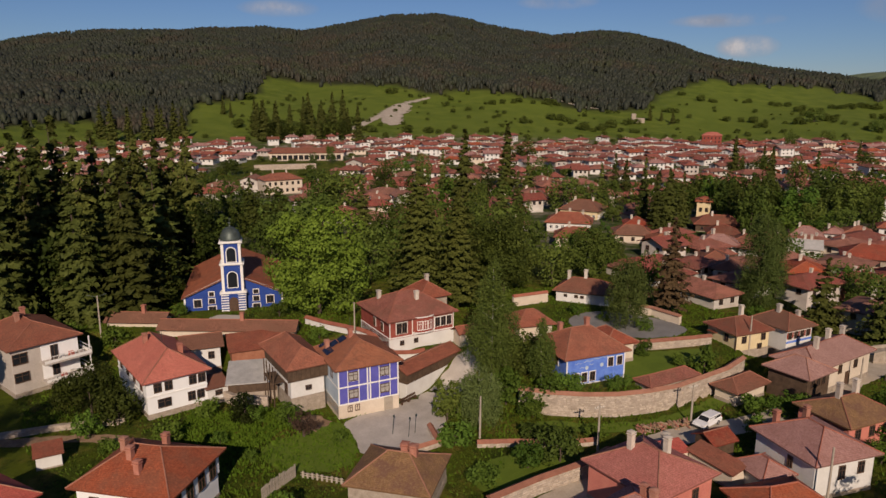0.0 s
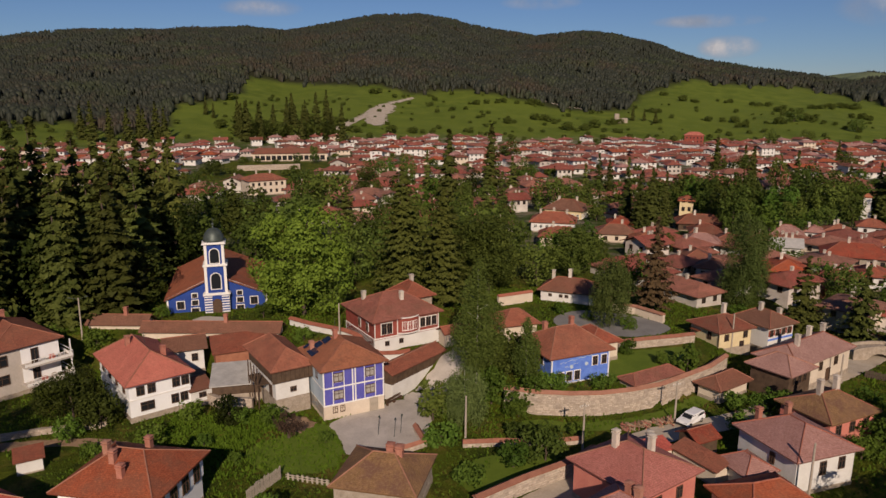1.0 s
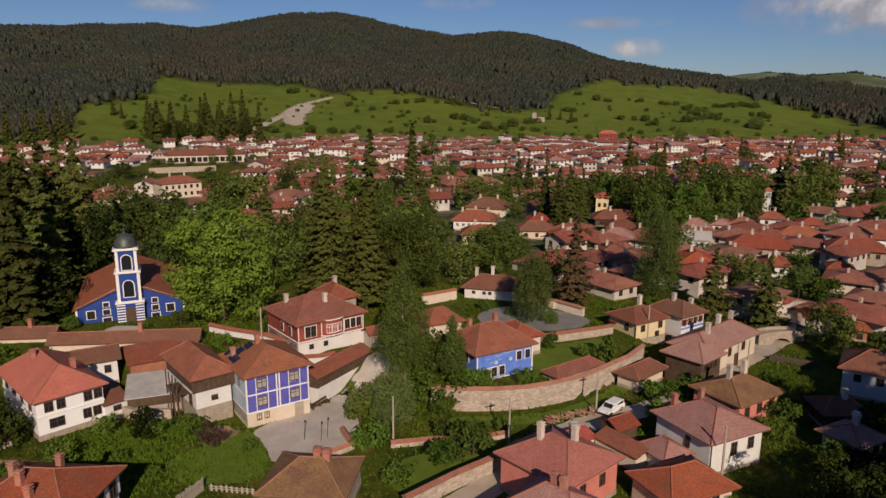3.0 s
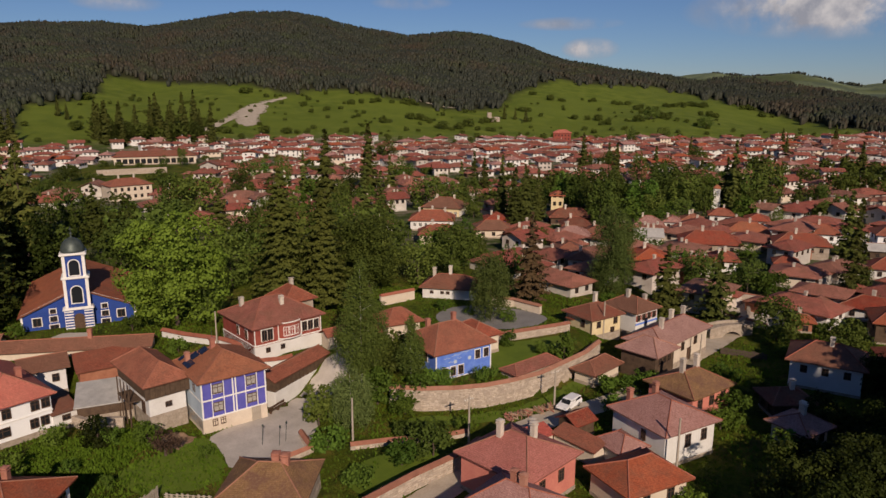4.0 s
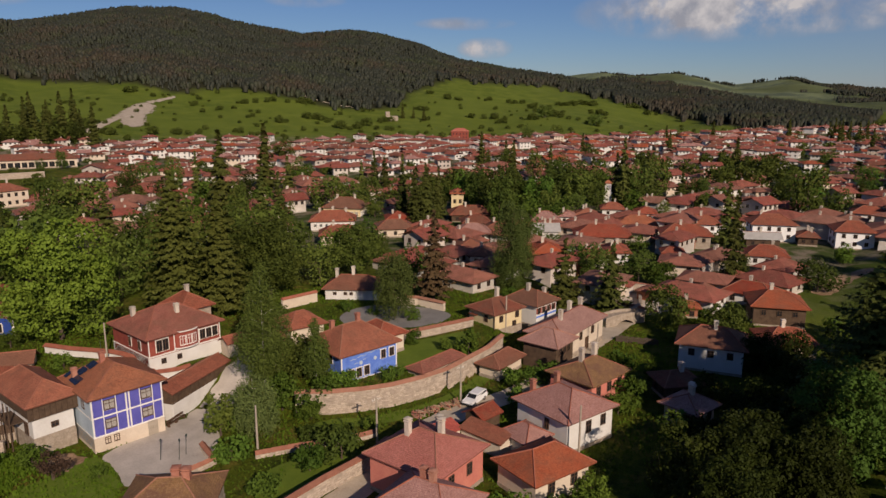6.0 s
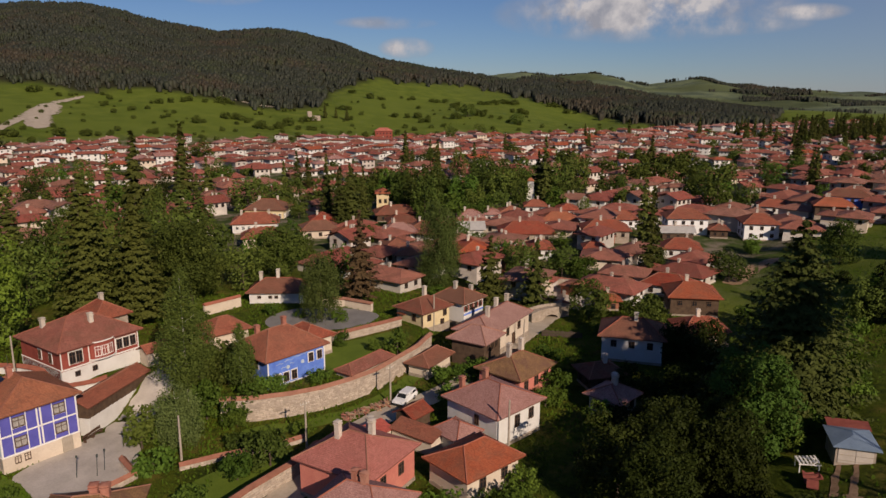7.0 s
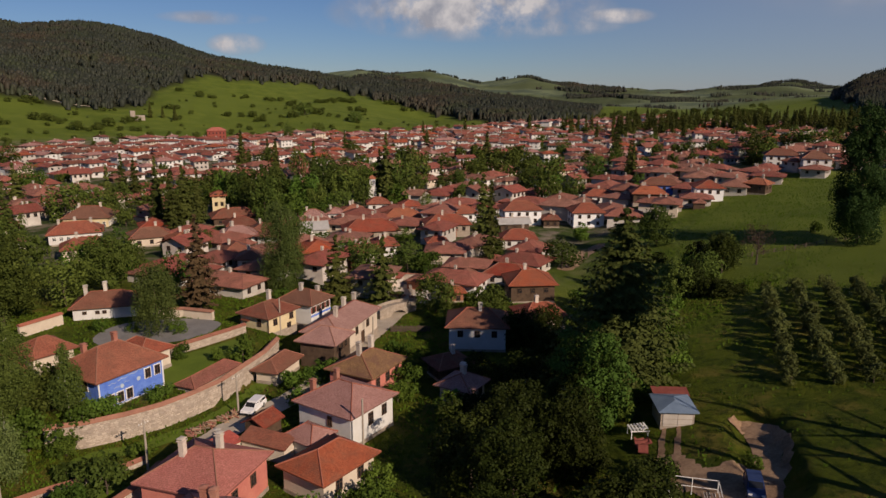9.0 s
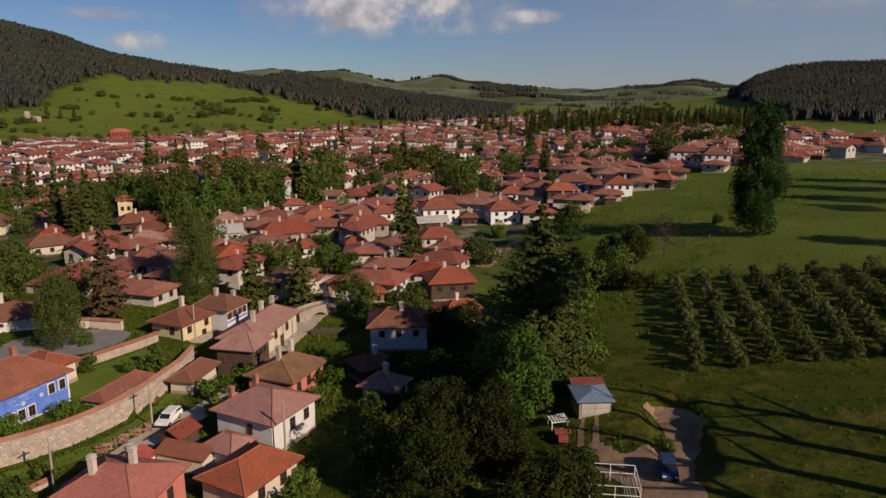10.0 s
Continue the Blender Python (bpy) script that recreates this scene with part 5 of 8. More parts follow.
def stone_wall(points, height, label, mat="stone", cap="red", thick=0.6, cap_w=1.1, sink=1.2, name="stone_wall", lift=0.0):
    """A wall along points that follows the ground, with a small tiled coping."""
    pts = []
    for a, b in zip(points, points[1:]):
        a, b = Vector(a), Vector(b)
        n = max(1, int((b - a).length / 1.6))
        pts += [a.lerp(b, i / n) for i in range(n)]
    pts.append(Vector(points[-1]))
    levels = [ground_z(p.x, p.y) + lift for p in pts]
    levels = [sum(levels[max(0, i - 2):i + 3]) / len(levels[max(0, i - 2):i + 3]) for i in range(len(pts))]
    sides = []
    for k, p in enumerate(pts):
        d = (pts[min(k + 1, len(pts) - 1)] - pts[max(k - 1, 0)]).normalized()
        sides.append(Vector((-d.y, d.x)))
    ob = empty(name, pts[0].x, pts[0].y, levels[0])
    tagged(ob, label, "wall")
    origin = Vector((pts[0].x, pts[0].y, levels[0]))
    for nm, w0, prof, m in (("wall", thick, ((-1, -sink), (1, -sink), (1, height), (-1, height)), WALL[mat]),
                            ("coping", cap_w, ((-1, height - 0.02), (1, height - 0.02), (1, height + 0.1), (0, height + 0.42), (-1, height + 0.1)), RIDGE if cap else None)):
        if m is None:
            continue
        bm = bmesh.new()
        rings = [[bm.verts.new(Vector((p.x + s.x * q * w0 / 2, p.y + s.y * q * w0 / 2, z + h)) - origin) for q, h in prof] for p, s, z in zip(pts, sides, levels)]
        c = len(prof)
        for a, b in zip(rings, rings[1:]):
            for i in range(c):
                bm.faces.new((a[i], b[i], b[(i + 1) % c], a[(i + 1) % c]))
        bm.faces.new(rings[0])
        bm.faces.new(rings[-1][::-1])
        bmesh.ops.recalc_face_normals(bm, faces=bm.faces[:])
        part(nm, bm, m, ob)
    if mat == "stone":
        stonework(ob, pts, sides, levels, height, thick, origin)
    return ob


stone_wall([(11.0, 94.8), (15.5, 93.2), (20, 92.6), (24.4, 92.6), (29, 93.6), (33.8, 95.3), (40.3, 99.6), (43.6, 101.8), (48.0, 106.2)], 3.3, "tall curved garden wall of pale rubble stone with tile coping", lift=0.0)
stone_wall([(29.1, 109.7), (34.3, 111.0), (42.1, 112.6), (45.5, 113.6)], 1.4, "low pale wall with tile coping round the garden")
stone_wall([(14.0, 135.4), (21.3, 138.6)], 2.0, "pale plastered wall with tile coping", "cream")
stone_wall([(35.5, 132.0), (40.0, 128.8), (43.6, 123.5)], 1.6, "pale courtyard wall", "cream")
stone_wall([(8.5, 126), (11.5, 118), (12.0, 112.0), (9.5, 104.0)], 1.8, "stone wall with tile coping beside the lane")
stone_wall([(5.0, 68.6), (11.1, 72.9), (17.6, 76.8), (20.5, 79.6)], 1.9, "stone wall with red tile coping along the road", lift=0.0)
stone_wall([(4.4, 83.8), (9.9, 84.1), (15.5, 83.6), (20.0, 84.5)], 0.6, "low tumbled stone wall in the grass", cap="red", cap_w=0.8)
stone_wall([(-24.7, 121.6), (-20.6, 118.6), (-14.1, 115.0), (-9.6, 111.2), (-8.2, 107.6), (-3.0, 108.6)], 2.2, "pale plastered churchyard wall with tile coping", "white", "brown", cap_w=1.3, lift=-1.0)
stone_wall([(-35.0, 99.2), (-30.5, 96.0), (-25.5, 95.6)], 1.6, "rough stone terrace wall", cap=None)
stone_wall([(-1.8, 88.6), (-0.5, 84.0), (-6.0, 80.6)], 0.7, "low stone edge of the forecourt with tile coping", cap="red", cap_w=0.8)
stone_wall([(90.0, 132.0), (97.4, 126.2), (104.0, 121.0)], 2.2, "pale stone bank wall along the street", cap=None)
stone_wall([(80.5, 116.5), (86.0, 120.0), (90.0, 126.0)], 1.2, "low pale stone wall by the stream", cap=None)
stone_wall([(62.0, 124.0), (68.0, 130.0), (76.0, 133.5), (86.0, 134.0)], 1.6, "pale stone wall along the street", cap="brown")
stone_wall([(-74, 79), (-62, 84), (-52, 88), (-44, 90)], 0.8, "overgrown dry stone wall", cap=None)


def long_wall_house(points, height, label, z, front_mat="cream"):
    """Lean outbuildings along the churchyard, one tiled roof over a pale wall."""
    a, b = Vector(points[0]), Vector(points[1])
    mid, d = (a + b) / 2, b - a
    return house(label, mid.x, mid.y, math.degrees(math.atan2(d.y, d.x)), d.length, 3.4, height, 1.3, front_mat, "brown", "gable", 0.5, 0.3, z=z, name="outbuilding", chimneys=[(d.length * 0.1, 0)], brick=True)


long_wall_house([(-59.6, 121.0), (-49.5, 120.6)], 2.6, "low pale outbuilding with brown tile roof by the churchyard", 2.4)
long_wall_house([(-48.8, 117.2), (-25.5, 116.4)], 2.3, "long low outbuilding with brown tile roof by the churchyard", 2.6)
draped("square", [(90.9, 136.5), (99.0, 126.6), (96.3, 117.9), (85.5, 114.5), (81.5, 118.5), (84.3, 123.3)], CONCRETE, "pale paved place beyond the bridge", "square", 0.07)
stone_wall([(90.2, 137.8), (94.2, 131.8), (98.6, 126.0)], 1.5, "pale stone terrace wall beyond the bridge", cap="brown", cap_w=0.7)
stone_wall([(82.6, 123.4), (84.6, 118.8), (86.2, 114.6)], 0.8, "low pale stone wall of the little square", cap="brown", cap_w=0.7)
draped("church_path", [(-43.0, 126.0), (-37.0, 126.0), (-36.0, 121.0), (-43.0, 121.0)], CONCRETE, "pale paved forecourt of the church", "pavement", 0.06)


def utility_pole(x, y, h, label, arm=True, lamps=False, z=None):
    ob = empty("utility_pole", x, y, ground_z(x, y) if z is None else z, 20)
    tagged(ob, label, "pole", "utility poles")
    bm = bmesh.new()
    tube(bm, (0, 0, -0.5), (0.06, 0, h), 0.16, 0.11, 8)
    part("shaft", bm, POLE_WOOD, ob)
    if arm:
        panel("crossarm", ob, POLE_WOOD, (-0.7, -0.06, h - 0.5), (0.7, 0.06, h - 0.38))
        for u in (-0.6, 0.6, -0.25, 0.25):
            bm = bmesh.new()
            tube(bm, (u, 0, h - 0.38), (u, 0, h - 0.2), 0.05, 0.035, 6)
            part("insulator", bm, TRIM, ob)
    if lamps:
        for s in (-1, 1):
            bm = bmesh.new()
            beam(bm, (0, 0, h - 0.2), (s * 1.3, 0, h + 0.15), 0.06)
            box(bm, (s * 1.3 - 0.25, -0.1, h + 0.1), (s * 1.3 + 0.25, 0.1, h + 0.24), 0.02)
            part("lamp_arm", bm, DARK_METAL, ob)


utility_pole(4.9, 86.2, 6.0, "grey concrete utility pole among bushes", False)
utility_pole(19.8, 82.6, 6.4, "weathered wooden utility pole by the road")
utility_pole(34.2, 89.8, 6.0, "weathered wooden utility pole by the white car")
utility_pole(51.6, 112.4, 7.0, "wooden utility pole by the yellow house", False)
utility_pole(63.3, 100.0, 5.6, "slim wooden pole in a garden", False)
utility_pole(-59.3, 116.0, 7.6, "street lamp pole with two arms", False, True)
utility_pole(-15.0, 113.6, 6.5, "slim pale pole by the churchyard wall", False)
utility_pole(41.6, 68.6, 8.0, "slim pole behind the white house", False)
for x, y in ((-4.6, 86.5), (-6.8, 87.2), (-3.8, 87.6)):
    ob = empty("bollard_lamp", x, y, ground_z(x, y), 0)
    tagged(ob, "slim dark lamp post on the forecourt", "lamp post", "forecourt lamps")
    bm = bmesh.new()
    tube(bm, (0, 0, 0), (0.2, 0, 2.6), 0.05, 0.04, 6)
    part("post", bm, DARK_METAL, ob)
    bm = bmesh.new()
    tube(bm, (0.2, 0, 2.6), (0.22, 0, 2.85), 0.14, 0.1, 8)
    part("head", bm, DARK_METAL, ob)


# ---- loose things of the near quarter ----
CAR_WHITE = material("white_car_paint", (0.72, 0.72, 0.72), (0.80, 0.80, 0.80), 1.0, 0.3, 4, 0.0)
CAR_BLUE = material("dark_blue_car_paint", (0.02, 0.035, 0.10), (0.03, 0.05, 0.14), 1.0, 0.3, 4, 0.0)
RUBBER = material("black_rubber", (0.015, 0.015, 0.015), (0.03, 0.03, 0.03), 3.0, 0.85, 4, 0.1)
STEEL = material("grey_steel", (0.35, 0.35, 0.36), (0.5, 0.5, 0.5), 2.0, 0.4, 4, 0.0, metal=0.8)
LIGHT_GLASS = material("lamp_glass", (0.55, 0.56, 0.58), (0.7, 0.7, 0.72), 2.0, 0.15, 4, 0.0)


def car(x, y, turn, paint, label, length=4.5, width=1.78, height=1.55):
    """An estate car: body in one skin, glass band, wheels with rims, lamps."""
    ob = empty("car", x, y, ground_z(x, y) + 0.07, turn)
    tagged(ob, label, "car")
    l, w = length / 2, width / 2
    side = [(-l, 0.35), (-l, 0.85), (-l + 0.1, 1.0), (-l * 0.93, height - 0.1), (-l * 0.80, height), (l * 0.12, height), (l * 0.22, height - 0.06), (l * 0.52, 0.98), (l * 0.93, 0.86), (l, 0.66), (l, 0.35)]
    bm = bmesh.new()
    rows_ = []
    for v in (-1, -0.96, 0.96, 1):
        rows_.append([bm.verts.new((u, v * w * (1.0 if z < 1.0 else 0.84 + 0.0 * u), z if abs(v) < 0.99 else z * 0.98 + 0.01)) for u, z in side])
    for a, b in zip(rows_, rows_[1:]):
        for i in range(len(side) - 1):
            bm.faces.new((a[i], a[i + 1], b[i + 1], b[i]))
    bm.faces.new(rows_[0][::-1])
    bm.faces.new(rows_[-1])
    bm.faces.new([rows_[0][0], rows_[-1][0], rows_[-1][-1], rows_[0][-1]])
    bmesh.ops.recalc_face_normals(bm, faces=bm.faces[:])
    body = part("body", bm, paint, ob)
    for pts in (((l * 0.26, 1.47), (l * 0.50, 1.02)), ((-l * 0.93, 1.42), (-l * 0.965, 1.08))):
        (u0, z0), (u1, z1) = pts
        bm = bmesh.new()
        o = 0.03 if u0 > 0 else -0.03
        q = [bm.verts.new((u, v * w * 0.76, z)) for u, v, z in ((u0 + o, -1, z0), (u0 + o, 1, z0), (u1 + o, 1.02, z1), (u1 + o, -1.02, z1))]
        bm.faces.new(q)
        part("windscreen" if u0 > 0 else "rear_window", bm, GLASS, body)
    for s in (-1, 1):
        for u0, u1 in ((-l * 0.86, -l * 0.42), (-l * 0.38, -l * 0.02), (l * 0.02, l * 0.30)):
            panel("side_window", body, GLASS, (u0, s * w * 0.86 - 0.03, 1.04), (u1, s * w * 0.86 + 0.03, height - 0.16))
        panel("headlight", body, LIGHT_GLASS, (l - 0.08, s * w * 0.72 - 0.2, 0.66), (l + 0.02, s * w * 0.72 + 0.2, 0.82))
        panel("tail_lamp", body, WALL["oxblood"], (-l - 0.02, s * w * 0.85 - 0.1, 0.75), (-l + 0.06, s * w * 0.85 + 0.1, 1.05))
        for u in (-l * 0.60, l * 0.62):
            bm = bmesh.new()
            tube(bm, (u, s * (w - 0.2), 0.32), (u, s * (w + 0.02), 0.32), 0.32, 0.32, 16)
            wheel = part("wheel", bm, RUBBER, ob)
            bm = bmesh.new()
            tube(bm, (u, s * (w + 0.0), 0.32), (u, s * (w + 0.035), 0.32), 0.2, 0.17, 12)
            part("rim", bm, STEEL, wheel)
    panel("bumper", body, RUBBER, (l - 0.05, -w * 0.95, 0.34), (l + 0.06, w * 0.95, 0.52))


car(36.4, 89.6, 218, CAR_WHITE, "white estate car parked on the gravel road")
car(66.2, 31.6, 215, CAR_BLUE, "dark blue car parked in the earth yard", 4.1)


def log_pile():
    ob = empty("log_pile", 30.2, 89.0, ground_z(30.2, 89.0), 15)
    tagged(ob, "untidy heap of split firewood logs by the road", "firewood")
    rng = random.Random(12)
    for k in range(110):
        u, v = rng.uniform(-4.0, 4.0), rng.uniform(-0.8, 0.8)
        z = max(0.1, (0.75 - abs(v) * 0.6) * rng.uniform(0.2, 1.0))
        a = math.pi / 2 + rng.uniform(-0.7, 0.7)
        d = Vector((math.cos(a), math.sin(a), rng.uniform(-0.25, 0.25))) * rng.uniform(0.35, 0.7)
        bm = bmesh.new()
        tube(bm, Vector((u, v, z)) - d, Vector((u, v, z)) + d, rng.uniform(0.07, 0.13), rng.uniform(0.06, 0.12), 6)
        part("log", bm, LOG_WOOD if k % 3 else CHIMNEY_BRICK, ob)


LOG_WOOD = material("split_logs", (0.24, 0.15, 0.09), (0.46, 0.33, 0.21), 2.0, 0.9, 6, 0.3, 0.5)
log_pile()


def garden_shed():
    """Garage-like shed: pale double doors under a low blue-grey hipped sheet roof, with a rusty lean-to behind."""
    x, y = 76.0, 47.9
    z = ground_z(74.6, 46.2)
    ob = empty("shed", x, y, z, -42)
    tagged(ob, "pale shed with double doors and blue-grey sheet roof", "shed")
    a, b = 2.1, 2.3
    panel("wall", ob, WALL["stone"], (-a, -b, -1.5), (a, b, 2.1))
    for s in (-1, 1):
        leaf = panel("door", ob, CONCRETE, (min(0, s * 1.85) + 0.03, -b - 0.07, 0.05), (max(0, s * 1.85) - 0.03, -b - 0.01, 1.95), "pale metal door leaf")
        for zz in (0.3, 1.0, 1.7):
            panel("batten", leaf, POLE_WOOD, (min(0, s * 1.85) + 0.06, -b - 0.1, zz), (max(0, s * 1.85) - 0.06, -b - 0.072, zz + 0.08))
    me, _ = roof_mesh(2 * a + 0.9, 2 * b + 1.1, 0.7, "hip", BLUE_SHEET, 0.9, 0.08)
    part_mesh("roof", me, ob, (0, 0, 2.15))
    me, _ = roof_mesh(2 * a + 0.6, 2.0, 0.35, "lean", RUST_SHEET, 0.9, 0.06)
    part_mesh("rear_roof", me, ob, (0.4, b + 1.3, 2.1))
    panel("rear_wall", ob, RUST_SHEET, (-a + 0.5, b + 0.05, -1.0), (a + 0.4, b + 2.0, 2.0))


garden_shed()


def scrap_heap():
    """White slatted crate and rusty sheets beside the hedge."""
    x, y = 70.4, 49.2
    z = ground_z(x, y)
    ob = empty("slatted_crate", x, y, z + 0.3, -35)
    tagged(ob, "white slatted wooden crate leaning on scrap", "crate")
    for k in range(6):
        panel("slat", ob, TRIM, (-1.1 + k * 0.4, -0.9, 0.75 + 0.05 * k), (-0.88 + k * 0.4, 0.9, 0.81 + 0.05 * k))
    for v in (-0.8, 0.0, 0.8):
        panel("rail", ob, TRIM, (-1.15, v - 0.06, 0.62), (1.3, v + 0.06, 0.74))
    for u, v in ((-1.0, -0.8), (1.1, -0.8), (-1.0, 0.8), (1.1, 0.8)):
        panel("leg", ob, TRIM, (u - 0.05, v - 0.05, -0.4), (u + 0.05, v + 0.05, 0.65))
    rng = random.Random(4)
    for k in range(5):
        px_, py_ = x - 0.9 - 0.5 * k + rng.uniform(-0.4, 0.4), y - 1.4 - 0.35 * k + rng.uniform(-0.5, 0.5)
        s = empty("scrap_sheet", px_, py_, ground_z(px_, py_) + 0.1 + 0.07 * k, rng.uniform(0, 180))
        tagged(s, "bent rusty red sheet of scrap metal", "scrap", "scrap heap")
        bm = bmesh.new()
        vs = [[bm.verts.new((-0.9 + 0.3 * i, -0.6 + 1.2 * j, 0.25 * math.sin(i * 0.9 + k) + 0.2 + t)) for i in range(7)] for j in (0, 1) for t in (0, 0.03)]
        for p, q, flip in ((vs[0], vs[2], True), (vs[1], vs[3], False), (vs[0], vs[1], False), (vs[2], vs[3], True)):
            for i in range(6):
                f = (p[i], p[i + 1], q[i + 1], q[i])
                bm.faces.new(f[::-1] if flip else f)
        part("sheet", bm, RUST_SHEET, s)


scrap_heap()


def cage_frame():
    """White tubular frame of a dismantled greenhouse at the edge of the yard."""
    ob = empty("greenhouse_frame", 60.6, 35.0, ground_z(60.6, 35.0), -52)
    tagged(ob, "bare white tubular greenhouse frame over grass", "greenhouse frame")
    pts = [(-2.6, -2.2), (2.6, -2.2), (2.6, 2.2), (-2.6, 2.2)]
    for u, v in pts + [(0, -2.2), (0, 2.2)]:
        bm = bmesh.new()
        tube(bm, (u, v, -0.4), (u, v, 2.0), 0.05, 0.05, 6)
        part("post", bm, TRIM, ob)
    for z in (2.0, 1.0):
        for (a, b), (c, d) in zip(pts, pts[1:] + pts[:1]):
            bm = bmesh.new()
            tube(bm, (a, b, z), (c, d, z), 0.045, 0.045, 6)
            part("rail", bm, TRIM, ob)
    for k in range(5):
        bm = bmesh.new()
        tube(bm, (1.2 + k * 0.28, -2.1, 0.6), (1.2 + k * 0.28, 2.1, 0.6), 0.025, 0.025, 5)
        part("shelf_bar", bm, TRIM, ob)


cage_frame()


def plank_fence(points, height, label, gap=0.32, wood=None):
    """Upright weathered boards on rails."""
    a = Vector(points[0])
    ob = empty("plank_fence", a.x, a.y, ground_z(a.x, a.y))
    tagged(ob, label, "fence")
    rng = random.Random(len(points) + int(a.x))
    base = Vector((a.x, a.y, ground_z(a.x, a.y)))
    for p, q in zip(points, points[1:]):
        p, q = Vector(p), Vector(q)
        n = int((q - p).length / gap)
        ang = math.atan2(q.y - p.y, q.x - p.x)
        for i in range(n):
            m = p.lerp(q, (i + 0.5) / n)
            bm = bmesh.new()
            hh = height * rng.uniform(0.9, 1.08)
            box(bm, (-min(gap * 0.42, 0.13), -0.02, -0.3), (min(gap * 0.42, 0.13), 0.02, hh))
            b = part("board", bm, wood or POLE_WOOD, ob)
            b.location, b.rotation_euler = Vector((m.x, m.y, ground_z(m.x, m.y))) - base, (rng.uniform(-0.04, 0.04), rng.uniform(-0.03, 0.03), ang)
        for zz in (0.35, height * 0.8):
            bm = bmesh.new()
            p3, q3 = (Vector((v.x, v.y, ground_z(v.x, v.y) + zz)) - base for v in (p, q))
            beam(bm, p3, q3, 0.05, 0.06 if gap > 1 else 0.1)
            part("rail", bm, wood or POLE_WOOD, ob)


plank_fence([(-20.4, 71.2), (-17.6, 76.4)], 1.7, "grey weathered plank fence in long grass")
plank_fence([(-17.0, 76.2), (-11.6, 74.6)], 0.8, "low grey rail fence in long grass", 0.6)
plank_fence([(70.0, 104.5), (76.0, 100.0)], 1.2, "dark plank fence under trees", 0.32, BARK)
plank_fence([(150.0, 79.0), (166.0, 70.0), (176.0, 66.0)], 1.1, "thin grey post and rail fence across the meadow", 2.4, BARK)


def stone_bridge():
    """A small humpback bridge with one arch."""
    ob = empty("stone_bridge", 76.8, 113.2, ground_z(76.8, 113.2) - 0.6, 4)
    tagged(ob, "small pale stone arch bridge over a stream", "bridge")
    n, half = 16, 4.6
    top_z = lambda u: 2.0 + 0.5 * (1 - (u / half) ** 2)
    low_z = lambda u: 0.0 if abs(u) > 2.2 else 1.6 * math.sqrt(max(0.0, 1 - (u / 2.2) ** 2))
    bm = bmesh.new()
    us = [-half + 2 * half * i / (2 * n) for i in range(2 * n + 1)]
    rings = [[bm.verts.new((u, v, z)) for v, z in ((-1.4, low_z(u)), (1.4, low_z(u)), (1.4, top_z(u)), (-1.4, top_z(u)))] for u in us]
    for a, b in zip(rings, rings[1:]):
        for i in range(4):
            bm.faces.new((a[i], b[i], b[(i + 1) % 4], a[(i + 1) % 4]))
    bm.faces.new(rings[0])
    bm.faces.new(rings[-1][::-1])
    bmesh.ops.recalc_face_normals(bm, faces=bm.faces[:])
    part("arch", bm, WALL["stone"], ob)
    for v in (-1.4, 1.15):
        bm = bmesh.new()
        rings = [[bm.verts.new((u, w, z)) for w, z in ((v, top_z(u)), (v + 0.25, top_z(u)), (v + 0.25, top_z(u) + 0.5), (v, top_z(u) + 0.5))] for u in us[::2]]
        for a, b in zip(rings, rings[1:]):
            for i in range(4):
                bm.faces.new((a[i], b[i], b[(i + 1) % 4], a[(i + 1) % 4]))
        bm.faces.new(rings[0])
        bm.faces.new(rings[-1][::-1])
        bmesh.ops.recalc_face_normals(bm, faces=bm.faces[:])
        part("parapet", bm, WALL["stone"], ob)


stone_bridge()


def bench(x, y, turn):
    ob = empty("bench", x, y, ground_z(x, y) + 0.07, turn)
    tagged(ob, "dark wooden bench by the white wall", "bench")
    panel("seat", ob, FRAME, (-0.9, -0.2, 0.4), (0.9, 0.2, 0.46))
    panel("backrest", ob, FRAME, (-0.9, 0.2, 0.55), (0.9, 0.26, 0.9))
    for u in (-0.7, 0.7):
        panel("leg", ob, FRAME, (u - 0.05, -0.18, 0), (u + 0.05, 0.24, 0.4))


bench(-5.6, 96.8, 52)
bench(-4.6, 98.2, 52)
# ---- trees ----
def unit(v):
    return v / np.maximum(np.linalg.norm(v, axis=1), 1e-6)[:, None]


def blades(rng, p, n, size, spread=0.6, long=1.0):
    """A small leaf blade at each point p, facing about n; gives the corners of the quads."""
    n = unit(n + rng.normal(scale=spread, size=n.shape))
    u = unit(np.cross(n, rng.normal(size=n.shape)))
    v = np.cross(n, u)
    s = size * rng.uniform(0.6, 1.4, (len(p), 1))
    return np.stack([p - u * s * long, p + v * s * 0.7, p + u * s * long + v * s * 0.15, p - v * s * 0.75], 1)


def quads_mesh(name, quads, mat):
    me = bpy.data.meshes.new(name)
    n = len(quads)
    me.vertices.add(n * 4)
    me.vertices.foreach_set("co", quads.reshape(-1).astype(np.float32))
    me.loops.add(n * 4)
    me.loops.foreach_set("vertex_index", np.arange(n * 4, dtype=np.int32))
    me.polygons.add(n)
    me.polygons.foreach_set("loop_start", np.arange(0, n * 4, 4, dtype=np.int32))
    me.update(calc_edges=True)
    me.materials.append(mat)
    return me


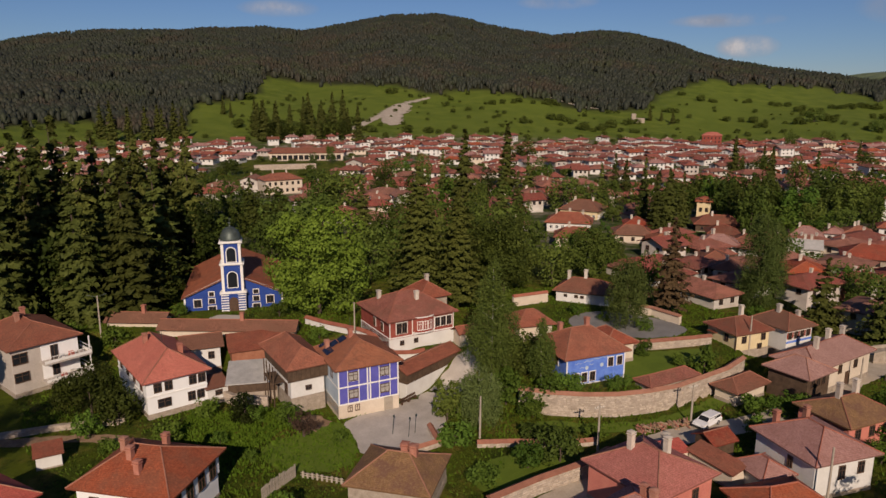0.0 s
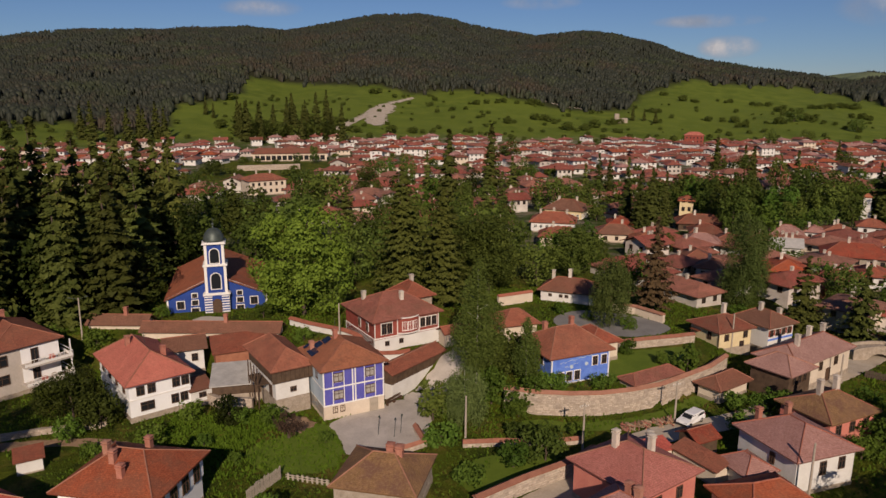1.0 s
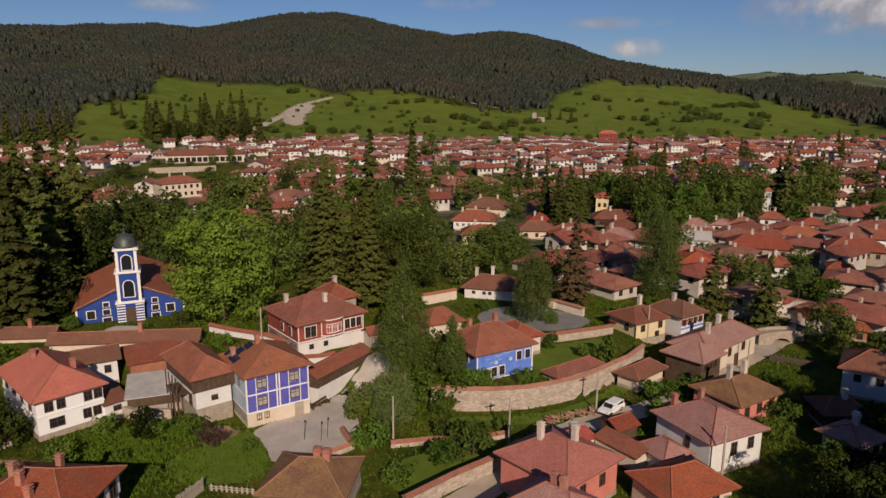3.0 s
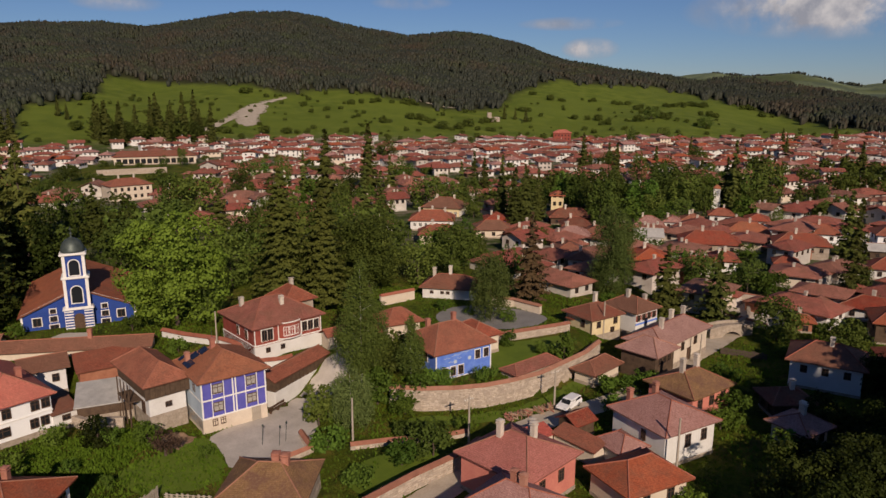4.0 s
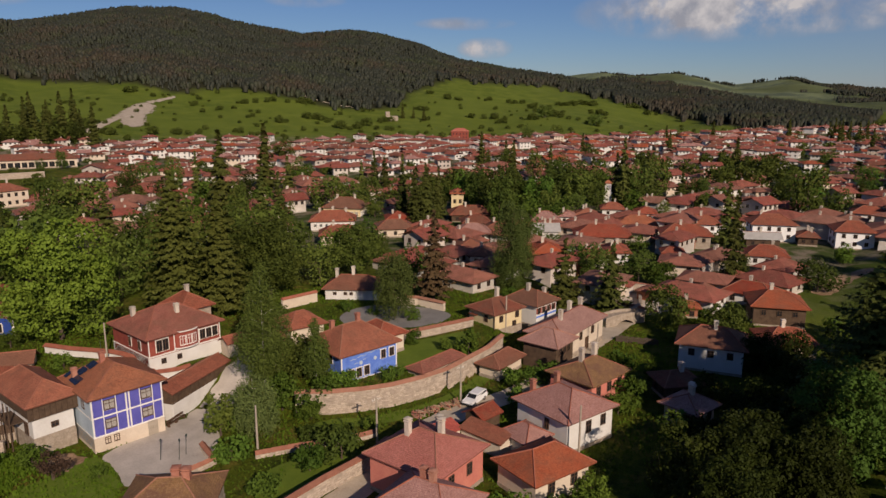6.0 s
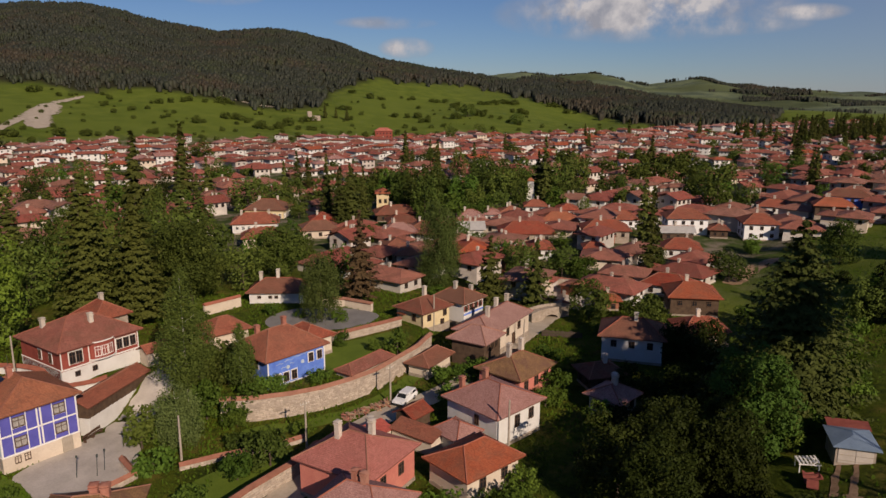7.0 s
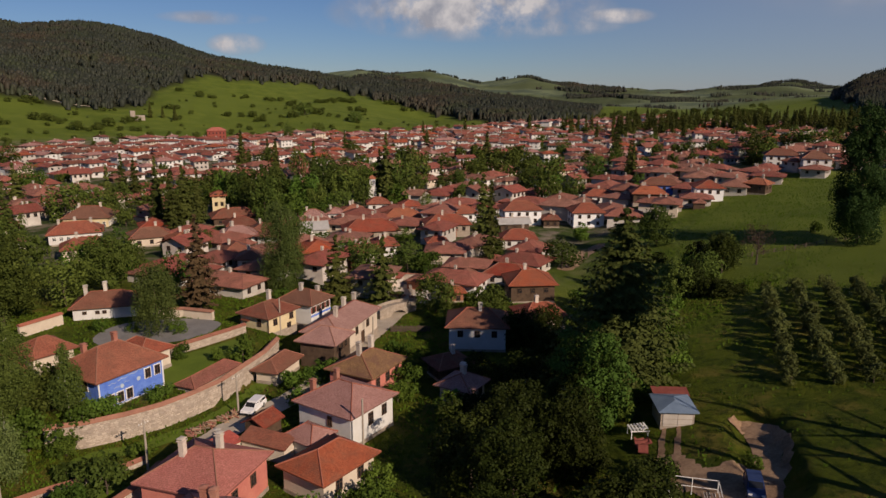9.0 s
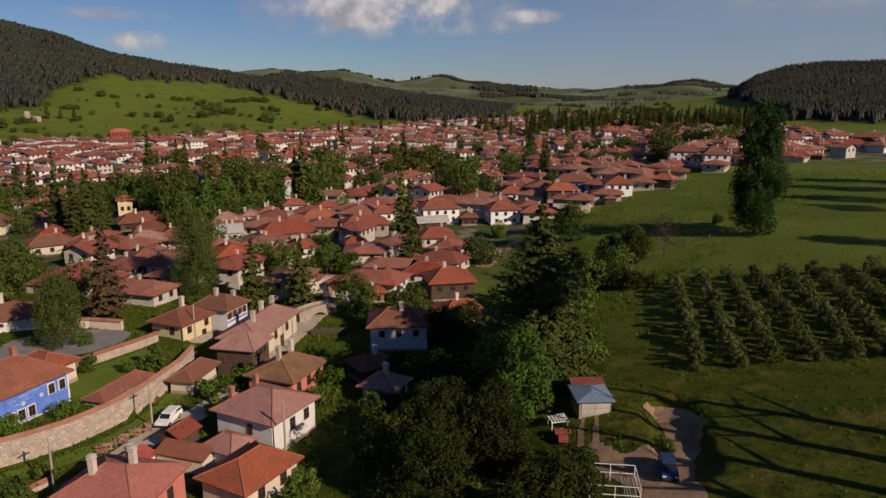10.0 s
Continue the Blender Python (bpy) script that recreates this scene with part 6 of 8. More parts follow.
def trunk_mesh(rng, height, radius, limbs, mat, reach=0.35, start=0.3):
    bm = bmesh.new()
    lean = Vector((rng.uniform(-0.03, 0.03), rng.uniform(-0.03, 0.03), 1)) * height
    pts = [lean * k / 5 + Vector((rng.uniform(-0.1, 0.1), rng.uniform(-0.1, 0.1), 0)) * radius for k in range(6)]
    pts[0] = Vector((0, 0, -0.8))
    for k in range(5):
        tube(bm, pts[k], pts[k + 1], radius * (1 - k * 0.17), radius * (1 - (k + 1) * 0.17), 7)
    for i in range(limbs):
        h = start + (0.9 - start) * i / max(1, limbs)
        a = i * 2.4 + rng.uniform(0, 1)
        p = lean * h
        q = p + Vector((math.cos(a), math.sin(a), 0.7)) * height * reach * (1.1 - h)
        tube(bm, p, q, radius * 0.45 * (1.1 - h), 0.03, 5)
    me = bpy.data.meshes.new("trunk")
    bm.to_mesh(me)
    bm.free()
    me.materials.append(mat)
    return me


def tiers(rng, h, w, levels=30, twigs=46, size=0.26, start=0.02, power=0.8, rag=0.25):
    """A conifer: tiers of sagging boughs of uneven length, each feathered with many short twigs."""
    out = []
    for i in range(levels):
        f = (i + rng.uniform(0.2, 0.8)) / levels
        full = w / 2 * (1 - f) ** power * min(1.0, 0.72 + f * 2.2) * rng.uniform(0.9, 1.06) + 0.15
        n = max(4, int(math.tau * full / 1.8))
        a = np.repeat((np.arange(n) + rng.uniform(-0.4, 0.4, n)) * math.tau / n + i * 1.3, twigs)
        length = np.repeat(full * rng.uniform(1 - 1.6 * rag, 1 + 0.5 * rag, n), twigs)
        lift = np.repeat(rng.uniform(-0.5, 0.5, n) * h / levels * 1.3, twigs)
        s = rng.uniform(0.12, 1.04, len(a))
        off = rng.normal(scale=0.15, size=len(a)) * length * np.clip(1.25 - s, 0.15, 1)
        way, side = np.stack([np.cos(a), np.sin(a), 0 * a], 1), np.stack([-np.sin(a), np.cos(a), 0 * a], 1)
        z = h * (start + (0.98 - start) * f) + lift - 0.30 * length * s ** 1.3 + 0.16 * length * s ** 4 - 0.4 * np.abs(off) + rng.normal(scale=0.08, size=len(a))
        p = way * (length * s)[:, None] + side * off[:, None] + np.array([0, 0, 1.0]) * z[:, None]
        out.append(blades(rng, p, way * 0.7 + side * (np.sign(off) * 0.3)[:, None] + np.array([0, 0, 1.0]), size, 0.35, 1.4))
    return np.concatenate(out)


def leafy(rng, count, h0, h1, half_w, shape, lobes, radius=0.3, subs=8, tall=0.85, fill=0.74):
    """Leaf places and outward ways of a crown built of lobes, each a cluster of smaller rounded clumps."""
    f = rng.random(lobes * 8)
    f = f[rng.random(len(f)) < np.clip(shape(f) + 0.08, 0, 1)][:lobes]
    n = len(f)
    a = np.arange(n) * 2.39996 + rng.uniform(-0.4, 0.4, n)
    k = shape(f) * half_w * fill * rng.uniform(0.62, 1.08, n)
    mid = np.array([0, 0, h0 + (h1 - h0) * 0.42])
    c = np.stack([np.cos(a) * k, np.sin(a) * k, h0 + (h1 - h0) * (0.06 + 0.86 * f)], 1)
    big = radius * half_w * rng.uniform(0.7, 1.25, n) * (0.5 + 0.5 * shape(f))
    c, big = np.repeat(c, subs, 0), np.repeat(big, subs)
    d = unit(rng.normal(size=c.shape) + 0.7 * unit(c - mid))
    q = c + d * big[:, None] * np.array([0.8, 0.8, 0.8 * tall])
    r = big * rng.uniform(0.36, 0.66, len(q))
    who = rng.choice(len(q), count, p=r ** 2 / (r ** 2).sum())
    d = unit(rng.normal(size=(count, 3)) + 0.55 * unit(q[who] - mid) + np.array([0, 0, 0.25]))
    depth = rng.uniform(0.72, 1.06, count) + (rng.random(count) < 0.06) * rng.uniform(0, 0.35, count)
    p = q[who] + d * (r[who] * depth)[:, None] * np.array([1, 1, tall])
    p[:, :2] *= half_w / np.percentile(np.hypot(p[:, 0], p[:, 1]), 98)
    lo, hi = np.percentile(p[:, 2], (0.5, 99.6))
    p[:, 2] = h0 + (p[:, 2] - lo) * (h1 - h0) / (hi - lo)
    core = rng.random(count) < 0.2                       # leaves deeper in the crown close the view through it
    p[core] = mid + (p[core] - mid) * rng.uniform(0.55, 0.85, (int(core.sum()), 1))
    return p, d


def round_shape(low=0.0, power=0.5):
    return lambda f: np.clip(1 - np.abs(2 * (low + (1 - low) * f) - 1) ** 2.3, 0, 1) ** power


CROWN = {  # share of the height below the crown, number of lobes, their size, their tallness
    "linden": (0.06, 46, 0.36, 0.8), "maple": (0.03, 34, 0.38, 0.8), "olive": (0.03, 26, 0.44, 0.9), "bush": (-0.06, 12, 0.6, 0.9), "orchard": (0.06, 10, 0.6, 0.9), "broad": (0.06, 26, 0.46, 0.95), "fresh": (0.06, 26, 0.44, 0.85), "pine": (0.55, 22, 0.44, 0.8), "highpine": (0.83, 16, 0.44, 0.7),
}


def make_tree(kind, h, w, seed, detail=1.0, leaf=0.19):
    """Meshes of a trunk and a crown of that height and spread."""
    rng = np.random.default_rng(seed)
    py = random.Random(seed)
    mat = LEAF[{"pine": "olive", "highpine": "olive"}.get(kind, kind)]
    if kind == "darkspruce":
        return trunk_mesh(py, h * 0.95, 0.35, 0, BARK), quads_mesh("crown", tiers(rng, h, w, 34, 46, 0.25, 0.02, 0.85, 0.35), mat)
    if kind == "olivespruce":
        return trunk_mesh(py, h * 0.95, 0.011 * h + 0.05, 0, BARK), quads_mesh("crown", tiers(rng, h, w, 30, 44, 0.25, 0.1, 0.62, 0.42), mat)
    if kind in ("spruce", "larch"):
        return trunk_mesh(py, h * 0.95, 0.011 * h + 0.05, 0, BARK), quads_mesh("crown", tiers(rng, h, w, int(h * (0.7 + 0.35 * detail)), int(30 * detail ** 0.5), 0.27 / detail ** 0.5, 0.1 if kind == "larch" else 0.02, 0.8, 0.3), mat)
    area = math.pi * w * h * 0.75
    if kind in ("birch", "weeping", "birchbush", "olive", "maple"):
        leaf *= 0.74
    count = int(min(30000, detail * area * 1.05 / (leaf * leaf * 1.5)))
    if kind in ("birch", "weeping", "birchbush"):
        shape = round_shape(0.25, 0.5)
        if kind == "birch":
            shape = lambda f: np.clip(f / 0.2, 0.3, 1) ** 0.6 * np.clip(1.02 - f, 0, 1) ** 0.75
        p, n = leafy(rng, int(count * 1.5), h * (0.14 if kind == "birch" else 0.03), h, w / 2, shape, int(60 + 2.5 * h), 0.34 if kind == "birch" else 0.38, 7, 1.5)
        hang = blades(rng, p, n, leaf * (1.05 if kind == "weeping" else 0.85), 0.3, 0.9)
        drops = rng.random(len(p)) < 0.2
        strands = [blades(rng, p[drops] + [0, 0, -0.3 * (k + 1)] + rng.normal(scale=0.06, size=(drops.sum(), 3)), n[drops], leaf * 0.55, 0.7, 0.9) for k in range(3)]
        return trunk_mesh(py, h * 0.97, 0.006 * h + 0.04, 9 if kind == "birch" else 6, BARK if kind == "weeping" else BIRCH_BARK, 0.2), quads_mesh("crown", np.concatenate([hang] + strands), mat)
    if kind == "poplar":
        shape = lambda f: np.clip(f / 0.12, 0.6, 1) ** 0.6 * np.clip(1.0 - f ** 2.2, 0, 1) ** 0.6
        p, n = leafy(rng, int(count * 2.3), h * 0.01, h, w / 2, shape, 60, 0.46, 8, 1.3)
        return trunk_mesh(py, h * 0.95, 0.5, 6, BARK, 0.15), quads_mesh("crown", blades(rng, p, n, leaf, 0.25), mat)
    if kind == "bare":
        p, n = leafy(rng, 1500, h * 0.3, h, w / 2, round_shape(), 14, 0.4)
        return trunk_mesh(py, h * 0.8, 0.22, 22, BARK, 0.5, 0.35), quads_mesh("crown", blades(rng, p, n, 0.09, 1.0, 1.6), mat)
    low, lobes, size, tall = CROWN[kind]
    p, n = leafy(rng, count, h * low, h * 0.97, w / 2, round_shape(0.3 if kind in ("bush", "orchard") else 0.14, 0.5), lobes, size, 9, tall)
    quads = [blades(rng, p, n, leaf * (1.35 if kind in ("linden", "maple") else 1.12), 0.2)]
    if kind in ("broad", "fresh", "bush", "olive"):          # loose sprays beyond the clumps
        tufts = rng.choice(len(p), int(len(p) * 0.05))
        tuft = p[tufts] + n[tufts] * rng.uniform(0.1, 0.6, (len(tufts), 1)) * min(1.0, w / 8)
        quads.append(blades(rng, tuft, n[tufts], leaf * 0.9))
    return trunk_mesh(py, h * 0.5, 0.018 * h + 0.06, 7, BARK, 0.4), quads_mesh("crown", np.concatenate(quads), mat)


TREE_WORDS = {
    "highpine": ("unseen pine added to cast shade, small flat crown", "pine"),
    "pine": ("unseen pine added to cast shade, high bare trunk", "pine"),
    "birchbush": ("thicket of young birches with thin pale stems", "birch"),
    "olivespruce": ("tall olive-green spruce with broad drooping boughs", "spruce"),
    "darkspruce": ("huge dark spruce at the edge of the gully", "spruce"),
    "linden": ("old broad linden tree in full bright leaf", "tree"), "spruce": ("tall dark green spruce with drooping boughs", "spruce"), "broad": ("leafy dark green broadleaf tree", "tree"), "fresh": ("rounded broadleaf tree in fresh bright green leaf", "tree"),
    "birch": ("slim birch with a pale trunk and light leaves", "birch"), "weeping": ("green tree with long hanging boughs", "tree"), "larch": ("conifer with browning needles", "conifer"),
    "maple": ("dense green maple in full leaf", "tree"), "poplar": ("tall dark poplar standing in the meadow", "poplar"), "bare": ("small tree with nearly bare brown twigs", "tree"),
    "bush": ("rounded green garden bush", "bush"), "orchard": ("small grey-green orchard tree", "fruit tree"), "olive": ("unkempt broadleaf tree, its leaves darkened for shade", "tree"),
}
WOOD_NAME = {"olivespruce": "spruce_tree", "darkspruce": "spruce_tree", "spruce": "spruce_tree", "birch": "birch_tree", "birchbush": "birch_tree", "pine": "pine_tree", "highpine": "pine_tree", "weeping": "weeping_tree", "larch": "larch_tree", "bush": "bush", "orchard": "fruit_tree", "linden": "linden_tree", "maple": "maple_tree", "poplar": "poplar_tree"}


def plant(kind, x, y, meshes, turn=0.0, scale=(1, 1, 1), z=None, group=""):
    ob = empty(WOOD_NAME.get(kind, "tree"), x, y, ground_z(x, y) if z is None else z, turn)
    ob.scale = scale
    for nm, me in zip(("trunk", "crown"), meshes):
        part_mesh(nm, me, ob)
    return tagged(ob, *TREE_WORDS[kind], group)


CHURCH_TREES = [  # round the church and the birch court
    ("linden", -23.3, 127.5, 21.0, 19.5), ("olivespruce", -4.9, 138.3, 27.5, 14.5), ("olivespruce", 3.2, 134.4, 24.3, 12.5), ("broad", 12.7, 144.1, 17.6, 13.3),
    ("birch", 7.4, 101.0, 19.4, 8.8), ("birch", 14.4, 96.5, 10.2, 4.6), ("fresh", 9.3, 96.6, 6.2, 4.8), ("fresh", 15.4, 94.6, 3.0, 4.6), ("broad", 0.6, 91.6, 6.2, 4.4), ("birchbush", 5.0, 89.9, 8.4, 6.6), ("weeping", 33.4, 122.5, 12.7, 8.0),
    ("broad", 33.7, 158.5, 12.2, 15.0), ("larch", 44.1, 131.4, 18.6, 9.5), ("bush", 40.0, 101.4, 4.6, 4.6), ("broad", 13.4, 148.9, 16.2, 17.4),
    ("olive", -49.4, 91.8, 8.3, 9.4), ("bare", -18.6, 86.5, 3.2, 4.0), ("olive", -27.5, 90.5, 4.6, 4.6), ("broad", -44.6, 89.6, 6.2, 6.2), ("broad", 12.0, 101.5, 7.0, 5.6), ("weeping", -18.5, 130.0, 9.0, 6.0),
]
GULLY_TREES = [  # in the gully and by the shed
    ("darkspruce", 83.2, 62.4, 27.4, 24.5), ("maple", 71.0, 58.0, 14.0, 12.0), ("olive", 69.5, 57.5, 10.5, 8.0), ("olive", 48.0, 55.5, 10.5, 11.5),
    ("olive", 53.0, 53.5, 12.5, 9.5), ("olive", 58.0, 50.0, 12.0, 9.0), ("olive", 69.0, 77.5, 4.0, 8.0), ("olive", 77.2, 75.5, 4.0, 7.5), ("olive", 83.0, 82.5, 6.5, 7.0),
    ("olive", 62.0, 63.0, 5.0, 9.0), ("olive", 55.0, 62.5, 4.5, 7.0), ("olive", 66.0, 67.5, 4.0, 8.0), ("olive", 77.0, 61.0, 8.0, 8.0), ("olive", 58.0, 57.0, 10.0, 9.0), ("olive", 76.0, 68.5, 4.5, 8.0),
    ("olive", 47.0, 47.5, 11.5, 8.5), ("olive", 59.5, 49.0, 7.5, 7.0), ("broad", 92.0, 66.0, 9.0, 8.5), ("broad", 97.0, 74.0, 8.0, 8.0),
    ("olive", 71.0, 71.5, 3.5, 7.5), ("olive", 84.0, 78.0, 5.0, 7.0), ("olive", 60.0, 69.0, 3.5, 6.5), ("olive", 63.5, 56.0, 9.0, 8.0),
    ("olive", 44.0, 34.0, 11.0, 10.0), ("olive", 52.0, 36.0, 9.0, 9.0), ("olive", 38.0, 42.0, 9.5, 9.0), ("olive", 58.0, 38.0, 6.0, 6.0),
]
SLOPE_TREES = [  # of the eastern gardens and the meadow
    ("weeping", 64.9, 138.4, 18.8, 10.5), ("spruce", 72.0, 127.8, 14.5, 9.8), ("spruce", 78.5, 119.8, 14.8, 9.6), ("broad", 83.6, 108.2, 8.6, 9.2),
    ("spruce", 118.8, 130.7, 23.0, 8.0), ("broad", 89.5, 98.8, 7.3, 8.9), ("poplar", 170.7, 64.5, 30.6, 14.0), ("bare", 145.1, 74.2, 9.2, 7.4),
    ("broad", 156.0, 107.1, 11.0, 9.5), ("broad", 140.0, 78.4, 8.2, 7.1), ("broad", 129.4, 76.8, 7.0, 7.5), ("bush", 178.0, 77.0, 3.0, 3.2),
    ("broad", 118.8, 76.1, 8.6, 7.2), ("spruce", 128.0, 90.0, 9.0, 5.0), ("broad", 108.0, 84.0, 8.0, 8.0), ("broad", 88.0, 140.0, 10.0, 9.0),
]
GARDEN_TREES = [  # shrubs of the sloping garden and the forecourt edge
    ("broad", 14.6, 79.9, 4.9, 6.4), ("fresh", 10.4, 78.4, 3.6, 4.2), ("fresh", 4.6, 74.9, 2.1, 4.2), ("fresh", 1.6, 84.4, 2.8, 5.2), ("fresh", 17.3, 95.5, 2.6, 3.8), ("broad", 11.6, 85.9, 2.4, 3.4), ("fresh", 12.4, 93.4, 4.4, 4.6), ("olive", 83.4, 84.6, 7.2, 7.5), ("olive", 90.2, 83.6, 6.8, 7.0), ("fresh", 101.4, 134.2, 6.0, 7.5),
]
UNSEEN_SHADE_TREES = [  # tall unseen trees added to the south to shade the gully and meadow
    ("olive", 40.0, -4.0, 22.0, 12.0), ("olive", 46.0, 0.0, 22.0, 10.0), ("pine", 66.0, 6.0, 42.0, 10.0), ("highpine", 72.5, 8.0, 38.0, 9.0), ("highpine", 78.5, 8.0, 39.0, 9.0), ("highpine", 84.5, 8.0, 39.0, 9.0),
    ("pine", -68.5, 90.5, 12.5, 7.5), ("olive", -57.0, 55.0, 24.0, 13.0), ("olive", -70.0, 58.0, 25.0, 14.0),
    ("broad", 245.0, 40.0, 22.0, 11.0), ("broad", 225.0, 37.0, 20.0, 11.0), ("broad", 263.0, 42.0, 23.0, 12.0), ("broad", 212.0, 33.0, 17.0, 10.0), ("broad", 172.0, 22.0, 15.0, 10.0),
]
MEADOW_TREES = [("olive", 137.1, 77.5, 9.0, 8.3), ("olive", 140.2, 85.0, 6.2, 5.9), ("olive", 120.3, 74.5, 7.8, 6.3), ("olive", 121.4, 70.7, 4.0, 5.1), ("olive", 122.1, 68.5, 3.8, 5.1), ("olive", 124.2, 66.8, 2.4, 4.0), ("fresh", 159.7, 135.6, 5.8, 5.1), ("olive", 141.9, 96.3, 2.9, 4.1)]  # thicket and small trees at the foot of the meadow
NEAR_TREES = MEADOW_TREES + UNSEEN_SHADE_TREES + CHURCH_TREES + GULLY_TREES + SLOPE_TREES + GARDEN_TREES
for n, (kind, x, y, h, w) in enumerate(NEAR_TREES):
    plant(kind, x, y, make_tree(kind, h, w, 100 + n))

# Garden bushes and scrub of the near slopes.
WEST_BUSHES = [
    (-47, 86, 1.2), (-70, 88, 1.4), (-36, 84, 1.1), (-42, 82, 1.0), (-17, 66, 1.3),
    (-20, 64, 1.2), (-23, 66, 1.0), (-64, 116, 1.0), (-56, 114, 1.2), (-21, 113.5, 1.0), (-30.5, 125.5, 0.9), (-49, 125, 0.9), (-33, 92, 1.0), (-26, 91, 0.9),
    (-21.5, 90.5, 1.0), (-29, 84, 0.6), (-13.5, 85, 0.7), (-24, 80, 0.6),
]
COURT_BUSHES = [
    (20, 86, 0.7), (26.6, 96.4, 0.7), (24.4, 95.2, 0.9),  (18.5, 95.2, 1.0),   (37.0, 103.5, 0.8), (42.0, 85.5, 0.9),
    (26, 130, 0.8), (30, 126, 0.7), (36, 120.5, 0.9), (2.0, 92.5, 1.0), (12.8, 92.4, 0.9), (15.5, 99.5, 1.3),
]
EAST_BUSHES = [
    (44.0, 92.5, 1.0), (47.5, 92.0, 1.3), (50.5, 93.2, 1.2), (46, 84, 1.2), (48, 81, 1.0), (50, 79.5, 1.3), (54, 79, 1.2), (58, 82, 1.3), (60, 88, 1.2),
    (63, 92, 1.2), (33.5, 57.5, 1.5), (37.5, 58.5, 1.3), (29.0, 60.5, 1.2), (39.5, 62.0, 1.1), (57, 71, 1.2), (61, 73, 1.3), (66, 111, 1.0), (70, 113, 0.9),
    (73.0, 53.5, 1.0), (78.5, 56.5, 1.2), (80.0, 52.5, 0.7),  (63.5, 40.0, 0.8), (88, 56, 1.3), (95, 60, 1.0), (72.5, 35.0, 0.6), (101, 68, 1.2),
    (110, 72, 1.4), (116, 84, 1.3), (122, 92, 1.2), (112, 96, 1.1), (127, 98, 1.2), (135, 84, 1.3), (142, 84, 1.0),
]
NEAR_BUSHES = WEST_BUSHES + COURT_BUSHES + EAST_BUSHES
STOCK = {
    "spruce": [make_tree("spruce", 22, 10, 500 + k, 0.5) for k in range(4)],
    "broad": [make_tree("broad", 11, 10, 520 + k, 0.6, 0.28) for k in range(5)],
    "fresh": [make_tree("fresh", 11, 10, 530 + k, 0.6, 0.26) for k in range(4)],
    "olive": [make_tree("olive", 11, 10, 535 + k, 0.6, 0.28) for k in range(3)],
    "bush": [make_tree("bush", 2.6, 3.6, 540 + k, 0.9, 0.12) for k in range(4)],
    "orchard": [make_tree("orchard", 3.0, 3.0, 560 + k, 0.9, 0.11) for k in range(4)],
    "scrub": [make_tree("broad", 8, 12, 580 + k, 0.9, 0.66) for k in range(3)],
    "farbroad": [make_tree("broad", 11, 10, 584 + k, 0.8, 0.5) for k in range(3)],
    "farfresh": [make_tree("fresh", 11, 10, 587 + k, 0.8, 0.5) for k in range(3)],
    "farspruce": [make_tree("spruce", 24, 9.5, 590 + k, 0.22) for k in range(2)],
}
STOCK_SIZE = {"spruce": (10, 22), "broad": (10, 11), "fresh": (10, 11)}
rng_town = random.Random(7)


far_trees = {}


def stock_far(stock, x, y, size):
    """A tree too far off to be told apart: goes into one mass of trees."""
    s = size * rng_town.uniform(0.85, 1.15)
    stock = {"broad": "farbroad", "fresh": "farfresh", "spruce": "farspruce"}.get(stock, stock)
    far_trees.setdefault(stock, []).append((x, y, s, rng_town.uniform(0, math.tau), rng_town.randrange(len(STOCK[stock]))))


def plant_far():
    """Joins the far trees into one object, crowns and trunks alike."""
    verts, faces, mats, kinds, at = [], [], [], [], 0
    for stock, places in far_trees.items():
        data = []
        for trunk, crown in STOCK[stock]:
            v = np.empty(len(crown.vertices) * 3, np.float32)
            crown.vertices.foreach_get("co", v)
            data.append(v.reshape(-1, 4, 3))
        for x, y, s, a, k in places:
            q = data[k]
            c, d = math.cos(a), math.sin(a)
            w = np.stack([q[..., 0] * c - q[..., 1] * d, q[..., 0] * d + q[..., 1] * c, q[..., 2]], -1) * s + [x, y, ground_z(x, y) - 0.3]
            verts.append(w.reshape(-1, 4, 3))
            mats.append(np.full(len(w), len(kinds)))
        kinds.append(STOCK[stock][0][1].materials[0])
    quads = np.concatenate(verts)
    me = quads_mesh("distant_trees", quads, kinds[0])
    for m in kinds[1:]:
        me.materials.append(m)
    me.polygons.foreach_set("material_index", np.concatenate(mats).astype(np.int32))
    tagged(new("distant_trees", me), "scattered trees and scrub between far houses and on pastures", "trees", kind="stuff")


def stock_tree(stock, x, y, size=1.0, group="trees of the town gardens", kind=None, size_of=None):
    s = size * rng_town.uniform(0.85, 1.15)
    kind = kind or {"scrub": "broad", "farspruce": "spruce"}.get(stock, stock)
    if size_of:
        wide, tall = size_of[0] / STOCK_SIZE[stock][0] * 1.1, size_of[1] / STOCK_SIZE[stock][1]
        return plant(kind, x, y, rng_town.choice(STOCK[stock]), rng_town.uniform(0, 360), (wide * rng_town.uniform(0.9, 1.1), wide, tall), group=group)
    return plant(kind, x, y, rng_town.choice(STOCK[stock]), rng_town.uniform(0, 360), (s * rng_town.uniform(0.85, 1.15), s, s * rng_town.uniform(0.88, 1.12)), group=group)


for x, y, s in NEAR_BUSHES:
    stock_tree("bush", x, y, s * 1.1, "garden bushes")
for k in range(10):                      # orchard: rows along the slope
    for i in range(16):
        x = 91.5 + 2.75 * k + i * 2.28 + rng_town.uniform(-0.25, 0.25)
        y = 40.4 - 4.15 * k + i * 1.44 + rng_town.uniform(-0.25, 0.25)
        stock_tree("orchard", x, y, 1.0, "orchard rows")


def polar(az, r):
    return -math.sin(radians(az)) * r, math.cos(radians(az)) * r


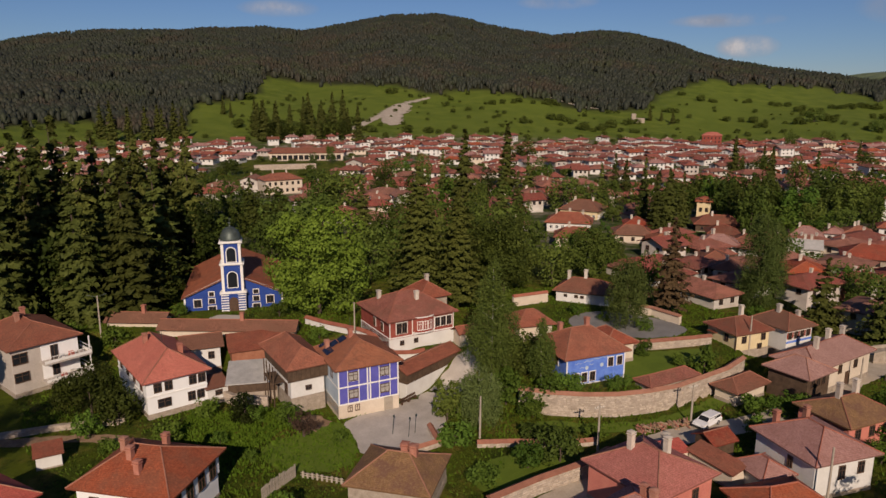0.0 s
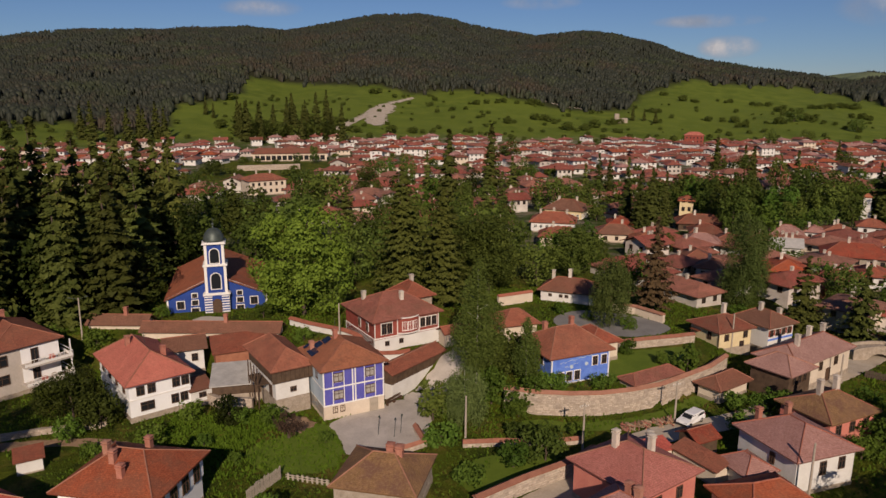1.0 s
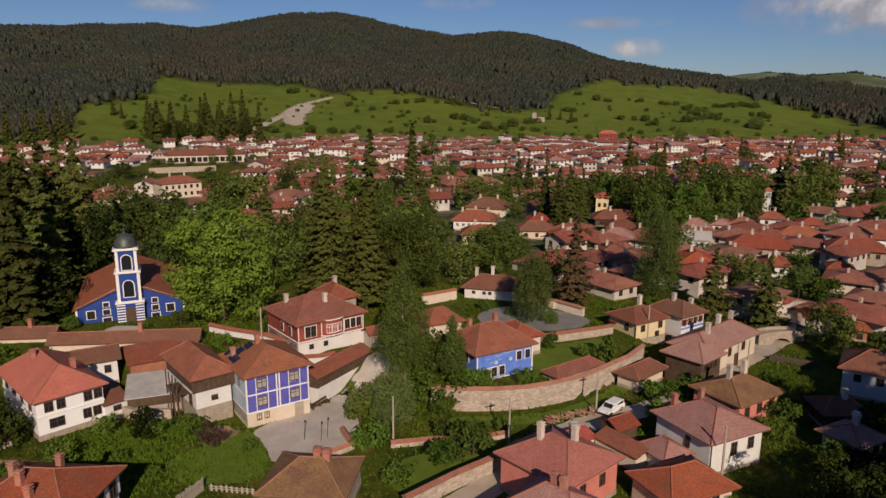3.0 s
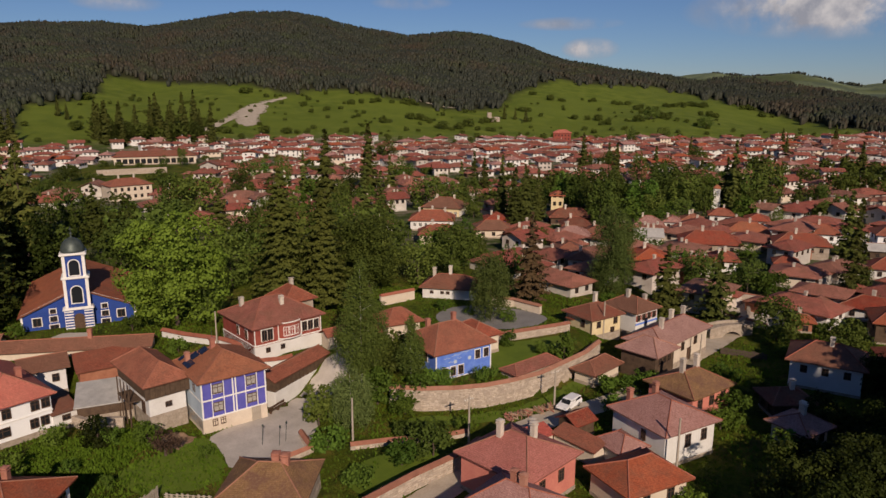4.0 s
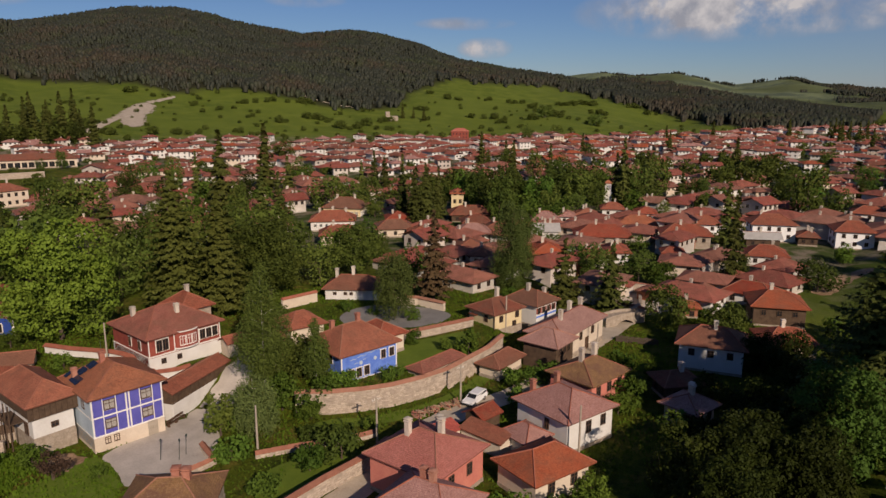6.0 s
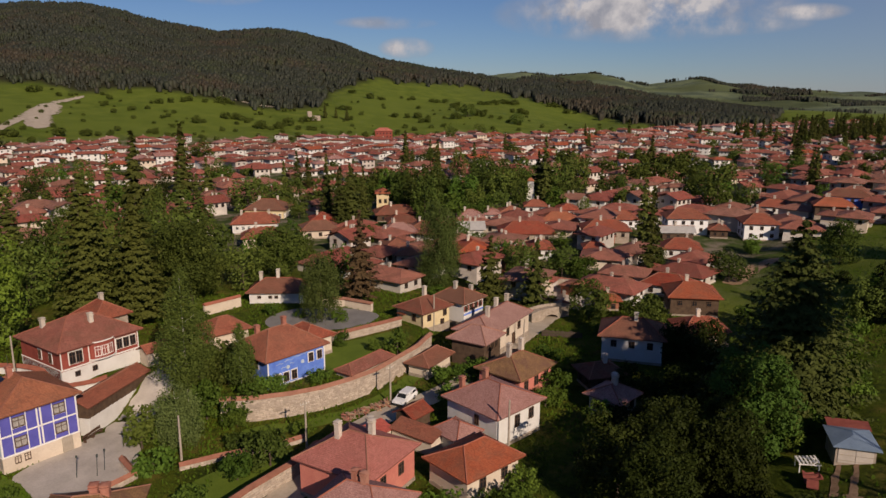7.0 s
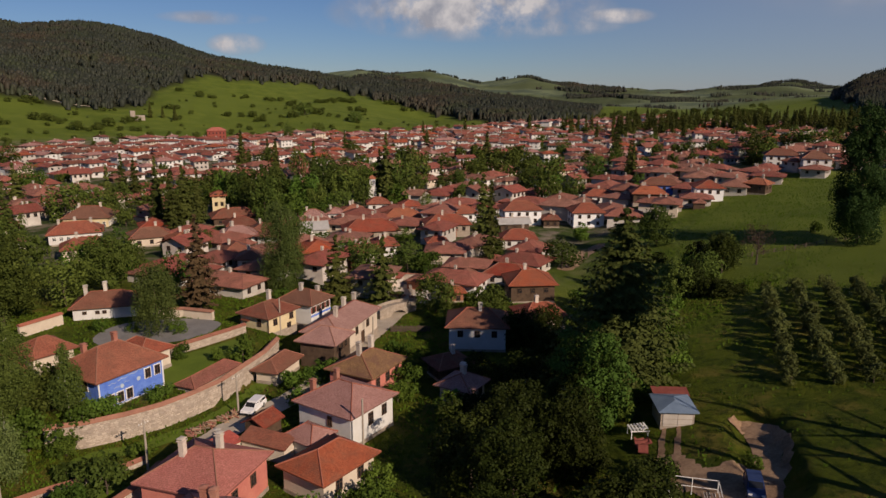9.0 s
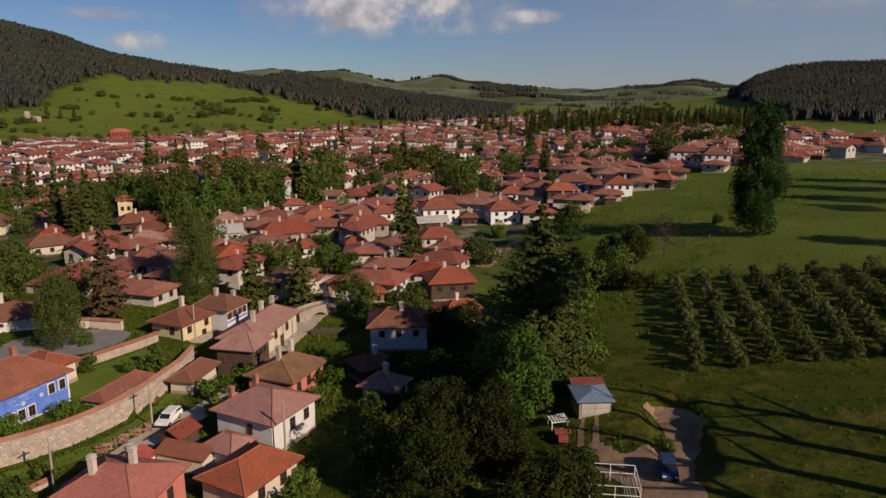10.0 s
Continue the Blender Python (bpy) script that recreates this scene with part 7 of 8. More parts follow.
taken = [(x, y, min(w / 2, 5)) for _, x, y, _, w in NEAR_TREES]


def free(x, y, gap):
    return all((x - a) ** 2 + (y - b) ** 2 > (gap + c) ** 2 for a, b, c in taken)


MEADOW_AZ, MEADOW_R = [-80, -77, -71, -66, -57, -50, -46], [375, 358, 330, 295, 228, 226, 222]     # how far out the open meadow reaches

CLEAR = [(-10.8, 2.8, 246), (-32.6, 1.6, 272), (-20.5, 1.2, 262)]      # low gardens before the yellow building, the tower and the narrow house


def scatter(stock, count, az0, az1, r0, r1, gap, size=1.0, group="trees of the town gardens"):
    done = tries = 0
    while done < count and tries < count * 30:
        tries += 1
        x, y = polar(rng_town.uniform(az0, az1), math.sqrt(rng_town.uniform(r0 * r0, r1 * r1)))
        az = math.degrees(math.atan2(-x, y))
        if az < -46 and math.hypot(x, y) < 20 + float(np.interp(az, MEADOW_AZ, MEADOW_R)):
            continue
        if any(abs(az - a) < half and math.hypot(x, y) < far for a, half, far in CLEAR):
            continue
        if free(x, y, gap):
            taken.append((x, y, gap))
            if math.hypot(x, y) > 262:
                stock_far(stock, x, y, size)
            else:
                stock_tree(stock, x, y, size, group)
            done += 1


# ---- houses of the middle distance ----
LOWER_HOUSES = [
    (88.7, 224.3, -14, 14.0, 9.0, 2.6, "wood", "brown"), (84.1, 208.2, -14, 8.4, 8.0, 2.6, "cream", "brown"), (76.7, 192.0, -17, 8.9, 8.0, 2.8, "white", "pink"), (85.4, 195.8, -24, 5.0, 7.0, 2.8, "blue", "brown"),
    (67.7, 172.0, -12, 6.4, 8.0, 2.8, "cream", "brown"), (66.8, 159.3, -33, 5.8, 7.0, 3.2, "white", "brown"), (81.3, 154.0, -16, 7.6, 9.0, 4.6, "oxblood", "orange"), (108.1, 206.0, -23, 8.1, 8.0, 2.7, "white", "pink"),
    (99.1, 188.5, -23, 7.2, 7.0, 2.6, "white", "grey"), (117.4, 208.0, -25, 5.0, 7.0, 2.8, "white", "pink"), (108.9, 172.4, -26, 15.1, 10.0, 3.6, "stone", "red"), (60.3, 191.4, -13, 6.6, 8.0, 2.8, "white", "orange"),
    (55.1, 201.6, -10, 10.3, 8.0, 2.6, "cream", "brown"), (60.3, 216.3, -11, 6.9, 7.0, 2.8, "blue", "red"),
]
SQUARE_HOUSES = [
    (102.4, 154.9, -24, 5.4, 8.0, 3.2, "white", "red"), (131.1, 187.8, -30, 10.9, 8.0, 2.8, "white", "orange"), (149.0, 179.3, -32, 9.8, 8.0, 3.3, "whitewash", "red"), (131.8, 165.1, -31, 13.0, 9.0, 3.7, "stone", "red"),
    (161.8, 163.9, -31, 12.0, 9.0, 5.3, "whitewash", "red"), (152.4, 157.4, -30, 9.0, 5.0, 2.5, "wood", "grey"), (176.9, 148.9, -36, 9.8, 9.0, 5.1, "whitewash", "red"), (167.0, 155.2, -38, 5.0, 6.0, 2.6, "wood", "brown"),
    (140.4, 142.9, -37, 9.5, 8.0, 2.8, "white", "red"), (117.1, 151.0, -30, 5.0, 5.0, 2.4, "brickwork", "red"), (124.6, 207.9, -26, 6.9, 7.0, 2.8, "white", "red"), (140.5, 216.6, -28, 7.4, 7.0, 2.8, "white", "red"),
    (146.1, 204.6, -31, 6.6, 7.0, 2.8, "white", "red"), (222.5, 153.1, -51, 12.9, 8.0, 4.0, "blue", "brown"),
]
EASTERN_HOUSES = [
    (214.3, 128.8, -47, 8.5, 9.0, 4.7, "whitewash", "red"), (230.0, 119.4, -82, 6.5, 6.0, 3.4, "wood", "orange"), (292.9, 143.7, -56, 12.7, 9.0, 5.6, "white", "brown"), (281.1, 124.6, -56, 9.7, 9.0, 6.0, "white", "brown"),
    (404.0, 112.0, -70, 20.0, 8.0, 2.8, "white", "red"), (470.6, 115.2, -71, 20.9, 9.0, 4.1, "wood", "brown"), (208.8, 148.0, -46, 11.1, 8.0, 3.6, "wood", "orange"), (214.9, 175.2, -46, 10.0, 8.0, 2.8, "white", "red"),
    (107.0, 105.0, -34, 9.4, 8.4, 4.0, "wood", "orange"), (112.0, 117.0, -56, 9.6, 7.0, 2.6, "white", "red"), (79.0, 90.0, -42, 9.8, 8.0, 4.4, "white", "brown"), (93.6, 89.0, -27, 8.0, 7.0, 3.2, "stone", "red"),
    (92.0, 113.0, -30, 4.0, 3.0, 2.2, "brickwork", "orange"), (62.5, 74.5, 20, 4.8, 4.8, 2.4, "cream", "pink"), (66.0, 82.0, -10, 5.4, 4.6, 2.4, "wood", "brown"),
]
MID_HOUSES = LOWER_HOUSES + SQUARE_HOUSES + EASTERN_HOUSES
WALL_WORD = {"white": "white plastered", "whitewash": "bright whitewashed", "cream": "cream plastered", "wood": "dark timber", "blue": "blue painted", "oxblood": "red painted", "stone": "rough grey-walled", "brickwork": "brick"}
ROOF_WORD = {"brown": "brown tile roof", "red": "red tile roof", "pink": "faded pink tile roof", "orange": "orange tile roof", "grey": "grey sheet roof"}
for n, (x, y, turn, w, d, eave, wall, roof) in enumerate(MID_HOUSES):
    r = random.Random(n + 60)
    fronts = max(2, int(w / 2.6))
    rows_of = [eave - 1.2] + ([eave - 3.4] if eave > 4.8 else [])
    house(f"{WALL_WORD[wall]} house with a {ROOF_WORD[roof]}", x, y, turn, w, d, eave, min(w, d) * 0.24 + 0.3, wall, roof, "hip" if roof != "grey" else "gable", 0.75, 0.4, "stone",
          {f: [q for z in rows_of for q in row(m, s * 0.9, z, 0.8, 0.95)] for f, m, s in (("f", fronts, w), ("l", 2, d), ("r", 2, d))}, [(r.uniform(-w * 0.3, w * 0.3), r.uniform(-0.6, 0.6)) for _ in range(r.choice((1, 1, 2)))], "cross")
    taken.append((x, y, max(w, d) * 0.5))

house("long yellow building with white-framed windows and brown roof", 49.0, 243.0, -28, 13.0, 11.0, 4.4, 3.0, "yellow", "brown", windows={"f": row(7, 12.4, 2.4, 0.8, 1.5), "r": row(6, 10.4, 2.4, 0.8, 1.5), "l": row(5, 10, 2.4)}, chimneys=[(-3, 0), (3, 1)], style="white", z=0.8)
house("white house with a dark red roof below the yellow building", 39.0, 214.0, -14, 13.0, 9.0, 3.2, 2.6, "white", "red", windows={"f": row(7, 12, 2.0, 0.8, 0.9)}, chimneys=[(-4, 0), (0, 0.5), (4, 0)], style="white")
house("red tiled house among trees", 37.0, 192.0, -10, 11.0, 8.0, 3.0, 2.2, "cream", "red", windows={"f": row(4, 10, 1.8)}, chimneys=[(-2, 0)])
house("narrow orange-yellow house among dark trees", 92.0, 246.0, -20, 4.6, 6.0, 6.6, 1.4, "yellow", "orange", windows={"f": row(2, 4, 6.8) + row(2, 4, 3.8)})
house("long white school with an arcade and grey-brown roof", -88.0, 458.0, 8, 46.0, 12.0, 4.8, 3.2, "cream", "brown", windows={"f": row(13, 44, 2.2, 2.5, 2.7)}, style="far")
house("two-storey pale house with red roof", -71.0, 306.0, 30, 16.0, 12.0, 6.4, 2.4, "cream", "red", windows={"f": row(6, 15, 4.9) + row(6, 15, 2.0), "r": row(4, 11, 4.9)}, chimneys=[(-3, 0), (3, 0)], style="far")
house("tall red-painted house at the foot of the meadow", 222.0, 588.0, -20, 15.0, 11.0, 9.0, 2.6, "oxblood", "rose", windows={"f": row(5, 14, 7.0) + row(5, 14, 4.0)}, style="far")
for x, y, rad in ((49, 243, 10), (39, 214, 9), (37, 192, 8), (92, 246, 4), (-71, 306, 11), (222, 588, 10), (-105, 456, 12), (-88, 458, 12), (-70, 460, 12), (-6, 117, 12), (-40, 140, 16), (29, 140, 9), (52, 117, 8), (61, 119, 7), (15, 118, 6), (1, 124, 6), (22, 101, 8), (60, 105, 11), (-66, 105, 10), (-34, 118, 8), (-50, 119, 8), (30, 124, 8), (76, 113, 6)):
    taken.append((x, y, rad))
stone_wall([(-106.5, 397.8), (-90, 401), (-72.5, 403.8)], 3.0, "long pale retaining wall below the school", "stone", None)


def clock_tower():
    x, y = 148.8, 233.0
    ob = empty("clock_tower", x, y, ground_z(x, y), -32)
    tagged(ob, "slim white tower among the trees", "tower")
    panel("shaft", ob, WALL["white"], (-1.5, -1.5, -1), (1.5, 1.5, 6.0), "", 0.1)
    panel("upper_stage", ob, WALL["white"], (-1.2, -1.2, 6.0), (1.2, 1.2, 9.6), "", 0.1)
    panel("cornice", ob, TRIM, (-1.65, -1.65, 5.8), (1.65, 1.65, 6.05))
    me, _ = roof_mesh(3.0, 3.0, 1.2, "hip", ROOF["orange"])
    part_mesh("roof", me, ob, (0, 0, 9.7))


clock_tower()

# Dark park of conifers beside and behind the church.
for az, r, tall in ((30.2, 158, 35), (28.8, 166, 36), (27.6, 160, 34), (26.4, 168, 33), (25.0, 162, 31), (23.6, 168, 29), (31.4, 164, 33), (22.4, 160, 27)):
    x, y = polar(az, r)
    stock_tree("spruce", x, y, 1.0, "trees of the church park", size_of=(12.5, tall))
    taken.append((x, y, 3.0))
scatter("spruce", 28, 19.5, 37, 134, 205, 2.6, 1.32, "trees of the church park")
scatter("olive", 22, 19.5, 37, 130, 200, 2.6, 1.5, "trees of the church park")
scatter("broad", 5, 10, 20, 165, 200, 3.0, 1.4, "trees of the church park")


# Trees standing between the near houses and the far town.
BELT_BROAD_EAST = [
    (12, 220, 15.1, 8.2), (8, 195, 12.5, 8.9), (54, 465, 14.0, 13.6), (44, 255, 12.7, 12.9), (52, 255, 11.1, 9.7), (61, 257, 12.4, 8.8), (-33, 235, 16.2, 13.8),
    (-10, 178, 15.3, 11.1), (-14, 172, 14.1, 10.1), (-27, 291, 7.5, 7.3), (-28, 331, 12.8, 9.7), (-9, 318, 16.4, 7.9), (-21, 167, 8.7, 7.7), (36, 272, 5.9, 6.8),
    (25, 224, 8.7, 7.5), (102, 249, 16.7, 11.9), (100, 231, 15.7, 11.1), (108, 236, 18.3, 11.5), (96, 216, 16.7, 10.5), (146, 290, 18.9, 7.8), (143, 261, 18.5, 12.0),
    (145, 254, 15.8, 12.9), (155, 259, 16.3, 13.4), (132, 248, 15.2, 12.5), (141, 241, 13.9, 12.4),
]
BELT_BROAD_WEST = [
    (142, 229, 11.2, 7.6), (158, 228, 20.7, 11.2), (182, 249, 19.2, 12.4), (167, 372, 11.9, 14.8), (240, 397, 11.6, 11.2), (277, 568, 15.7, 10.2), (321, 595, 12.6, 12.3),
    (411, 673, 13.1, 15.9), (379, 731, 13.7, 19.9), (-65, 215, 17.3, 10.3), (-77, 233, 10.5, 6.1), (-62, 197, 12.4, 7.7), (-56, 215, 9.5, 7.4), (-49, 210, 10.2, 9.9),
    (-42, 220, 11.5, 10.2), (-43, 244, 15.9, 10.3), (-39, 244, 14.8, 10.3), (-106, 290, 14.5, 12.8), (-123, 290, 10.8, 10.5), (-152, 350, 16.3, 9.5), (-108, 327, 8.8, 8.6),
    (-113, 376, 8.4, 11.4), (-59, 215, 9.5, 8.3), (-70, 439, 11.4, 7.4), (-77, 421, 8.2, 5.3),
]
BELT_FRESH = [
    (47, 341, 13.2, 12.9), (-21, 353, 12.1, 10.3), (31, 167, 9.5, 8.5), (36, 164, 12.2, 10.5), (98, 255, 14.8, 11.0), (114, 236, 12.0, 11.6), (118, 230, 13.9, 12.5),
    (104, 211, 10.7, 12.3), (119, 214, 7.1, 8.9), (111, 210, 6.9, 8.6), (114, 162, 4.9, 7.2), (44, 145, 9.4, 6.1), (88, 177, 9.9, 8.0), (-71, 193, 17.1, 12.0),
]
BELT_SPRUCE_EAST = [
    (19, 225, 17.9, 7.5), (24, 224, 17.4, 7.5), (35, 290, 17.5, 8.5), (58, 257, 17.4, 6.6), (69, 282, 19.9, 7.2), (76, 292, 17.4, 7.5), (65, 226, 22.2, 6.8),
    (65, 211, 19.9, 7.3), (69, 212, 20.5, 8.3), (-23, 198, 15.4, 9.1), (0, 290, 19.9, 7.2), (64, 223, 19.2, 6.5), (68, 223, 17.4, 5.6), (73, 226, 19.3, 6.7),
    (79, 230, 18.2, 5.9), (146, 275, 21.9, 8.8), (152, 228, 27.3, 8.8), (153, 234, 20.9, 7.9), (174, 244, 19.9, 13.3), (161, 227, 11.6, 10.1), (164, 387, 10.5, 8.5),
    (204, 335, 9.8, 9.5), (-58, 210, 15.9, 9.1), (-111, 282, 13.0, 10.1), (-142, 317, 14.9, 11.5),
]
BELT_SPRUCE_WEST = [
    (-119, 192, 14.5, 10.3), (-181, 291, 14.7, 10.0),
]
BELT_SPRUCE_VALLEY = [(300, 161, 15.5, 8.2), (305, 154, 16.4, 8.2), (365, 286, 18.4, 8.2), (253, 211, 10.9, 6.6), (359, 211, 6.9, 7.3)]
BELT_BROAD_VALLEY = [(305, 159, 17.3, 8.8), (368, 176, 13.5, 13.1), (376, 158, 12.5, 11.5), (300, 154, 12.5, 10.8), (224, 217, 11.6, 10.0), (350, 317, 7.8, 7.6), (391, 285, 6.0, 7.0), (329, 210, 11.3, 6.9), (335, 233, 8.4, 6.5), (380, 149, 9.1, 9.8)]
BELT_FRESH_VALLEY = [(373, 166, 12.5, 16.4), (370, 172, 9.1, 9.8), (234, 220, 13.3, 14.2), (308, 241, 9.7, 8.2), (285, 235, 10.7, 10.7)]
STREET_BROAD = [(97, 137, 8.6, 8.4), (158, 224, 10.0, 10.2), (192, 268, 12.7, 11.0), (201, 245, 8.8, 9.2), (69, 208, 4.7, 5.5), (206, 193, 19.3, 14.8), (218, 190, 10.8, 10.5), (368, 332, 9.7, 10.0), (132, 118, 8.1, 10.0), (324, 196, 11.0, 9.2), (337, 180, 13.0, 13.9), (307, 269, 5.1, 8.2), (408, 290, 8.3, 12.1)]
STREET_FRESH = [(101, 135, 5.8, 7.0), (93, 173, 5.0, 5.7), (161, 137, 5.3, 4.3), (273, 224, 6.6, 10.0)]
STREET_SPRUCE = [(154, 231, 22.6, 8.1), (187, 238, 11.7, 8.8), (322, 250, 16.9, 11.5)]
BELT_MIDDLE = [(-4, 156, 15, 11), (1, 166, 16, 11), (-9, 160, 14, 10), (7, 160, 15, 11), (20, 164, 14, 10), (14, 172, 15, 11), (6, 184, 14, 10), (-3, 182, 14, 10), (24, 150, 10, 8), (-16, 152, 12, 9)]
BELT = [("broad", *q) for q in STREET_BROAD] + [("fresh", *q) for q in STREET_FRESH] + [("spruce", *q) for q in STREET_SPRUCE] + [("broad", *q) for q in BELT_MIDDLE] + [("spruce", *q) for q in BELT_SPRUCE_VALLEY] + [("broad", *q) for q in BELT_BROAD_VALLEY] + [("fresh", *q) for q in BELT_FRESH_VALLEY] + [("broad", *q) for q in BELT_BROAD_EAST] + [("broad", *q) for q in BELT_BROAD_WEST] + [("fresh", *q) for q in BELT_FRESH] + [("spruce", *q) for q in BELT_SPRUCE_EAST] + [("spruce", *q) for q in BELT_SPRUCE_WEST]
for kind, x, y, h, w in BELT:
    stock_tree(kind, x, y, 1.0, size_of=(w, h))
    taken.append((x, y, min(w * 0.3, 4)))


# ---- the town ----
def town_house(seed):
    """A plastered house with a broad tiled roof, as most in the town; some have a lower wing."""
    r = random.Random(seed)
    w, d = r.uniform(7.2, 12.5), r.uniform(6.6, 9.2)
    eave = r.choice((2.5, 2.7, 2.9, 3.3, 4.6))
    rows_of = [eave - 1.15] + ([eave - 3.5] if eave > 4.6 else [])
    wins = {f: [q for z in rows_of for q in row(m, s * 0.92, z, 0.9, 1.0)] for f, m, s in (("f", 3, w), ("l", 2, d), ("r", 2, d))}
    h = house("plastered town house under a broad red tile roof", 0, 0, 0, w, d, eave, r.uniform(1.4, 2.1), r.choice(("town", "town", "town", "cream", "white")), "town", r.choice(("hip", "hip", "hip", "gable")), r.uniform(0.95, 1.35), 0.4, "town", wins,
              [(r.uniform(-2, 2), r.uniform(-0.8, 0.8))] + ([(r.uniform(1, 3), 1.0)] if r.random() < 0.4 else []), "far", z=0, group="houses of the town", chimney_h=0.9, chimney_s=0.52)
    if r.random() < 0.75:
        side, ww, wd, we = r.choice((-1, 1)), r.uniform(3.2, 5.0), r.uniform(3.6, 5.6), r.uniform(1.9, 2.4)
        u, v = side * (w / 2 + ww / 2), r.uniform(-0.25, 0.25) * d - 0.6
        panel("wing", h, WALL[r.choice(("town", "wood", "brickwork"))], (u - ww / 2, v - wd / 2, -2.5), (u + ww / 2, v + wd / 2, we), "low wing")
        me, _ = roof_mesh(ww + 0.9, wd + 0.9, r.uniform(0.8, 1.2), "hip", ROOF["town"], 0.8)
        part_mesh("wing_roof", me, h, (u, v, we + 0.08))
    return h


TOWN = [town_house(900 + k) for k in range(16)]
spots = []
cells = {}
for _ in range(60000):
    az = rng_town.uniform(-80, 34)
    edge_r = float(town_edge(az)) * rng_town.uniform(0.97, 1.03)
    r = math.sqrt(rng_town.uniform(150 ** 2, edge_r ** 2))
    x, y = polar(az, r)
    right = 0.643 * x - 0.766 * y
    if az < -46 and r < float(np.interp(az, MEADOW_AZ, MEADOW_R)):
        continue
    if az > 12 and r < 300 or (az > -12 and r < 200) or (az > 8 and r < 380 and rng_town.random() < 0.6):
        continue
    if (150 < r < 315 and -20 < az < 18 and rng_town.random() < 0.72) or (235 < r < 330 and -34 < az < -17):
        continue
    if -16.5 < az < -6 and r < 255 or (-6 < az < 0 and r < 215):       # old trees and two great houses stand here
        continue
    if -37.6 < az < -32.8 and r < 184:                # open place beyond the little bridge
        continue
    if -128 < x < -52 and 318 < y < 452:            # green below the school
        continue
    gap = (11.6 if r < 330 else 13.6) + 1.8 * math.sin(x * 0.02) * math.sin(y * 0.023)
    key = (int(x // 12), int(y // 12))
    near = [p for i in (-1, 0, 1) for j in (-1, 0, 1) for p in cells.get((key[0] + i, key[1] + j), ())]
    if any((x - a) ** 2 + (y - b) ** 2 < gap ** 2 for a, b in near) or not free(x, y, 4.5):
        continue
    if math.sin(x * 0.045 + 1.0) * math.sin(y * 0.05) > 0.55:      # gardens and squares left open
        continue
    spots.append((x, y))
    cells.setdefault(key, []).append((x, y))
spots.sort(key=lambda p: math.hypot(*p))
THINGS = 285


def street_turn(x, y, r):
    return 15 + 22 * math.sin(x * 0.011) + 20 * math.sin(y * 0.013) + math.degrees(math.atan2(-x, y)) * 0.5 + r.uniform(-14, 14) + r.choice((0, 0, 0, 90))


for n, (x, y) in enumerate(spots[:THINGS]):
    m = pose(x, y, ground_z(x, y), 0, 0, street_turn(x, y, rng_town))
    s = rng_town.uniform(0.9, 1.15)
    if n < len(TOWN):
        TOWN[n].matrix_basis = m
    else:
        copy_thing(TOWN[rng_town.randrange(len(TOWN))], m @ Matrix.Diagonal((s, s, s * rng_town.uniform(0.9, 1.1), 1)))
    taken.append((x, y, 5.0))


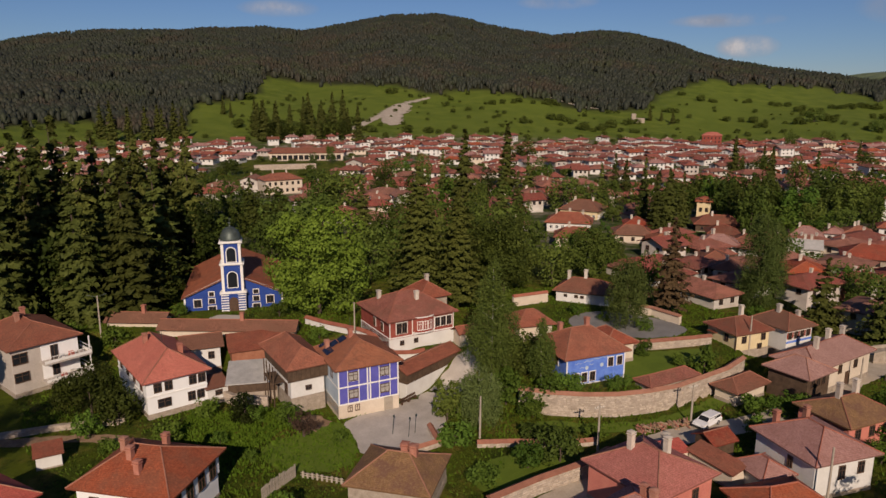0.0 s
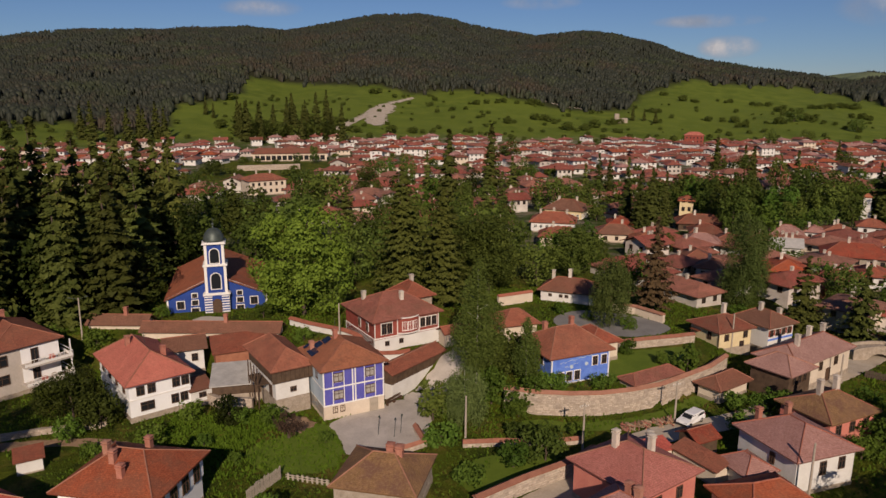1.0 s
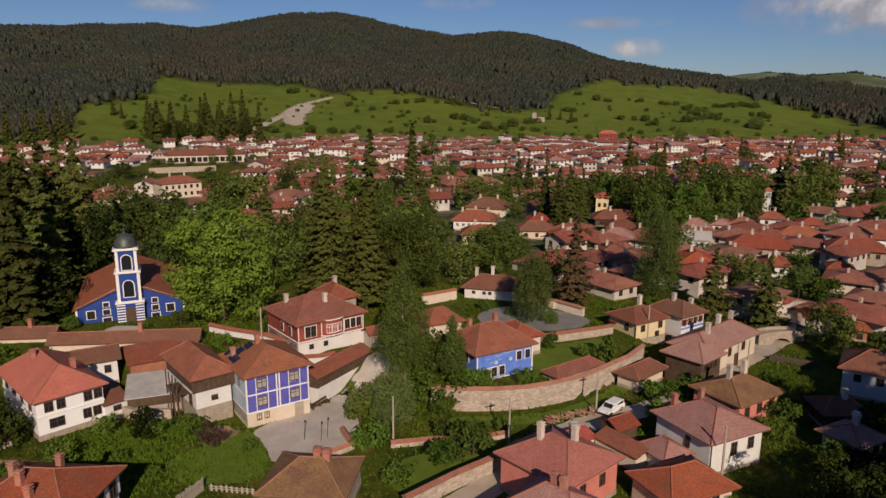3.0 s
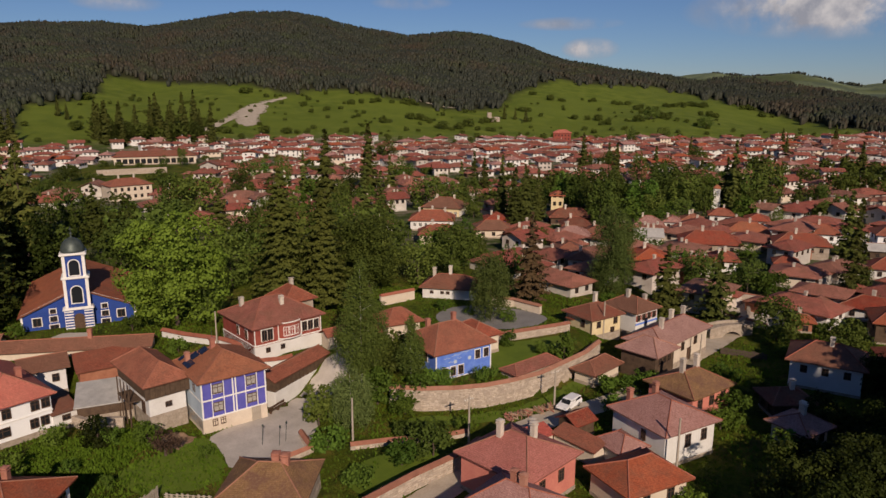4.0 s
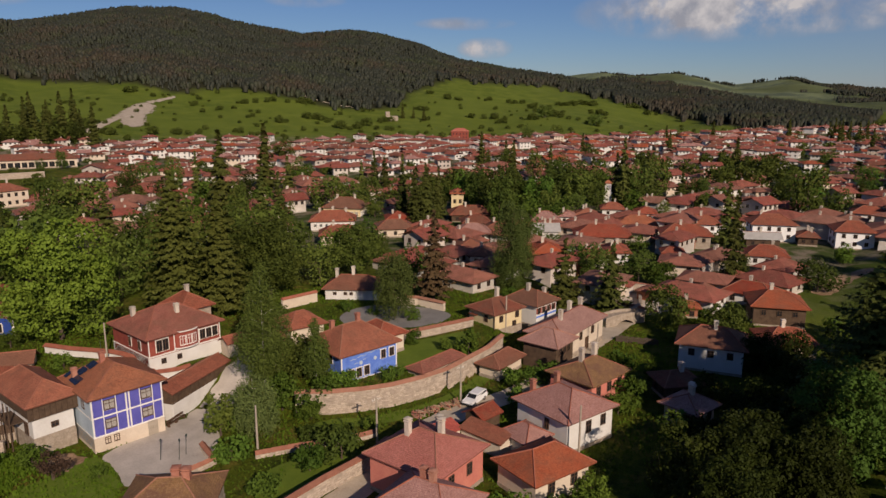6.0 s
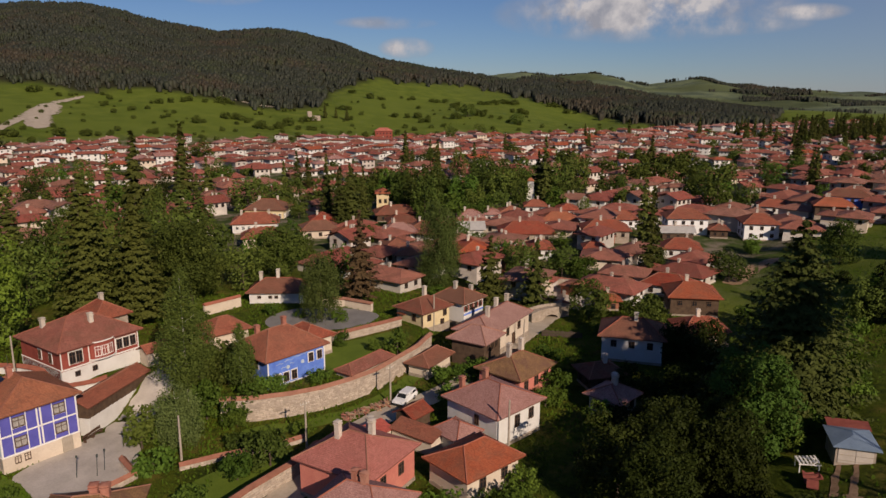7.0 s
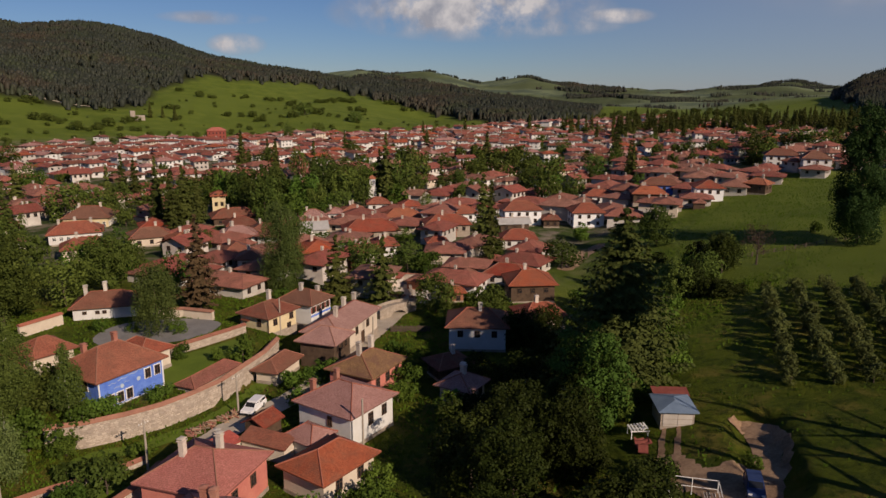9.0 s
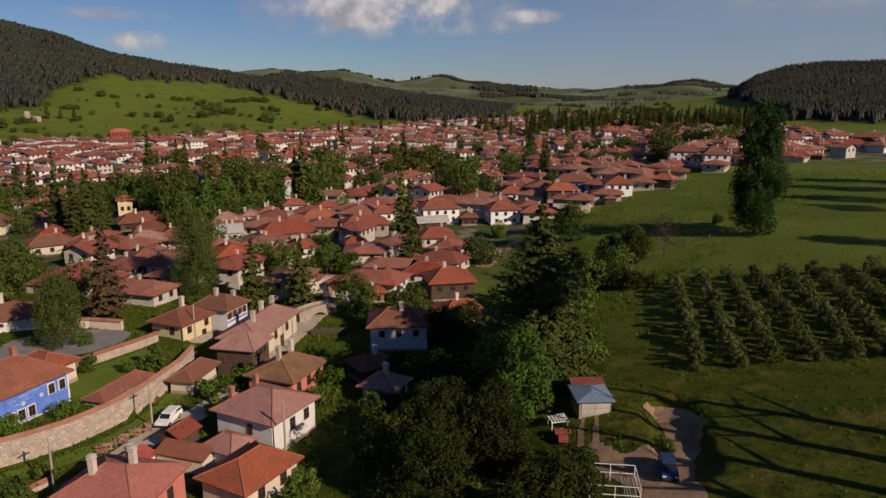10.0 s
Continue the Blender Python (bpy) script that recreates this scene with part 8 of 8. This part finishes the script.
def distant_town(places):
    """The far quarter of the town, joined: walls, roofs, windows and chimneys."""
    verts, faces, mats, uvs = [], [], [], []
    r = random.Random(31)

    def quad_box(m, lo, hi, mat, skip_bottom=True):
        first = len(verts)
        for p in ((lo[0], lo[1], lo[2]), (hi[0], lo[1], lo[2]), (hi[0], hi[1], lo[2]), (lo[0], hi[1], lo[2]), (lo[0], lo[1], hi[2]), (hi[0], lo[1], hi[2]), (hi[0], hi[1], hi[2]), (lo[0], hi[1], hi[2])):
            verts.append(m @ Vector(p))
        for f in ((4, 5, 6, 7), (0, 1, 5, 4), (1, 2, 6, 5), (2, 3, 7, 6), (3, 0, 4, 7)):
            faces.append([first + i for i in f])
            mats.append(mat)
            uvs.append([(0, 0)] * 4)

    for x, y in places:
        z = ground_z(x, y)
        m = pose(x, y, z, 0, 0, street_turn(x, y, r))
        w, d, eave, rise = r.uniform(7, 12), r.uniform(6.5, 9), r.choice((2.6, 3.0, 3.4, 4.4, 5.2)), r.uniform(1.3, 1.9)
        wall = 4 + r.choice((0, 0, 0, 0, 1, 2))
        quad_box(m, (-w / 2, -d / 2, -2), (w / 2, d / 2, eave), wall)
        rv, rf, ru, _ = roof_shape(w + 2.0, d + 2.0, rise, r.choice(("hip", "hip", "gable")), 0.15)
        first = len(verts)
        lift = Vector((0, 0, eave + 0.08))
        verts.extend(m @ (p + lift) for p in rv)
        tone = r.choice((0, 1, 1, 2, 2, 9, 9, 9, 9, 3))
        for f, u in zip(rf, ru):
            faces.append([first + i for i in f])
            mats.append(tone)
            uvs.append(u)
        for zz in ([eave - 1.1] + ([eave - 3.4] if eave > 4.6 else [])):
            for u, *_ in row(3, w * 0.9, 0):
                quad_box(m, (u - 0.5, -d / 2 - 0.05, zz - 0.5), (u + 0.5, -d / 2 + 0.05, zz + 0.5), 7)
            for v, *_ in row(2, d * 0.9, 0):
                for sx in (-1, 1):
                    quad_box(m, (sx * w / 2 - 0.05, v - 0.5, zz - 0.5), (sx * w / 2 + 0.05, v + 0.5, zz + 0.5), 7)
        if r.random() < 0.7:                             # lower wing or shed against the house
            sx, ww, wd, we = r.choice((-1, 1)), r.uniform(3, 6), r.uniform(3.5, 6), r.uniform(1.8, 2.5)
            u, v = sx * (w / 2 + ww / 2), r.uniform(-2, 2)
            quad_box(m, (u - ww / 2, v - wd / 2, -2), (u + ww / 2, v + wd / 2, we), 4 + r.choice((0, 1, 2)))
            rv, rf, ru, _ = roof_shape(ww + 1.0, wd + 1.0, 0.9, "hip", 0.12)
            first = len(verts)
            verts.extend(m @ (p + Vector((u, v, we + 0.06))) for p in rv)
            tone = r.choice((0, 1, 1, 9, 9))
            for f, q in zip(rf, ru):
                faces.append([first + i for i in f])
                mats.append(tone)
                uvs.append(q)
        u = r.uniform(-2, 2)
        quad_box(m, (u - 0.28, -0.28, eave + rise - 0.8), (u + 0.28, 0.28, eave + rise + 0.8), 8)
    kinds = [ROOF["russet"], ROOF["brown"], ROOF["pink"], ROOF["orange"], WALL["white"], WALL["cream"], WALL["town"], GLASS, CHIMNEY, ROOF["town"]]
    ob = mesh_object("distant_houses", verts, faces, kinds, indices=mats)
    layer = ob.data.uv_layers.new(name="UVMap")
    layer.data.foreach_set("uv", np.array([c for f in uvs for p in f for c in p], np.float32))
    return tagged(ob, "crowded far quarter of white houses with red tile roofs", "houses", kind="stuff")


distant_town(spots[THINGS:])

# Trees between the houses.
scatter("broad", 16, -20, 18, 160, 335, 2.2, 0.7)
scatter("fresh", 14, -20, 18, 160, 335, 2.2, 0.6)
scatter("broad", 26, -34, -17, 240, 330, 2.2, 0.95)
scatter("fresh", 14, -46, -17, 240, 330, 2.2, 0.8)
scatter("broad", 24, -46, -34, 320, 430, 2.2, 0.95)
scatter("broad", 30, -60, -26, 165, 420, 2.4, 0.65)
scatter("fresh", 26, -60, -26, 165, 420, 2.4, 0.6)
scatter("spruce", 7, -60, -20, 200, 420, 2.0, 0.8)
scatter("scrub", 380, -64, 34, 330, 690, 1.2, 0.5)
scatter("farspruce", 12, -66, -30, 420, 800, 2.0, 0.7)
scatter("farspruce", 46, -67, -55, 600, 720, 1.6, 0.7)
scatter("farspruce", 22, -54, -46, 560, 780, 1.6, 0.75)
scatter("scrub", 60, -66, -44, 560, 800, 1.8, 0.85)
scatter("scrub", 50, -63, -50, 880, 1300, 2.0, 0.9)
scatter("bush", 60, -50, 26, 100, 260, 1.6, 1.0, "garden bushes")

# Scrub and single trees on the pastures of the hillside.
PASTURE_BUSHES = [
    (61, 810, 19.5), (91, 819, 23.1), (130, 826, 33.5), (-64, 866, 17.4), (25, 776, 8.7), (-33, 647, 8.3), (-15, 648, 8.3), (82, 707, 12.6), (120, 738, 27.0), (142, 686, 22.5),
    (167, 700, 14.4), (185, 717, 17.8), (-63, 637, 12.8), (326, 882, 22.6), (382, 907, 23.7), (421, 898, 23.9), (425, 848, 22.8), (311, 750, 29.3), (319, 712, 15.6), (361, 718, 12.9),
    (495, 892, 32.7), (534, 897, 20.9), (491, 801, 26.4), (424, 821, 18.5), (304, 932, 11.0), (251, 785, 7.9), (-185, 642, 10.7), (-220, 790, 19.7), (544, 905, 25.4), (395, 737, 13.4),
    (610, 857, 16.9), (523, 908, 25.2), (613, 903, 21.9),
]
for x, y, w in PASTURE_BUSHES:
    for k in range(max(2, int(w / 4))):
        stock_far("scrub", x + rng_town.uniform(-0.5, 0.5) * w, y + rng_town.uniform(-6, 6), rng_town.uniform(0.45, 0.95))
for k in range(260):
    az, r = rng_town.uniform(-48, 16), rng_town.uniform(640, 900)
    x, y = polar(az, r)
    if float(wooded(x, y, land(x, y))) < 0:
        stock_far("scrub", x, y, rng_town.uniform(0.2, 0.6))
for k in range(30):                      # tall clump beside the dirt track
    x, y = polar(rng_town.uniform(6.6, 14.8), rng_town.uniform(572, 690))
    stock_far("farspruce" if k % 2 else "scrub", x, y, rng_town.uniform(0.85, 1.35))
for x, y, h in ((-146, 578, 33), (-136, 580, 27), (-127, 595, 32), (-119, 613, 28), (-95, 617, 33), (-85, 618, 28), (-102, 616, 24), (-253, 544, 28), (-266, 555, 28), (-242, 549, 24), (-229, 550, 24), (-218, 555, 28),
                (-214, 569, 28), (-206, 565, 26), (-224, 562, 27), (-213, 696, 17), (-202, 683, 17), (213, 738, 15), (231, 720, 18), (224, 735, 15), (-110, 600, 25), (-155, 600, 25)):
    stock_far("farspruce", x, y, h / 24)
for _ in range(75):                      # old trees of the churchyard quarter
    x, y = polar(rng_town.uniform(-6, 12), rng_town.uniform(212, 318))
    if free(x, y, 3.0):
        stock_far(rng_town.choice(["spruce", "broad", "broad", "olive", "fresh"]), x, y, rng_town.uniform(0.75, 1.25))
for _ in range(14):                      # broadleaf trees among the spruces at the foot of the pasture
    x, y = polar(rng_town.uniform(7, 15.5), rng_town.uniform(588, 612))
    stock_far(rng_town.choice(["broad", "olive"]), x, y, rng_town.uniform(1.1, 1.7))
for _ in range(240):                     # dark belt of trees at the foot of the eastern hill
    az_b = rng_town.uniform(-69, -52)
    x, y = polar(az_b, rng_town.uniform(590, 690) + 25 * math.sin(az_b * 1.7))
    stock_far(rng_town.choice(["spruce", "spruce", "broad"]), x, y, rng_town.uniform(0.5, 0.85))
plant_far()


def inside(x, y, ring):
    hit = False
    for (a, b), (c, d) in zip(ring, ring[1:] + ring[:1]):
        if (b > y) != (d > y) and x < (c - a) * (y - b) / (d - b) + a:
            hit = not hit
    return hit


def long_grass():
    """Tufts of long grass and weeds over the near meadows and gardens."""
    rng = np.random.default_rng(9)
    spots_ = []
    roads = [(ring, min(p[0] for p in ring) - 0.2, max(p[0] for p in ring) + 0.2, min(p[1] for p in ring) - 0.2, max(p[1] for p in ring) + 0.2) for ring in PAVED]
    while len(spots_) < 52000:
        az, r = rng.uniform(-80, 33), math.sqrt(rng.uniform(50 ** 2, 150 ** 2))
        x, y = polar(az, r)
        if len(spots_) < 4000:                       # tall weeds on the slope below the white house
            x, y = rng.uniform(-36, -11), rng.uniform(76, 94)
            if x > -24 + 0.6 * (y - 84) and rng.random() < 0.8:
                continue
        elif len(spots_) < 13500:                    # rough tussocks of the far meadow
            az, r = rng.uniform(-80, -52), rng.uniform(110, 300)
            x, y = polar(az, r)
            if not free(x, y, 2.0):
                continue
        elif math.sin(x * 0.31 + 2) * math.sin(y * 0.27) + math.sin(x * 0.11) * math.sin(y * 0.13 + 1) < rng.uniform(-1.6, 0.9):
            continue
        if (20 < x < 46 and 97 < y < 112) or (x > 60 and y < 64 and rng.random() < 0.85):
            continue
        if any(x0 < x < x1 and y0 < y < y1 and inside(x, y, ring) for ring, x0, x1, y0, y1 in roads):
            continue
        spots_.append((x, y))
    xy = np.array(spots_)
    p = np.column_stack([xy, land(xy[:, 0], xy[:, 1])])
    tall = np.select([np.arange(len(p)) < 4000, np.arange(len(p)) < 13500], [1.35, 1.05], 1.0)[:, None]
    h = rng.uniform(0.12, 0.42, (len(p), 1)) * (0.6 + 0.5 * np.sin(xy[:, :1] * 0.2) ** 2) * tall
    quads = []
    for _ in range(2):
        a = rng.random(len(p)) * math.tau
        u = np.stack([np.cos(a), np.sin(a), 0 * a], 1) * rng.uniform(0.06, 0.17, (len(p), 1)) * tall
        up = np.column_stack([rng.normal(scale=0.3, size=(len(p), 2)), np.ones(len(p))]) * h
        quads.append(np.stack([p - u - [0, 0, 0.1], p + u - [0, 0, 0.1], p + u * 0.5 + up, p - u * 0.4 + up * 0.9], 1))
    ob = new("long_grass", quads_mesh("long_grass", np.concatenate(quads), LEAF["grass"]))
    tagged(ob, "tufts of long meadow grass and weeds", "grass", kind="stuff")


long_grass()
draped("hill_track", ribbon([(-92.0, 596.0), (-80.0, 646.0), (-64.0, 716.0), (-54.0, 782.0), (-41.0, 811.0), (-16.0, 852.0)], 6.5), GRAVEL, "pale dirt track winding up the pasture", "track", 0.5, ragged=2.5)
draped("eroded_bank", [(-62.0, 752.0), (-50.0, 800.0), (-38.0, 808.0), (-34.0, 770.0), (-44.0, 735.0), (-38.0, 700.0), (-46.0, 668.0), (-60.0, 690.0)], GRAVEL, "bare eroded bank beside the dirt track", "bare earth", 0.5, ragged=3.0)
draped("pasture_track", ribbon([(109.0, 893.0), (143.0, 845.0), (177.0, 817.0)], 4.0), GRAVEL, "thin pale track across the pasture", "track", 0.5, ragged=1.0)


def ruin():
    x, y = 197, 726
    ob = empty("stone_ruin", x, y, ground_z(x, y), -10)
    tagged(ob, "roofless grey stone monument on the slope", "ruin")
    panel("front_wall", ob, WALL["stone"], (-6, -3, -3), (-1.5, 3, 9), "", 0.3)
    panel("side_wall", ob, WALL["stone"], (-1.5, -3, -3), (7, 3, 4.5), "", 0.3)


ruin()


# ---- wooded hills ----
def forest():
    """The conifer wood on the hills: thousands of ragged three-tiered trees as one mass."""
    rng = np.random.default_rng(5)
    n = 128000
    az = np.where(rng.random(n) < 0.24, rng.uniform(-90, -62, n), rng.uniform(-90, 44, n))
    r0, r2 = hill_foot(az), hill_top(az)
    r = r0 + (r2 * 1.03 - r0) * rng.uniform(0, 1, n) ** 0.8
    x, y = -np.sin(np.radians(az)) * r, np.cos(np.radians(az)) * r
    z = land(x, y)
    edge = wooded(x, y, z) + 0.25 * np.sin(az * 5.1) * np.sin(az * 2.3 + 1)
    thin = rng.random(n) < np.clip(0.25 + edge * 1.5, 0, 1)
    keep = (edge > 0) & thin
    x, y, z, r, az = x[keep], y[keep], z[keep], r[keep], az[keep]
    n = 60000                                                       # copses on the far hills
    az_f, r_f = rng.uniform(-70, -26, n), np.sqrt(rng.uniform(1650 ** 2, 3250 ** 2, n))
    x_f, y_f = -np.sin(np.radians(az_f)) * r_f, np.cos(np.radians(az_f)) * r_f
    grove = np.sin(x_f * 0.0071 + 1) * np.sin(y_f * 0.0043 + 2) + 0.7 * np.sin(x_f * 0.017 + y_f * 0.006) * np.sin(y_f * 0.0093 + 1) + 0.35 * np.sin(x_f * 0.045) * np.sin(y_f * 0.039)
    keep = grove > 0.60 + rng.normal(scale=0.08, size=n)
    x, y, r, az = (np.concatenate([a, b[keep]]) for a, b in ((x, x_f), (y, y_f), (r, r_f), (az, az_f)))
    z = land(x, y)
    patchy = np.sin(x * 0.031 + 2) * np.sin(y * 0.027) + 0.6 * np.sin(x * 0.083 + y * 0.05) * np.sin(y * 0.071 + 1)
    stand = np.interp(az, [-90, -62, -56, -50, -34, -28], [1.2, 1.2, 1.15, 1.35, 1.35, 1.0])      # taller stands to the east
    h = rng.uniform(6.5, 10.5, len(x)) * (1 + 0.25 * patchy) * stand
    w = h * rng.uniform(0.24, 0.40, len(x)) / stand ** 0.7
    round_top = (rng.random(len(x)) < (0.62 + 0.25 * patchy) * np.interp(az, [-62, -52], [0.25, 1.0]))[:, None]       # pines among the spruces
    sides = 5
    a = np.arange(sides) * math.tau / sides
    rings = []
    for lo, wide, high in ((0.06, np.where(round_top, 0.7, 0.8), 0.04), (0.50, np.where(round_top, 0.95, 0.48), 0.60)):
        jit = rng.uniform(0.7, 1.25, (len(x), sides)) * wide
        ang = a + rng.uniform(0, 1, (len(x), 1))
        level = np.where(round_top, high, lo) + rng.uniform(-0.07, 0.07, (len(x), sides))
        rings.append(np.stack([x[:, None] + np.cos(ang) * w[:, None] * jit, y[:, None] + np.sin(ang) * w[:, None] * jit, z[:, None] + level * h[:, None]], -1))
    tip = np.stack([x + rng.normal(scale=0.25, size=len(x)), y, z + h * np.where(round_top[:, 0], 0.92, 1.05)], -1)[:, None]
    verts = np.concatenate(rings + [tip], 1).reshape(-1, 3)
    idx = np.arange(len(x))[:, None] * (2 * sides + 1)
    faces = []
    for k in range(sides):
        j = (k + 1) % sides
        faces += [np.concatenate([idx + k, idx + j, idx + sides + j], 1), np.concatenate([idx + k, idx + sides + j, idx + sides + k], 1), np.concatenate([idx + sides + k, idx + sides + j, idx + 2 * sides], 1)]
    ob = mesh_object("distant_forest", verts.tolist(), np.concatenate(faces).tolist(), [LEAF["forest"]], smooth=True)
    return tagged(ob, "dark conifer forest covering the hills", "forest", kind="stuff")


forest()
